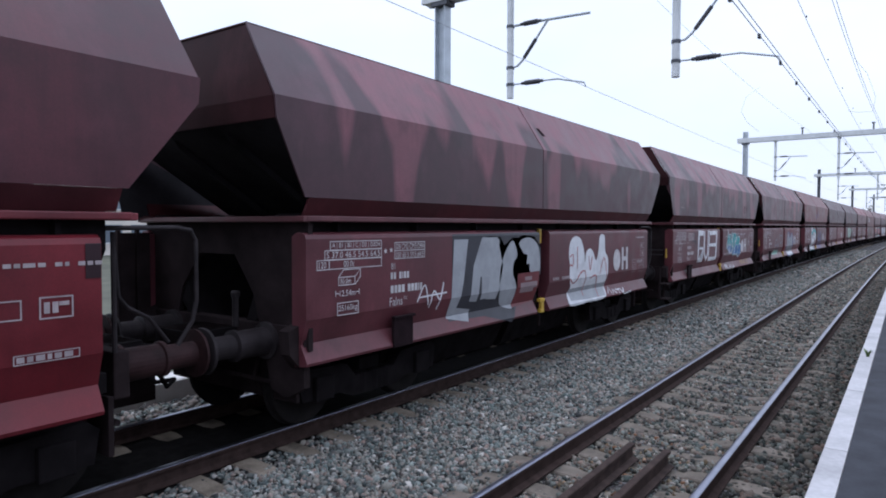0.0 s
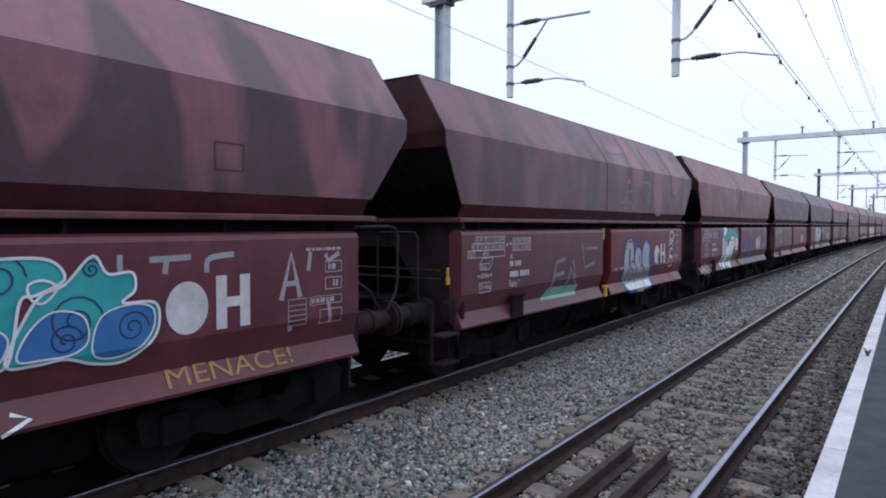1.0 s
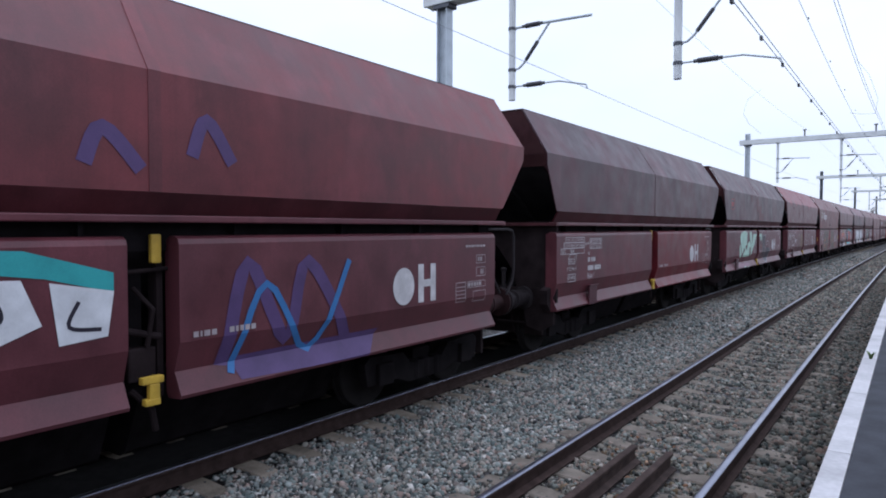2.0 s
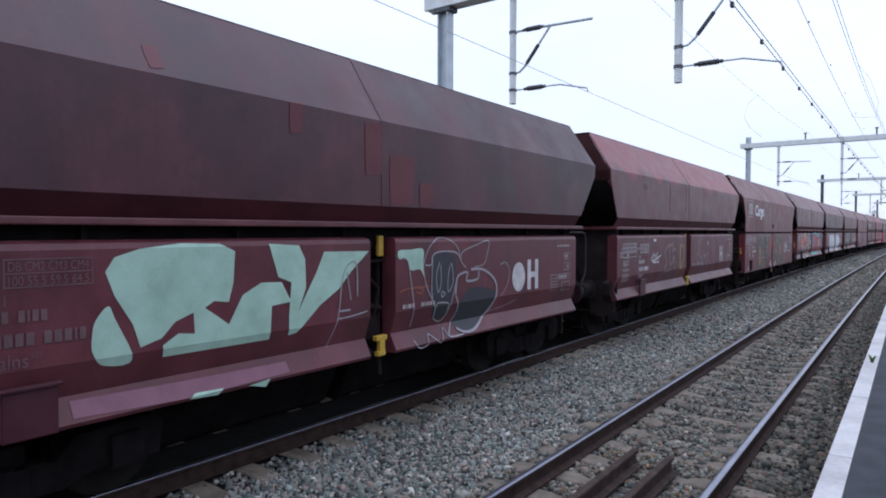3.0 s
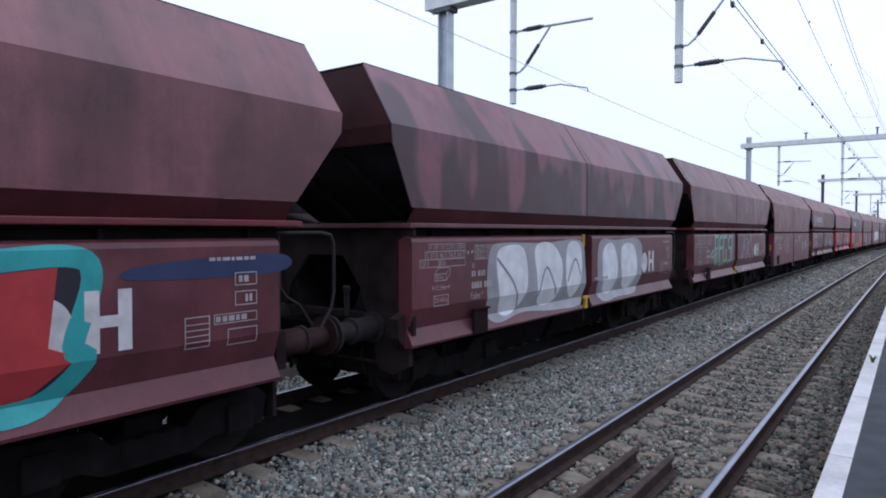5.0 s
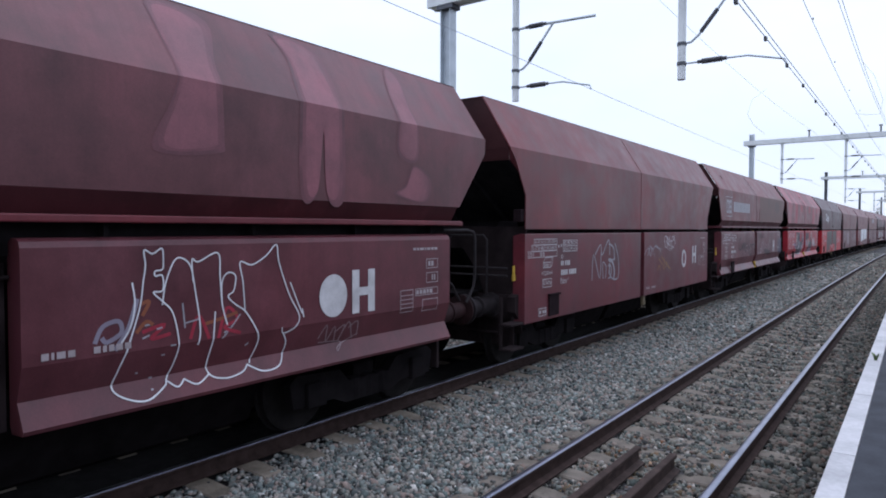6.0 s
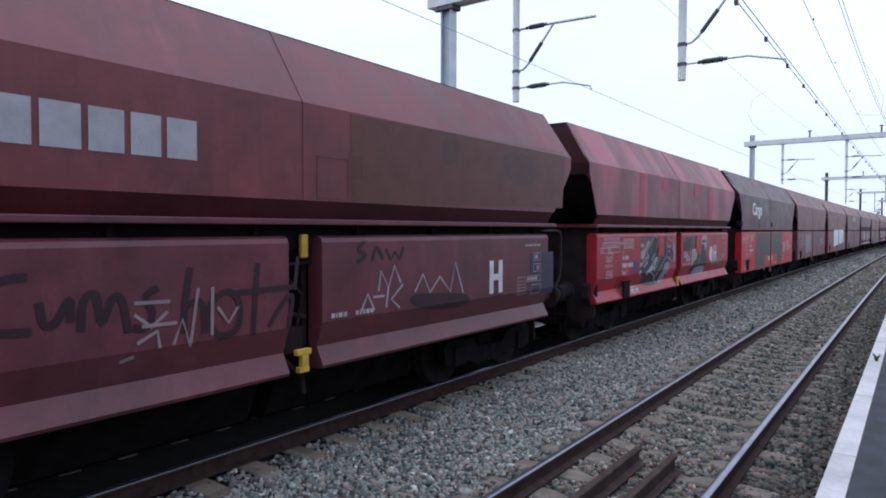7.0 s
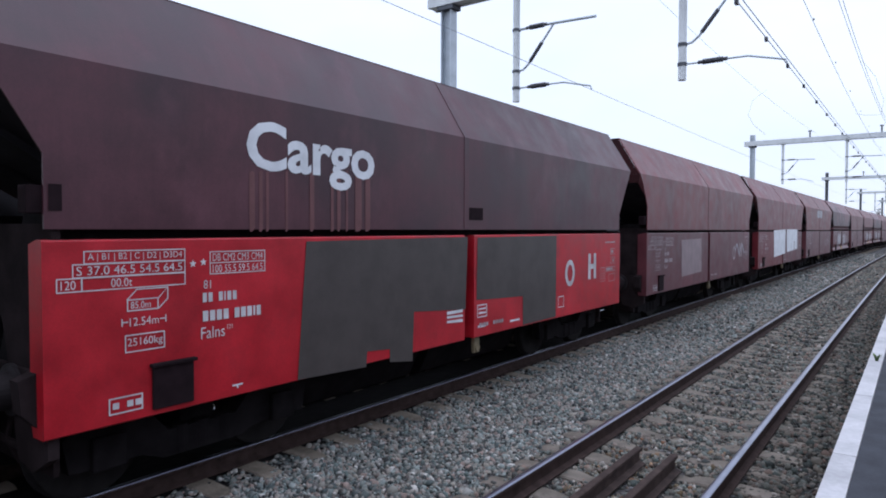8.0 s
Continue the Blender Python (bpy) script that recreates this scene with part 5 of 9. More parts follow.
paint(0, 1, "graffiti", SP["white"], 1, [('line', 0.025, [(2.66, 0.93), (2.77, 1.04), (2.86, 0.9)]), ('line', 0.025, [(2.93, 0.89), (2.96, 0.99), (3.11, 0.9), (3.13, 1.0)]), ('line', 0.025, [(3.16, 0.97), (3.34, 0.97)]), ('line', 0.025, [(3.25, 0.97), (3.27, 0.85)]), ('curve', 0.03, [(3.36, 0.97), (3.45, 0.9), (3.55, 0.98), (3.5, 0.86), (3.92, 0.88)])], "white scrawled tag")
paint(0, 0, "graffiti", SP["white"], 1, [('curve', 0.02, [(-3.66, 1.35), (-3.5, 1.55), (-3.43, 1.29)]), ('curve', 0.02, [(-3.4, 1.25), (-3.31, 1.46), (-3.18, 1.34), (-3.1, 1.56), (-3.22, 1.21)]), ('curve', 0.02, [(-3.64, 1.4), (-3.03, 1.42)])])
paint(1, 0, "graffiti", SP["white"], 1, [('poly', [(-3.04, 2.18), (-2.47, 2.16), (-2.48, 2.02), (-2.91, 2.02), (-3.03, 1.37), (-2.55, 1.36), (-2.5, 1.61), (-2.94, 1.62), (-2.91, 1.69), (-2.5, 1.68), (-2.57, 1.25), (-3.12, 1.25)]), ('poly', [(-2.43, 2.15), (-2.31, 2.15), (-2.34, 1.51), (-2.17, 1.35), (-2.03, 1.51), (-1.98, 2.17), (-1.88, 2.17), (-1.93, 1.48), (-2.17, 1.23), (-2.46, 1.51)])], "angular white block letter graffiti")
paint(1, 0, "graffiti", SP["white"], 1.4, [('poly', [(-1.86, 2.15), (-0.83, 2.16), (-0.82, 2.04), (-1.75, 2.02)]), ('poly', [(-1.83, 1.77), (-0.87, 1.77), (-0.89, 1.66), (-1.8, 1.68)]), ('poly', [(-1.91, 1.36), (-0.93, 1.35), (-0.93, 1.25), (-1.92, 1.24)]), ('poly', [(-1.81, 2.02), (-1.75, 2.02), (-1.86, 1.34), (-1.93, 1.35)]), ('poly', [(-0.97, 2.04), (-0.82, 2.04), (-0.93, 1.34), (-1.05, 1.35)])])
paint(1, 0, "graffiti", SP["ink"], 1, [('curve', 0.05, [(-3.63, 1.99), (-3.51, 2.09), (-3.41, 1.95), (-3.41, 1.69)]), ('curve', 0.04, [(-3.71, 1.83), (-3.56, 1.89), (-3.31, 1.83), (-3.29, 1.91)])])
paint(1, 1, "graffiti", SP["ash"], 0, [('fill', [(0.42, 1.55), (0.49, 1.74), (0.57, 1.81), (0.62, 1.68), (0.62, 1.51), (0.52, 1.55)]), ('fill', [(0.64, 1.48), (0.96, 1.37), (1.04, 1.32), (0.88, 1.36), (0.68, 1.43)])], "turquoise and blue graffiti with white edges and swirls")
paint(1, 1, "graffiti", SP["teal"], 0.6, [('fill', [(0.58, 1.56), (0.6, 1.78), (0.68, 1.95), (0.77, 2.04), (0.87, 1.98), (0.88, 1.82), (0.96, 1.59), (0.94, 1.43), (0.87, 1.38), (0.79, 1.45), (0.69, 1.5)])])
paint(1, 1, "graffiti", SP["teal"], 0.9, [('fill', [(0.86, 1.44), (0.9, 1.62), (0.88, 1.88), (1.01, 2.03), (1.11, 1.98), (1.15, 1.8), (1.25, 1.89), (1.21, 2.03), (1.29, 2.09), (1.38, 2.02), (1.31, 1.79), (1.25, 1.49), (1.16, 1.4), (1.04, 1.39)])])
paint(1, 1, "graffiti", SP["teal"], 1.2, [('fill', [(1.29, 1.36), (1.35, 1.55), (1.38, 1.75), (1.27, 1.79), (1.36, 2.02), (1.55, 2.06), (1.84, 2.04), (1.94, 1.9), (1.75, 1.8), (1.65, 1.77), (1.6, 1.49), (1.55, 1.33), (1.42, 1.3)])])
paint(1, 1, "graffiti", SP["teal"], 1.5, [('fill', [(1.55, 1.34), (1.67, 1.63), (1.79, 1.8), (1.94, 1.86), (2.14, 2.06), (2.25, 1.92), (2.44, 1.92), (2.46, 1.78), (2.36, 1.69), (2.62, 1.67), (2.66, 1.51), (2.59, 1.36), (2.38, 1.23), (2.14, 1.25), (1.94, 1.32), (1.74, 1.31)])])
paint(1, 1, "graffiti", SP["sky"], 1.8, [('fill', [(0.62, 1.56), (0.68, 1.67), (0.79, 1.69), (0.92, 1.59), (0.93, 1.46), (0.87, 1.41), (0.75, 1.49)])])
paint(1, 1, "graffiti", SP["sky"], 2, [('fill', [(0.91, 1.44), (0.95, 1.62), (1.04, 1.7), (1.16, 1.65), (1.2, 1.53), (1.14, 1.44), (1.04, 1.41)])])
paint(1, 1, "graffiti", SP["sky"], 2.2, [('fill', [(1.32, 1.39), (1.37, 1.55), (1.48, 1.59), (1.57, 1.51), (1.52, 1.37), (1.42, 1.34)])])
paint(1, 1, "graffiti", SP["sky"], 2.4, [('fill', [(1.62, 1.36), (1.7, 1.55), (1.86, 1.67), (2.06, 1.62), (2.1, 1.44), (1.99, 1.35), (1.79, 1.34)])])
paint(1, 1, "graffiti", SP["sky"], 2.6, [('fill', [(2.13, 1.33), (2.19, 1.59), (2.41, 1.67), (2.6, 1.63), (2.61, 1.47), (2.5, 1.33), (2.3, 1.27)])])
paint(1, 1, "graffiti", SP["white"], 5.4, [('loop', 0.014, [(0.62, 1.56), (0.68, 1.67), (0.79, 1.69), (0.92, 1.59), (0.93, 1.46), (0.87, 1.41), (0.75, 1.49)]), ('loop', 0.014, [(0.91, 1.44), (0.95, 1.62), (1.04, 1.7), (1.16, 1.65), (1.2, 1.53), (1.14, 1.44), (1.04, 1.41)]), ('loop', 0.014, [(1.32, 1.39), (1.37, 1.55), (1.48, 1.59), (1.57, 1.51), (1.52, 1.37), (1.42, 1.34)]), ('loop', 0.014, [(1.62, 1.36), (1.7, 1.55), (1.86, 1.67), (2.06, 1.62), (2.1, 1.44), (1.99, 1.35), (1.79, 1.34)]), ('loop', 0.014, [(2.13, 1.33), (2.19, 1.59), (2.41, 1.67), (2.6, 1.63), (2.61, 1.47), (2.5, 1.33), (2.3, 1.27)])])
paint(1, 1, "graffiti", SP["navy"], 3.2, [('spiral', 0.73, 1.75, 0.162, 0.014), ('spiral', 0.99, 1.89, 0.112, 0.014), ('spiral', 1.08, 1.61, 0.136, 0.014), ('spiral', 1.52, 1.93, 0.174, 0.014), ('spiral', 1.42, 1.5, 0.093, 0.014), ('spiral', 2.01, 1.58, 0.211, 0.014), ('spiral', 2.44, 1.49, 0.136, 0.014), ('spiral', 2.13, 1.96, 0.074, 0.014), ('spiral', 1.94, 1.45, 0.124, 0.014)])
paint(1, 1, "graffiti", SP["white"], 4.2, [('loop', 0.022, [(0.58, 1.56), (0.6, 1.78), (0.68, 1.95), (0.77, 2.04), (0.87, 1.98), (0.88, 1.82), (0.96, 1.59), (0.94, 1.43), (0.87, 1.38), (0.79, 1.45), (0.69, 1.5)]), ('loop', 0.022, [(0.86, 1.44), (0.9, 1.62), (0.88, 1.88), (1.01, 2.03), (1.11, 1.98), (1.15, 1.8), (1.25, 1.89), (1.21, 2.03), (1.29, 2.09), (1.38, 2.02), (1.31, 1.79), (1.25, 1.49), (1.16, 1.4), (1.04, 1.39)]), ('loop', 0.022, [(1.29, 1.36), (1.35, 1.55), (1.38, 1.75), (1.27, 1.79), (1.36, 2.02), (1.55, 2.06), (1.84, 2.04), (1.94, 1.9), (1.75, 1.8), (1.65, 1.77), (1.6, 1.49), (1.55, 1.33), (1.42, 1.3)]), ('loop', 0.022, [(1.55, 1.34), (1.67, 1.63), (1.79, 1.8), (1.94, 1.86), (2.14, 2.06), (2.25, 1.92), (2.44, 1.92), (2.46, 1.78), (2.36, 1.69), (2.62, 1.67), (2.66, 1.51), (2.59, 1.36), (2.38, 1.23), (2.14, 1.25), (1.94, 1.32), (1.74, 1.31)])])
paint(1, 1, "graffiti", SP["white"], 4.8, [('loop', 0.035, [(0.59, 2.09), (0.63, 2.15), (0.69, 2.12), (0.66, 2.06), (0.61, 2.05)]), ('curve', 0.03, [(0.46, 1.85), (0.44, 1.94), (0.52, 1.96), (0.59, 1.93)]), ('loop', 0.018, [(0.7, 1.66), (0.74, 1.69), (0.76, 1.64), (0.73, 1.62)]), ('loop', 0.018, [(1.7, 1.87), (1.8, 1.9), (1.89, 1.84), (1.8, 1.74), (1.72, 1.77)])])
paint(4, 1, "paint_patch", SP["oldred"], 1, [('poly', [(4.48, 2.2), (5.07, 2.21), (5.01, 1.19), (4.44, 1.22)])], "redder repainted panel")
paint(1, 1, "graffiti", SP["ash"], 0.2, [('curve', 0.045, [(2.35, 2.06), (2.36, 1.91), (2.47, 1.9)]), ('line', 0.05, [(2.59, 2.01), (2.96, 2.02)]), ('line', 0.05, [(2.74, 2.01), (2.72, 1.89)]), ('curve', 0.05, [(3.39, 2.03), (3.14, 2.0), (3.11, 1.88)]), ('line', 0.06, [(3.93, 1.56), (4.06, 2.01), (4.17, 1.57)]), ('line', 0.05, [(3.96, 1.71), (4.14, 1.72)]), ('curve', 0.05, [(4.31, 2.02), (4.28, 1.83)]), ('line', 0.05, [(4.52, 1.99), (4.56, 1.92), (4.72, 2.0)]), ('line', 0.05, [(4.04, 1.3), (4.06, 1.24)]), ('line', 0.045, [(4.56, 1.49), (4.59, 1.27)])], "pale grey painted-over letters")
paint(1, 1, "graffiti", SP["ochre"], 2, [('text', 'MENACE!', 2.75, 0.93, 0.16, 1.34)], "ochre scrawled word")
paint(1, 1, "graffiti", SP["white"], 1, [('line', 0.03, [(0.39, 1.01), (0.42, 0.91), (0.46, 1.01)]), ('line', 0.03, [(0.49, 1.02), (0.51, 0.89), (0.57, 0.98)]), ('line', 0.03, [(0.59, 1.0), (0.6, 0.88)]), ('line', 0.03, [(0.59, 0.99), (0.69, 1.01), (0.66, 0.94), (0.6, 0.93)]), ('line', 0.03, [(0.74, 1.0), (0.75, 0.88), (0.86, 0.88)]), ('line', 0.03, [(0.96, 0.85), (0.99, 0.98), (1.06, 0.89), (1.11, 0.99), (1.12, 0.85)]), ('line', 0.03, [(1.21, 0.97), (1.3, 0.98), (1.23, 0.88), (1.33, 0.87)]), ('line', 0.03, [(1.41, 0.96), (1.36, 0.92), (1.45, 0.88), (1.39, 0.85)]), ('line', 0.03, [(1.52, 0.86), (1.71, 0.94), (1.59, 0.99)])], "white scrawled tag")
paint(2, 1, "graffiti", SP["blue"], 0, [('fill', [(0.67, 1.46), (0.71, 1.7), (0.82, 1.91), (0.96, 2.02), (1.14, 2.04), (1.32, 1.95), (1.41, 1.74), (1.49, 1.8), (1.65, 1.86), (1.81, 1.8), (1.92, 1.9), (2.13, 1.99), (2.41, 1.9), (2.52, 1.73), (2.57, 1.37), (2.56, 1.09), (2.72, 0.92), (2.62, 0.85), (2.05, 0.82), (1.48, 0.8), (1.09, 0.81), (0.88, 0.93), (0.69, 1.17)]), ('fill', [(1.5, 1.94), (1.57, 2.0), (1.68, 2.0), (1.7, 1.95), (1.59, 1.9), (1.51, 1.9)]), ('fill', [(2.7, 1.64), (2.9, 1.7), (3.02, 1.61), (2.99, 1.41), (2.78, 1.39), (2.68, 1.48)]), ('fill', [(0.56, 1.26), (0.62, 1.34), (0.66, 1.21), (0.63, 1.09), (0.57, 1.13)])])
paint(2, 1, "graffiti", SP["silver"], 1, [('fill', [(0.73, 1.45), (0.76, 1.7), (0.87, 1.91), (1.02, 1.99), (1.14, 1.99), (1.25, 1.9), (1.31, 1.71), (1.31, 1.5), (1.44, 1.42), (1.51, 1.24), (1.48, 1.0), (1.41, 0.87), (1.09, 0.86), (0.91, 1.0), (0.76, 1.17)]), ('fill', [(1.39, 1.49), (1.41, 1.65), (1.49, 1.77), (1.63, 1.79), (1.76, 1.73), (1.82, 1.56), (1.81, 1.39), (1.96, 1.33), (2.05, 1.16), (2.03, 0.82), (1.52, 0.85), (1.54, 1.2), (1.51, 1.36)]), ('fill', [(1.87, 1.41), (1.88, 1.63), (1.96, 1.82), (2.13, 1.93), (2.3, 1.89), (2.38, 1.73), (2.34, 1.47), (2.38, 1.37), (2.49, 1.18), (2.53, 0.91), (2.1, 0.84), (2.08, 1.16), (1.99, 1.34)])], "silver-blue bubble letter graffiti with navy lines")
paint(2, 1, "graffiti", SP["grey"], 2, [('poly', [(0.74, 1.24), (0.98, 1.25), (2.46, 1.23), (2.52, 1.04), (1.52, 1.03), (1.02, 1.05), (0.86, 1.06)])])
paint(2, 1, "graffiti", SP["white"], 3, [('poly', [(0.88, 1.0), (1.36, 1.03), (2.52, 1.03), (2.54, 0.89), (1.52, 0.88), (1.09, 0.86), (0.96, 0.92)])])
paint(2, 1, "graffiti", SP["ink"], 4, [('curve', 0.022, [(1.09, 1.76), (1.04, 1.73), (1.03, 1.41), (1.14, 1.49), (1.28, 1.5), (1.44, 1.39), (1.52, 1.2), (1.44, 0.9)]), ('curve', 0.024, [(0.9, 1.04), (0.95, 1.21), (1.06, 1.34), (1.19, 1.36), (1.28, 1.27), (1.28, 1.14), (1.21, 1.04)]), ('curve', 0.022, [(1.66, 1.46), (1.65, 1.58), (1.69, 1.6), (1.69, 1.46)]), ('curve', 0.024, [(1.71, 1.35), (1.83, 1.38), (1.96, 1.33), (2.05, 1.18), (2.04, 0.82)]), ('curve', 0.02, [(2.17, 1.17), (2.3, 1.23), (2.42, 1.25)]), ('curve', 0.02, [(0.77, 1.74), (0.8, 1.78), (0.83, 1.81)])])
paint(2, 1, "graffiti", SP["shade"], 3.6, [('fill', [(0.99, 1.91), (1.05, 1.96), (1.16, 1.96), (1.18, 1.93), (1.07, 1.92)]), ('fill', [(2.13, 1.89), (2.22, 1.92), (2.3, 1.89), (2.32, 1.84), (2.23, 1.88)]), ('fill', [(1.05, 1.73), (1.1, 1.77), (1.08, 1.57), (1.05, 1.43)])])
paint(2, 1, "graffiti", SP["white"], 3, [('curve', 0.035, [(3.98, 1.95), (3.92, 2.02), (4.01, 2.11), (4.19, 2.12), (4.24, 2.01), (4.13, 1.92), (3.98, 1.95)]), ('curve', 0.03, [(3.9, 1.75), (3.94, 1.91), (4.04, 1.82), (4.17, 1.91), (4.17, 1.73)]), ('curve', 0.035, [(4.17, 1.67), (4.01, 1.71), (3.9, 1.58), (4.01, 1.49), (4.14, 1.52)]), ('curve', 0.03, [(4.17, 1.43), (3.98, 1.54), (3.85, 1.37), (3.96, 1.25), (4.16, 1.28)])], "thin white tag")
paint(2, 1, "graffiti", SP["blue"], 5, [('curve', 0.04, [(2.97, 1.59), (3.02, 1.63), (3.02, 1.48), (2.97, 1.49)]), ('curve', 0.04, [(3.05, 1.43), (3.09, 1.56), (3.14, 1.54), (3.11, 1.47), (3.17, 1.48)])])
paint(3, 1, "graffiti", SP["purple"], 1, [('curve', 0.14, [(0.42, 1.06), (0.67, 1.97), (1.12, 1.21), (1.4, 1.96), (2.04, 1.02)]), ('poly', [(0.5, 1.12), (2.52, 1.14), (2.29, 0.86), (0.59, 0.91)])])
paint(3, 1, "graffiti", SP["sky"], 2, [('curve', 0.07, [(0.5, 0.98), (0.88, 1.77), (1.44, 1.06), (1.99, 1.95)])])
paint(3, 0, "graffiti", SP["white"], 2, [('line', 0.035, [(-5.46, 1.05), (-5.34, 0.85), (-5.25, 1.13), (-5.13, 0.82), (-5.0, 1.1)]), ('line', 0.035, [(-4.93, 1.02), (-4.96, 0.81)]), ('line', 0.035, [(-4.83, 1.12), (-4.64, 1.12), (-4.85, 0.86), (-4.59, 0.85)]), ('line', 0.03, [(-4.41, 1.16), (-4.58, 0.74)])], "white scrawled tag")
paint(5, 0, "graffiti", SP["mint"], 1, [('poly', [(-3.42, 1.98), (-3.35, 2.09), (-3.15, 2.15), (-2.79, 2.19), (-2.41, 2.18), (-2.26, 2.11), (-2.28, 1.83), (-2.33, 1.66), (-2.48, 1.68), (-2.57, 1.63), (-2.44, 1.54), (-2.33, 1.46), (-2.18, 1.71), (-1.97, 1.81), (-1.73, 1.8), (-1.61, 1.6), (-1.85, 1.58), (-1.87, 1.26), (-2.95, 1.26), (-2.96, 1.36), (-2.82, 1.44), (-2.67, 1.42), (-2.68, 1.6), (-2.85, 1.54), (-2.97, 1.42), (-3.15, 1.37), (-3.21, 1.56), (-3.35, 1.79)]), ('fill', [(-3.4, 1.72), (-3.35, 1.62), (-3.21, 1.28), (-3.43, 1.27), (-3.52, 1.38), (-3.52, 1.53), (-3.49, 1.63)]), ('poly', [(-1.88, 2.17), (-1.51, 2.15), (-1.43, 2.01), (-1.42, 1.72), (-1.52, 1.5), (-1.28, 1.87), (-1.17, 2.08), (-0.49, 2.07), (-0.78, 1.85), (-0.96, 1.68), (-1.23, 1.53), (-1.54, 1.28), (-1.64, 1.27), (-1.64, 1.46), (-1.61, 1.79), (-1.77, 1.85)])], "mint green graffiti letters")
paint(5, 0, "graffiti", SP["rose"], 1, [('poly', [(-3.66, 0.92), (-3.66, 1.04), (-2.75, 1.02), (-1.64, 1.01), (-1.63, 0.91), (-2.75, 0.88)])])
paint(5, 0, "graffiti", SP["mint"], 2, [('poly', [(-2.73, 0.87), (-2.67, 0.91), (-2.39, 0.9), (-2.45, 0.85)]), ('poly', [(-2.12, 0.87), (-1.88, 0.89), (-1.93, 0.82)])])
paint(5, 1, "graffiti", SP["mint"], 1, [('fill', [(0.03, 2.06), (0.25, 2.07), (0.5, 2.07), (0.51, 1.9), (0.53, 1.72), (0.44, 1.82), (0.26, 1.82), (0.17, 1.96), (0.04, 1.96)])])
paint(5, 1, "graffiti", SP["shade"], 0, [('fill', [(1.33, 1.34), (1.61, 1.52), (2.26, 1.41), (2.1, 1.15), (1.74, 0.95), (1.46, 0.92), (1.24, 1.06)]), ('fill', [(0.7, 1.98), (1.18, 1.98), (1.2, 1.68), (1.08, 1.22), (0.78, 1.17), (0.7, 1.44)])])
paint(5, 1, "graffiti", SP["rust"], 0.5, [('curve', 0.02, [(0.34, 1.6), (0.5, 1.58), (0.46, 1.52), (0.37, 1.55)]), ('curve', 0.02, [(0.06, 1.57), (0.25, 1.6), (0.63, 1.6)]), ('line', 0.015, [(0.5, 1.38), (0.72, 1.38)])])
paint(5, 1, "graffiti", SP["ash"], 2, [('curve', 0.014, [(0.51, 1.88), (0.59, 2.04), (0.72, 2.16), (0.9, 2.21), (1.13, 2.16), (1.28, 2.04), (1.3, 1.92)]), ('curve', 0.018, [(0.54, 1.87), (0.67, 1.87), (0.7, 1.98), (0.85, 2.03), (1.18, 2.02), (1.29, 1.96)]), ('curve', 0.014, [(0.7, 1.98), (0.68, 1.58), (0.7, 1.44)]), ('curve', 0.016, [(0.51, 1.83), (0.57, 1.61), (0.75, 1.33), (0.77, 1.17)]), ('curve', 0.014, [(0.85, 1.89), (0.78, 1.73), (0.81, 1.51), (0.88, 1.62), (0.87, 1.86)]), ('curve', 0.014, [(1.11, 1.88), (1.04, 1.72), (1.04, 1.5), (1.15, 1.63), (1.12, 1.87)]), ('curve', 0.014, [(0.89, 1.51), (0.9, 1.44), (0.97, 1.48), (0.9, 1.52)]), ('curve', 0.016, [(0.78, 1.31), (0.81, 1.37), (1.04, 1.35), (1.04, 1.27)]), ('curve', 0.014, [(0.78, 1.17), (0.91, 1.12), (1.04, 1.2), (1.21, 1.6)]), ('curve', 0.03, [(1.21, 1.46), (1.24, 1.66), (1.33, 1.72), (1.49, 1.73), (1.47, 1.62), (1.74, 1.63), (1.77, 1.74)]), ('curve', 0.035, [(1.58, 1.77), (1.9, 1.75), (2.19, 1.6), (2.26, 1.41), (2.1, 1.15), (1.74, 0.95), (1.46, 0.92), (1.28, 0.99)]), ('curve', 0.02, [(1.21, 1.45), (1.28, 1.26), (1.19, 1.07), (1.08, 0.91), (1.4, 0.9)]), ('curve', 0.014, [(1.45, 1.8), (1.33, 1.9), (1.38, 2.02), (1.69, 2.1), (2.03, 2.16), (1.99, 1.97), (1.9, 1.83), (1.66, 1.8)]), ('curve', 0.012, [(2.36, 1.8), (2.51, 1.83), (2.63, 1.69), (2.55, 1.48), (2.37, 1.34)]), ('curve', 0.014, [(0.34, 0.95), (0.42, 0.85), (0.59, 0.86), (0.65, 0.99), (0.83, 0.87), (0.91, 0.88), (0.99, 1.03), (1.05, 0.92)]), ('curve', 0.014, [(0.04, 1.98), (0.19, 1.94), (0.25, 1.73), (0.31, 1.4), (0.32, 1.12)]), ('curve', 0.012, [(2.09, 1.13), (2.49, 1.17), (2.88, 1.24)])], "thin pale outline graffiti")
paint(5, 0, "graffiti", SP["ash"], 2.4, [('curve', 0.014, [(-1.0, 1.27), (-0.95, 1.49), (-0.92, 1.73), (-0.85, 1.91), (-0.7, 1.94), (-0.68, 1.58)]), ('curve', 0.014, [(-0.84, 1.85), (-0.81, 1.7), (-0.78, 1.55)]), ('curve', 0.02, [(-0.96, 1.44), (-0.79, 1.44)]), ('curve', 0.014, [(-0.97, 1.36), (-0.76, 1.37), (-0.52, 1.4)]), ('curve', 0.012, [(-1.0, 1.27), (-1.07, 1.07)])])
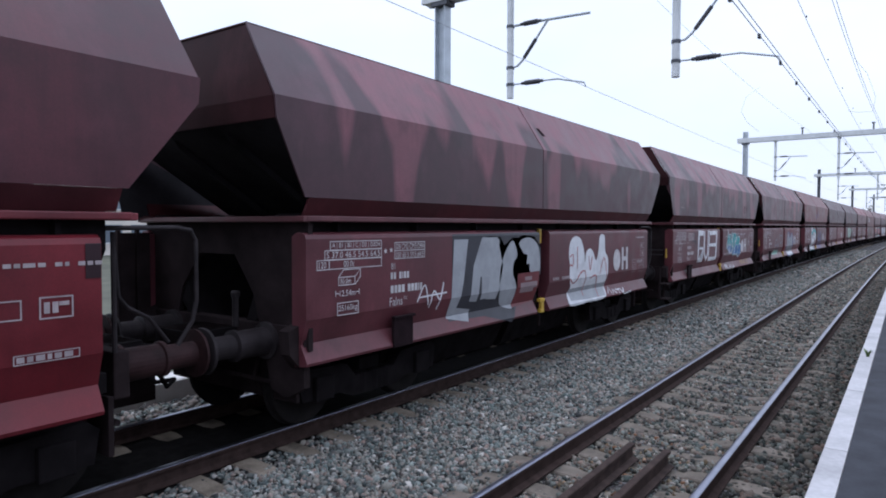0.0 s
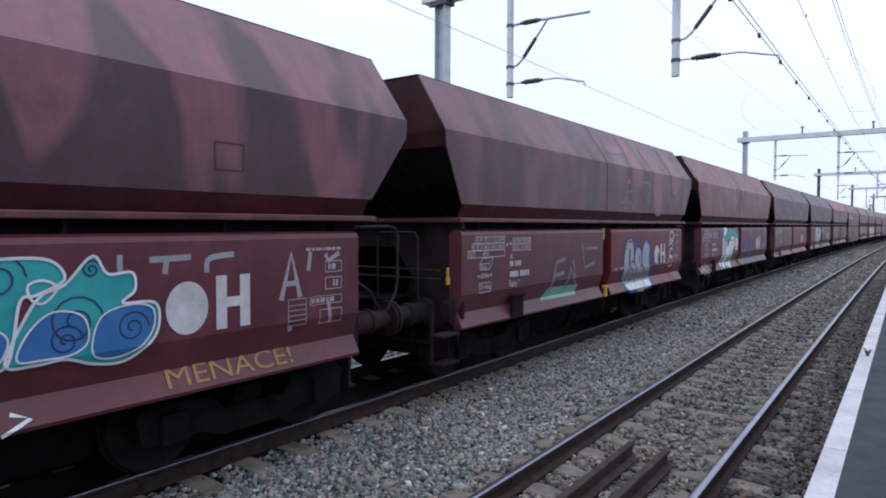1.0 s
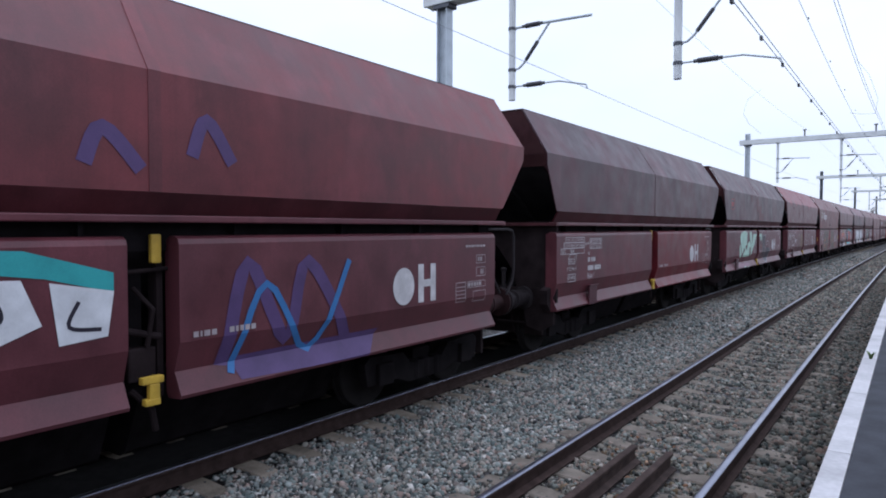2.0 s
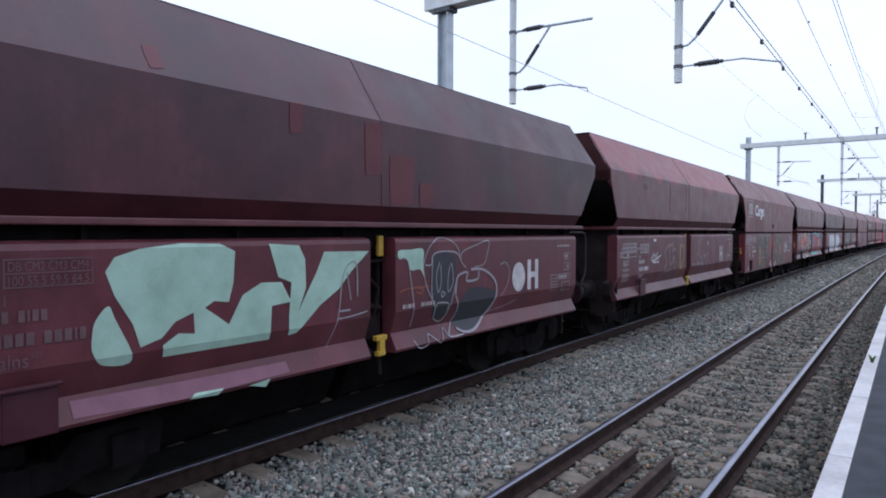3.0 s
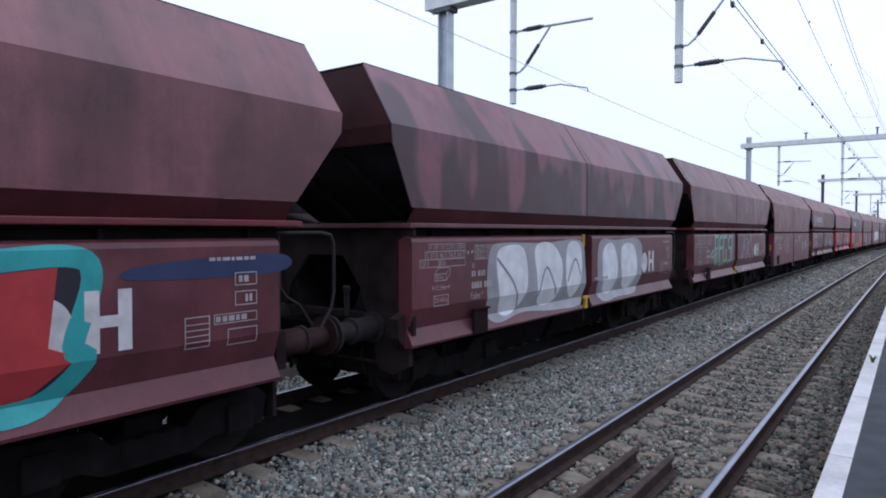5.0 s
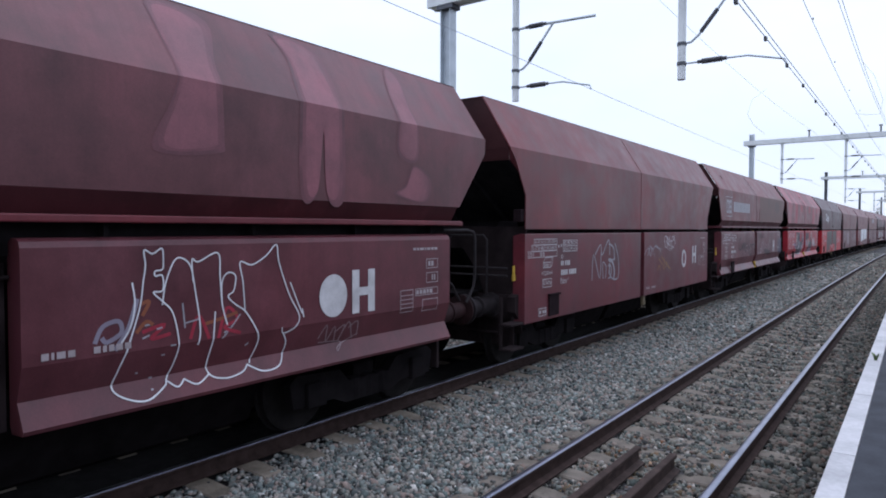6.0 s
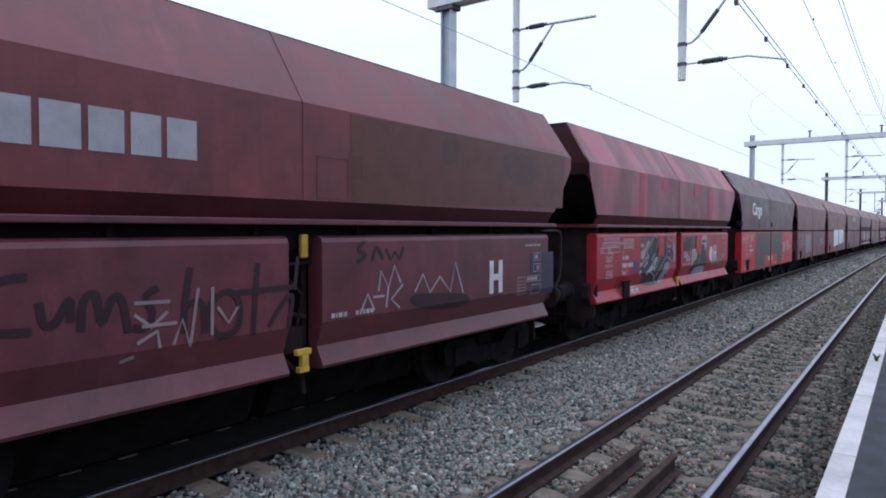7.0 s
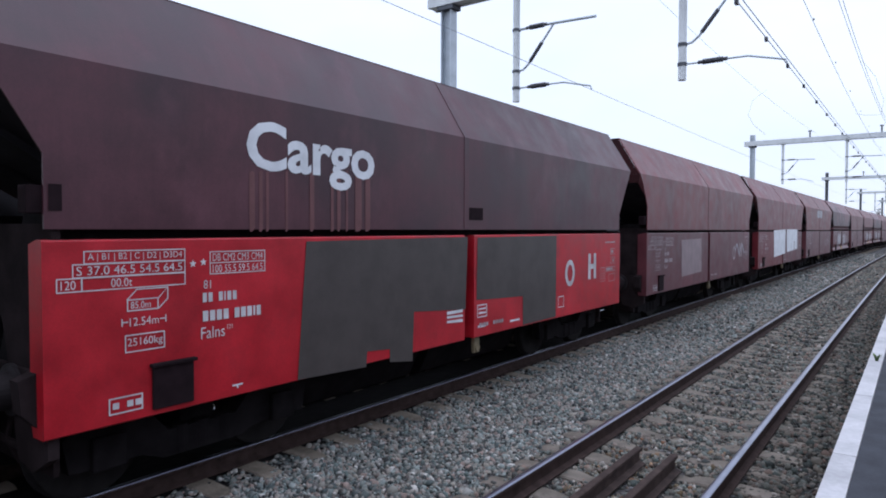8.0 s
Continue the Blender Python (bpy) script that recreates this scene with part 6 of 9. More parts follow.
paint(5, 'up', "paint_patch", SP["oldred"], 1, [('fill', [(-0.51, 3.5), (-0.22, 3.51), (-0.18, 3.44), (-0.19, 3.0), (-0.22, 2.94), (-0.51, 2.92), (-0.54, 3.0), (-0.55, 3.44)]), ('fill', [(-0.08, 3.17), (0.27, 3.18), (0.32, 3.11), (0.3, 2.68), (0.27, 2.62), (-0.08, 2.6), (-0.12, 2.68), (-0.13, 3.11)]), ('fill', [(-1.6, 3.55), (-1.47, 3.56), (-1.45, 3.52), (-1.46, 3.3), (-1.47, 3.27), (-1.6, 3.25), (-1.62, 3.3), (-1.62, 3.52)]), ('fill', [(-3.01, 3.81), (-2.91, 3.82), (-2.89, 3.79), (-2.9, 3.64), (-2.91, 3.62), (-3.01, 3.6), (-3.03, 3.64), (-3.03, 3.79)]), ('fill', [(0.47, 2.88), (0.69, 2.89), (0.73, 2.85), (0.72, 2.64), (0.69, 2.61), (0.47, 2.59), (0.44, 2.64), (0.43, 2.85)])], "exposed red paint patches")
paint(6, 0, "graffiti", SP["white"], 1, [('line', 0.028, [(-3.18, 1.8), (-3.22, 1.74), (-3.35, 1.64), (-3.22, 1.6), (-3.07, 1.62)]), ('loop', 0.028, [(-3.14, 1.72), (-3.06, 1.75), (-3.03, 1.68), (-3.09, 1.61), (-3.15, 1.65)]), ('line', 0.03, [(-2.98, 1.59), (-2.95, 1.72), (-2.9, 1.8), (-2.96, 1.65), (-2.65, 1.72), (-2.87, 1.65), (-2.82, 1.58)]), ('line', 0.022, [(-3.24, 1.57), (-2.8, 1.56)]), ('poly', [(-3.18, 2.12), (-3.01, 2.12), (-3.01, 2.06), (-3.18, 2.06)])], "white scrawled tag")
paint(6, 0, "graffiti", SP["thinbeige"], 1, [('curve', 0.06, [(-1.97, 1.99), (-2.2, 1.87), (-2.32, 1.78), (-2.25, 1.66), (-2.19, 1.54), (-2.21, 1.46), (-2.36, 1.42), (-2.3, 1.29)]), ('curve', 0.06, [(-1.97, 1.99), (-1.95, 1.77), (-1.91, 1.57), (-1.91, 1.45)]), ('curve', 0.06, [(-1.95, 1.93), (-1.77, 1.96), (-1.68, 1.98), (-1.66, 1.83), (-1.48, 1.85)]), ('curve', 0.06, [(-1.68, 1.94), (-1.68, 1.74), (-1.68, 1.58), (-1.57, 1.65), (-1.51, 1.54), (-1.53, 1.33)]), ('line', 0.05, [(-1.91, 1.45), (-1.59, 1.53)]), ('line', 0.05, [(-2.29, 1.3), (-1.91, 1.33), (-1.83, 1.37)])], "faint beige sprayed letters")
paint(6, 0, "graffiti", SP["streak"], 0, [('poly', [(-2.32, 1.41), (-1.53, 1.4), (-1.55, 0.92), (-2.34, 0.94)]), ('fill', [(-2.17, 1.78), (-2.01, 1.84), (-1.95, 1.57), (-2.09, 1.52)])])
paint(6, 0, "graffiti", SP["thinochre"], 1.5, [('poly', [(-1.07, 2.02), (-0.97, 1.92), (-0.99, 1.5), (-0.89, 1.3), (-1.09, 1.32)]), ('curve', 0.045, [(-0.99, 1.92), (-0.82, 1.93), (-0.71, 1.81), (-0.74, 1.55), (-0.87, 1.46), (-0.74, 1.28)])])
paint(6, 1, "graffiti", SP["ash"], 1, [('curve', 0.022, [(0.7, 1.26), (0.6, 1.64), (0.73, 1.65), (0.83, 1.53), (0.87, 1.32)]), ('curve', 0.022, [(0.73, 1.6), (0.76, 1.96), (0.83, 2.04), (0.87, 1.75), (1.04, 1.57), (0.9, 1.54)]), ('line', 0.022, [(0.87, 1.39), (1.22, 1.36)]), ('curve', 0.022, [(1.04, 1.6), (1.19, 1.33), (1.26, 1.29)]), ('curve', 0.016, [(1.33, 1.86), (1.26, 1.63), (1.44, 1.58), (1.71, 1.66), (1.95, 1.85)]), ('curve', 0.018, [(1.26, 1.32), (1.4, 1.67), (1.56, 1.3)]), ('curve', 0.02, [(1.64, 1.37), (1.75, 1.67), (1.87, 1.59), (1.91, 1.46), (1.84, 1.05)]), ('ellipse', 1.78, 1.95, 0.09, 0.07)], "thin white tag")
paint(8, 0, "graffiti", SP["red"], 1, [('fill', [(-3.54, 1.56), (-3.52, 1.81), (-3.4, 1.97), (-3.27, 2.04), (-3.08, 1.95), (-2.95, 1.81), (-3.08, 1.72), (-3.11, 1.49), (-3.31, 1.49)]), ('fill', [(-2.16, 1.79), (-2.11, 2.01), (-1.92, 2.11), (-1.88, 1.92), (-1.91, 1.75), (-1.66, 1.6), (-1.81, 1.48), (-2.03, 1.56)]), ('fill', [(-4.42, 1.81), (-4.27, 1.81), (-4.22, 1.65), (-4.26, 1.48), (-4.43, 1.47)])], "red, olive and grey graffiti with white lines")
paint(8, 0, "graffiti", SP["mustard"], 2, [('fill', [(-3.27, 2.02), (-3.17, 2.12), (-2.97, 2.16), (-2.79, 2.04), (-2.68, 1.84), (-2.83, 1.7), (-2.95, 1.81), (-3.08, 1.95)]), ('fill', [(-1.7, 1.61), (-1.4, 1.6), (-1.4, 1.34), (-1.59, 1.27), (-1.55, 1.49)])])
paint(8, 0, "graffiti", SP["slate"], 2, [('poly', [(-2.95, 2.17), (-2.74, 2.14), (-2.61, 2.03), (-2.61, 1.74), (-2.68, 1.84), (-2.79, 2.05)]), ('poly', [(-1.92, 2.13), (-1.52, 2.15), (-1.18, 2.11), (-1.27, 1.57), (-1.51, 1.62), (-1.63, 1.78), (-1.75, 1.88), (-1.88, 1.91)])])
paint(8, 0, "graffiti", SP["orange"], 1, [('fill', [(-4.03, 1.85), (-3.93, 1.92), (-3.64, 1.9), (-3.57, 1.81), (-3.6, 1.68), (-3.85, 1.69), (-4.01, 1.75)]), ('fill', [(-3.98, 2.17), (-3.84, 2.22), (-3.72, 2.14), (-3.84, 2.1)])])
paint(8, 0, "graffiti", SP["white"], 3, [('curve', 0.03, [(-3.26, 2.03), (-3.13, 2.15), (-2.87, 2.19), (-2.62, 2.07), (-2.61, 1.74), (-2.8, 1.7)]), ('curve', 0.03, [(-3.09, 1.73), (-3.13, 1.48), (-2.99, 1.39)]), ('line', 0.03, [(-3.52, 1.83), (-3.56, 1.29), (-3.56, 0.94), (-2.61, 0.83)]), ('curve', 0.03, [(-2.57, 1.74), (-2.54, 2.01), (-2.42, 1.83), (-2.35, 2.08)]), ('curve', 0.04, [(-2.2, 1.76), (-2.36, 1.75), (-2.23, 2.11)]), ('curve', 0.03, [(-2.1, 1.57), (-1.86, 1.43), (-1.64, 1.61)]), ('curve', 0.05, [(-2.66, 1.56), (-2.45, 1.52), (-2.3, 1.19), (-2.07, 0.94), (-1.75, 0.94), (-1.52, 1.31)]), ('curve', 0.04, [(-2.45, 1.47), (-2.43, 0.9)]), ('curve', 0.03, [(-3.41, 1.51), (-3.43, 1.36), (-3.29, 1.27), (-3.14, 1.36)]), ('curve', 0.03, [(-3.04, 1.35), (-2.91, 1.47), (-2.77, 1.41), (-2.89, 1.28)]), ('line', 0.04, [(-3.02, 1.06), (-2.91, 1.16), (-2.86, 1.08)]), ('curve', 0.03, [(-1.89, 1.91), (-1.88, 1.77), (-1.64, 1.72), (-1.64, 1.89), (-1.82, 1.91)]), ('line', 0.03, [(-1.15, 2.16), (-0.3, 2.11), (-0.37, 1.77), (-1.2, 1.78), (-1.15, 2.16)]), ('line', 0.03, [(-1.2, 1.63), (-0.42, 1.54), (-0.47, 1.41), (-1.22, 1.33)]), ('line', 0.035, [(-0.85, 1.23), (-0.94, 0.93), (-1.29, 0.95), (-1.12, 1.26)]), ('text', 'THE FRONT', -1.1, 1.87, 0.11, 0.73), ('text', 'THE BACK', -1.13, 1.6, 0.1, 0.76), ('text', 'THE MIDDLE', -1.13, 1.75, 0.07, 0.76)])
paint(10, 0, "graffiti", SP["green"], 1, [('line', 0.13, [(-3.2, 1.32), (-3.15, 1.75), (-3.17, 2.1)]), ('line', 0.11, [(-3.24, 2.13), (-2.79, 2.13), (-2.85, 1.78), (-3.15, 1.74)]), ('line', 0.11, [(-2.98, 1.69), (-2.92, 1.29), (-3.21, 1.31)]), ('line', 0.14, [(-2.57, 2.09), (-2.66, 1.66), (-2.63, 1.27), (-2.28, 1.28)]), ('line', 0.1, [(-2.6, 2.09), (-2.23, 2.13)]), ('line', 0.1, [(-2.65, 1.76), (-2.26, 1.79)]), ('line', 0.13, [(-2.1, 2.13), (-2.14, 1.67), (-2.11, 1.25), (-1.74, 1.41), (-1.79, 1.73)]), ('line', 0.1, [(-2.13, 2.11), (-1.7, 2.12)]), ('line', 0.12, [(-1.41, 2.09), (-1.44, 1.76), (-1.1, 1.76), (-1.14, 1.34), (-1.58, 1.3)]), ('line', 0.09, [(-1.38, 2.09), (-1.01, 2.14)]), ('line', 0.12, [(-0.85, 2.14), (-0.96, 1.76), (-0.94, 1.32)]), ('curve', 0.07, [(-3.66, 1.62), (-3.5, 1.65), (-3.31, 1.74)]), ('curve', 0.07, [(-3.55, 1.51), (-3.36, 1.53), (-3.26, 1.6)]), ('curve', 0.07, [(-3.54, 1.69), (-3.38, 1.72)])], "pale green graffiti letters")
paint(10, 1, "graffiti", SP["white"], 1, [('curve', 0.013, [(0.85, 1.87), (0.87, 2.0), (0.86, 2.12), (0.93, 2.09), (1.01, 2.13), (1.02, 2.02), (1.01, 1.96), (0.95, 1.95), (0.95, 1.91), (1.01, 1.91), (1.01, 1.79), (0.93, 1.78), (1.01, 1.7), (1.1, 1.59), (1.15, 1.33), (1.12, 1.15), (1.06, 1.02)]), ('curve', 0.013, [(1.01, 1.67), (1.04, 1.85), (1.12, 2.03), (1.2, 2.04), (1.27, 1.96), (1.31, 1.74), (1.34, 1.55), (1.35, 1.4), (1.33, 1.3)]), ('curve', 0.013, [(1.29, 1.84), (1.28, 2.03), (1.34, 2.01), (1.53, 2.08), (1.55, 1.87), (1.57, 1.62), (1.62, 1.44)]), ('curve', 0.013, [(1.57, 1.62), (1.57, 1.82), (1.63, 1.9), (1.71, 1.87), (1.69, 1.74), (1.63, 1.69), (1.71, 1.61), (1.81, 1.54), (1.92, 1.38), (1.97, 1.24), (1.9, 1.04)]), ('curve', 0.013, [(1.81, 1.54), (1.79, 1.81), (1.76, 1.99), (1.89, 1.96), (2.05, 2.04), (2.17, 2.14), (2.2, 1.97), (2.32, 1.66), (2.45, 1.43), (2.39, 1.32), (2.26, 1.28), (2.23, 1.34)]), ('curve', 0.013, [(0.85, 1.87), (0.82, 1.67), (0.73, 1.39), (0.66, 1.18), (0.63, 1.04), (0.74, 0.95), (0.89, 0.92), (1.05, 1.0), (1.07, 1.05)]), ('curve', 0.013, [(1.08, 1.03), (1.16, 0.97), (1.23, 1.02)]), ('curve', 0.013, [(1.23, 1.02), (1.34, 0.96), (1.47, 1.02)]), ('curve', 0.013, [(1.5, 1.57), (1.48, 1.33), (1.46, 1.04), (1.61, 0.96), (1.8, 0.98), (1.88, 1.04)]), ('curve', 0.013, [(1.88, 1.03), (2.04, 0.95), (2.24, 0.98), (2.32, 1.16), (2.26, 1.28)]), ('curve', 0.013, [(0.76, 1.87), (0.78, 1.7), (0.74, 1.52), (0.64, 1.37)]), ('curve', 0.013, [(2.34, 1.77), (2.43, 1.57), (2.49, 1.45)]), ('curve', 0.013, [(2.49, 1.5), (2.51, 1.41)])], "thin white outline graffiti")
paint(10, 1, "graffiti", SP["ash"], 0.4, [('line', 0.014, [(0.84, 1.42), (0.9, 1.44)]), ('line', 0.014, [(0.96, 1.48), (1.01, 1.49)]), ('line', 0.014, [(0.86, 1.52), (0.92, 1.53)]), ('line', 0.014, [(1.08, 1.33), (1.13, 1.33)]), ('line', 0.014, [(1.19, 1.67), (1.21, 1.46)]), ('line', 0.014, [(1.21, 1.5), (1.34, 1.52)]), ('line', 0.014, [(1.01, 1.26), (1.04, 1.26)]), ('line', 0.014, [(1.57, 1.32), (1.69, 1.44), (1.76, 1.52)]), ('line', 0.014, [(1.59, 1.37), (1.64, 1.41)]), ('line', 0.014, [(1.83, 1.22), (1.87, 1.24)]), ('line', 0.014, [(0.81, 1.14), (0.83, 1.14)]), ('line', 0.014, [(0.93, 1.08), (0.96, 1.08)]), ('line', 0.014, [(0.93, 0.99), (0.95, 0.99)])])
paint(10, 1, "graffiti", SP["lilac"], 0.6, [('curve', 0.035, [(0.47, 1.43), (0.53, 1.55), (0.65, 1.58), (0.67, 1.49), (0.56, 1.43), (0.52, 1.47)]), ('curve', 0.04, [(0.8, 1.74), (0.73, 1.52), (0.62, 1.36)])])
paint(10, 1, "graffiti", SP["rust"], 0.1, [('curve', 0.03, [(0.82, 1.69), (0.9, 1.71), (0.84, 1.6)]), ('curve', 0.03, [(1.39, 1.47), (1.56, 1.5), (1.73, 1.54)]), ('curve', 0.03, [(0.79, 1.47), (0.87, 1.55), (0.93, 1.52)])])
paint(10, 1, "graffiti", SP["touch"], 0, [('curve', 0.03, [(0.84, 1.47), (1.03, 1.51), (0.91, 1.41), (1.08, 1.43)]), ('curve', 0.03, [(1.26, 1.36), (1.34, 1.55), (1.44, 1.34)]), ('curve', 0.03, [(1.53, 1.33), (1.62, 1.59), (1.73, 1.48), (1.59, 1.42), (1.76, 1.35)])])
paint(10, 1, "graffiti", SP["faded"], 2, [('curve', 0.014, [(2.75, 1.15), (2.84, 1.29), (2.87, 1.11), (2.96, 1.26), (2.99, 1.09)]), ('curve', 0.014, [(2.97, 1.19), (3.11, 1.26), (3.05, 1.09), (3.16, 1.29), (3.26, 1.09)]), ('curve', 0.014, [(3.17, 1.22), (3.3, 1.28), (3.33, 1.11)]), ('curve', 0.012, [(2.76, 1.11), (3.09, 1.08), (3.02, 0.99), (3.05, 1.04), (3.35, 1.14)])])
paint(11, 0, "graffiti", SP["ash"], 1, [('curve', 0.03, [(-2.92, 1.32), (-2.85, 1.81), (-2.55, 1.34), (-2.5, 1.86)]), ('curve', 0.03, [(-2.77, 1.81), (-2.52, 1.99), (-2.44, 1.79), (-2.12, 2.08), (-2.06, 1.78)]), ('curve', 0.03, [(-2.38, 1.32), (-2.41, 1.64), (-2.24, 1.55), (-2.27, 1.33)]), ('curve', 0.03, [(-1.79, 2.01), (-1.59, 1.67), (-1.62, 1.3), (-2.0, 1.34), (-2.06, 1.62), (-1.78, 1.7)])], "large faint white tag")
paint(11, 0, "graffiti", SP["ash"], 2, [('curve', 0.035, [(-2.12, 2.0), (-1.98, 1.97), (-1.84, 1.88), (-1.83, 1.66)]), ('curve', 0.06, [(-2.13, 1.68), (-2.01, 1.68), (-1.89, 1.6), (-1.82, 1.46), (-1.84, 1.31)]), ('curve', 0.035, [(-2.13, 1.56), (-2.03, 1.58), (-1.97, 1.46), (-2.04, 1.34), (-2.13, 1.32)]), ('curve', 0.03, [(-2.1, 1.4), (-2.09, 1.49), (-2.03, 1.57)])])
paint(11, 1, "graffiti", SP["ash"], 1, [('curve', 0.018, [(-0.01, 1.71), (0.12, 1.83), (0.29, 1.84), (0.18, 1.69), (0.35, 1.91), (0.46, 1.79), (0.31, 1.71), (0.27, 1.8), (0.37, 1.87)]), ('curve', 0.016, [(0.29, 1.8), (0.41, 1.67), (0.51, 1.81), (0.56, 1.86)]), ('curve', 0.016, [(0.44, 1.88), (0.56, 1.8), (0.67, 1.65)]), ('curve', 0.016, [(0.48, 1.77), (0.41, 1.87), (0.54, 1.84)]), ('curve', 0.018, [(0.54, 1.8), (0.72, 1.9), (0.88, 1.88), (1.11, 1.75)]), ('line', 0.018, [(0.69, 1.89), (1.17, 1.81)])], "thin white tags")
paint(11, 1, "graffiti", SP["white"], 1.5, [('loop', 0.014, [(1.38, 2.03), (1.49, 2.13), (1.61, 2.07), (1.61, 1.89), (1.47, 1.86)]), ('loop', 0.012, [(1.54, 2.0), (1.63, 2.09), (1.7, 2.02), (1.65, 1.91)]), ('curve', 0.013, [(1.65, 2.11), (1.68, 1.9), (1.8, 2.02), (1.82, 2.11)]), ('curve', 0.013, [(1.82, 2.11), (1.74, 1.97), (1.8, 1.88), (1.92, 1.93)]), ('loop', 0.013, [(1.92, 1.95), (2.0, 2.1), (2.15, 2.08), (2.23, 1.96), (2.12, 1.84), (1.97, 1.86)]), ('curve', 0.012, [(1.61, 1.8), (1.7, 1.85), (1.8, 1.78), (1.9, 1.83), (2.01, 1.77)]), ('curve', 0.012, [(1.86, 1.99), (2.08, 2.02), (2.14, 2.15)])])
paint(11, 1, "graffiti", SP["ochre"], 1.2, [('curve', 0.022, [(0.93, 1.31), (0.98, 1.41), (1.07, 1.41), (1.11, 1.31)]), ('line', 0.022, [(0.98, 1.6), (1.25, 1.44)]), ('line', 0.02, [(1.17, 1.64), (1.8, 1.33)]), ('curve', 0.02, [(1.31, 1.32), (1.38, 1.47), (1.4, 1.6)]), ('line', 0.02, [(1.73, 1.37), (1.93, 1.3)]), ('curve', 0.016, [(1.38, 1.33), (1.47, 1.36), (1.57, 1.49), (1.69, 1.42)])])
paint(13, 0, "graffiti", SP["repaint"], 7, [('poly', [(-1.91, 2.11), (-1.49, 2.11), (-1.49, 1.67), (-1.91, 1.67)])])
paint(13, 0, "graffiti", SP["purple"], 2, [('curve', 0.055, [(-3.54, 1.63), (-3.59, 1.67), (-3.6, 1.6), (-3.53, 1.53), (-3.52, 1.43), (-3.58, 1.38), (-3.61, 1.43)]), ('curve', 0.05, [(-3.48, 1.38), (-3.45, 1.54), (-3.41, 1.58), (-3.41, 1.37)]), ('line', 0.045, [(-3.47, 1.46), (-3.39, 1.48)]), ('curve', 0.05, [(-3.36, 1.36), (-3.36, 1.59), (-3.28, 1.59), (-3.27, 1.49), (-3.35, 1.47), (-3.25, 1.35)]), ('curve', 0.045, [(-3.22, 1.54), (-3.27, 1.52), (-3.23, 1.41), (-3.3, 1.34)])], "violet scrawled tag")
paint(13, 1, "graffiti", SP["repaint"], 7, [('poly', [(1.32, 2.15), (1.88, 2.16), (1.72, 1.64), (1.3, 1.68)])])
paint(13, 1, "graffiti", SP["ash"], 3, [('text', 'ANTINS', 2.93, 1.25, 0.18, 1.08)])
paint(13, 'up', "paint_patch", SP["touch"], 1, [('fill', [(1.21, 3.51), (1.62, 3.52), (1.69, 3.48), (1.67, 3.23), (1.62, 3.2), (1.21, 3.18), (1.15, 3.23), (1.14, 3.48)]), ('fill', [(4.14, 3.5), (4.48, 3.51), (4.53, 3.47), (4.51, 3.25), (4.48, 3.22), (4.14, 3.2), (4.1, 3.25), (4.09, 3.47)]), ('fill', [(2.65, 3.5), (2.99, 3.51), (3.04, 3.41), (3.02, 2.7), (2.99, 2.61), (2.65, 2.59), (2.61, 2.7), (2.6, 3.41)]), ('fill', [(-1.48, 3.5), (-1.21, 3.51), (-1.17, 3.47), (-1.18, 3.23), (-1.21, 3.2), (-1.48, 3.18), (-1.51, 3.23), (-1.52, 3.47)])], "bright red paint patches where rust was touched up")
paint(13, 'up', "paint_patch", SP["touch"], 1, [('fill', [(-3.1, 3.52), (-2.86, 3.53), (-2.82, 3.43), (-2.83, 2.7), (-2.86, 2.61), (-3.1, 2.59), (-3.13, 2.7), (-3.14, 3.43)]), ('fill', [(-1.64, 3.48), (-1.42, 3.49), (-1.38, 3.46), (-1.39, 3.27), (-1.42, 3.25), (-1.64, 3.23), (-1.67, 3.27), (-1.68, 3.46)])])
paint(14, 0, "paint_patch", SP["murk"], 1, [('poly', [(-3.07, 2.17), (-0.19, 2.19), (-0.24, 1.21), (-1.35, 1.29), (-1.38, 0.69), (-1.8, 0.75), (-1.8, 0.9), (-2.18, 0.93), (-2.2, 0.76), (-3.19, 0.8)])], "dull grey overpainted panel")
paint(14, 1, "paint_patch", SP["murk"], 1, [('poly', [(0.05, 2.18), (2.49, 2.19), (2.48, 0.82), (1.34, 0.81), (1.34, 1.26), (0.03, 1.31)])], "dull grey overpainted panel")
paint(14, "up", "lettering", SP["white"], 1, [("text", "Cargo", -3.78, 2.70, 0.60, 1.72, 0.028)], "white lettering on the upper side")
paint(14, 'up', "opening", M_BLACKPLATE, 1, [('poly', [(-0.27, 2.59), (0.19, 2.59), (0.19, 2.42), (-0.27, 2.42)]), ('poly', [(-5.45, 2.61), (-5.36, 2.61), (-5.36, 2.42), (-5.45, 2.42)])], "dark square opening")
paint(14, 0, "small_lettering", SP["white"], 2, [('poly', [(-0.67, 1.22), (-0.31, 1.22), (-0.31, 1.18), (-0.67, 1.18)]), ('poly', [(-0.67, 1.16), (-0.31, 1.15), (-0.31, 1.12), (-0.67, 1.13)]), ('poly', [(-0.67, 1.1), (-0.31, 1.09), (-0.31, 1.05), (-0.67, 1.07)]), ('line', 0.015, [(-3.95, 0.89), (-3.84, 0.89)]), ('line', 0.015, [(-3.9, 0.89), (-3.89, 0.86)])])
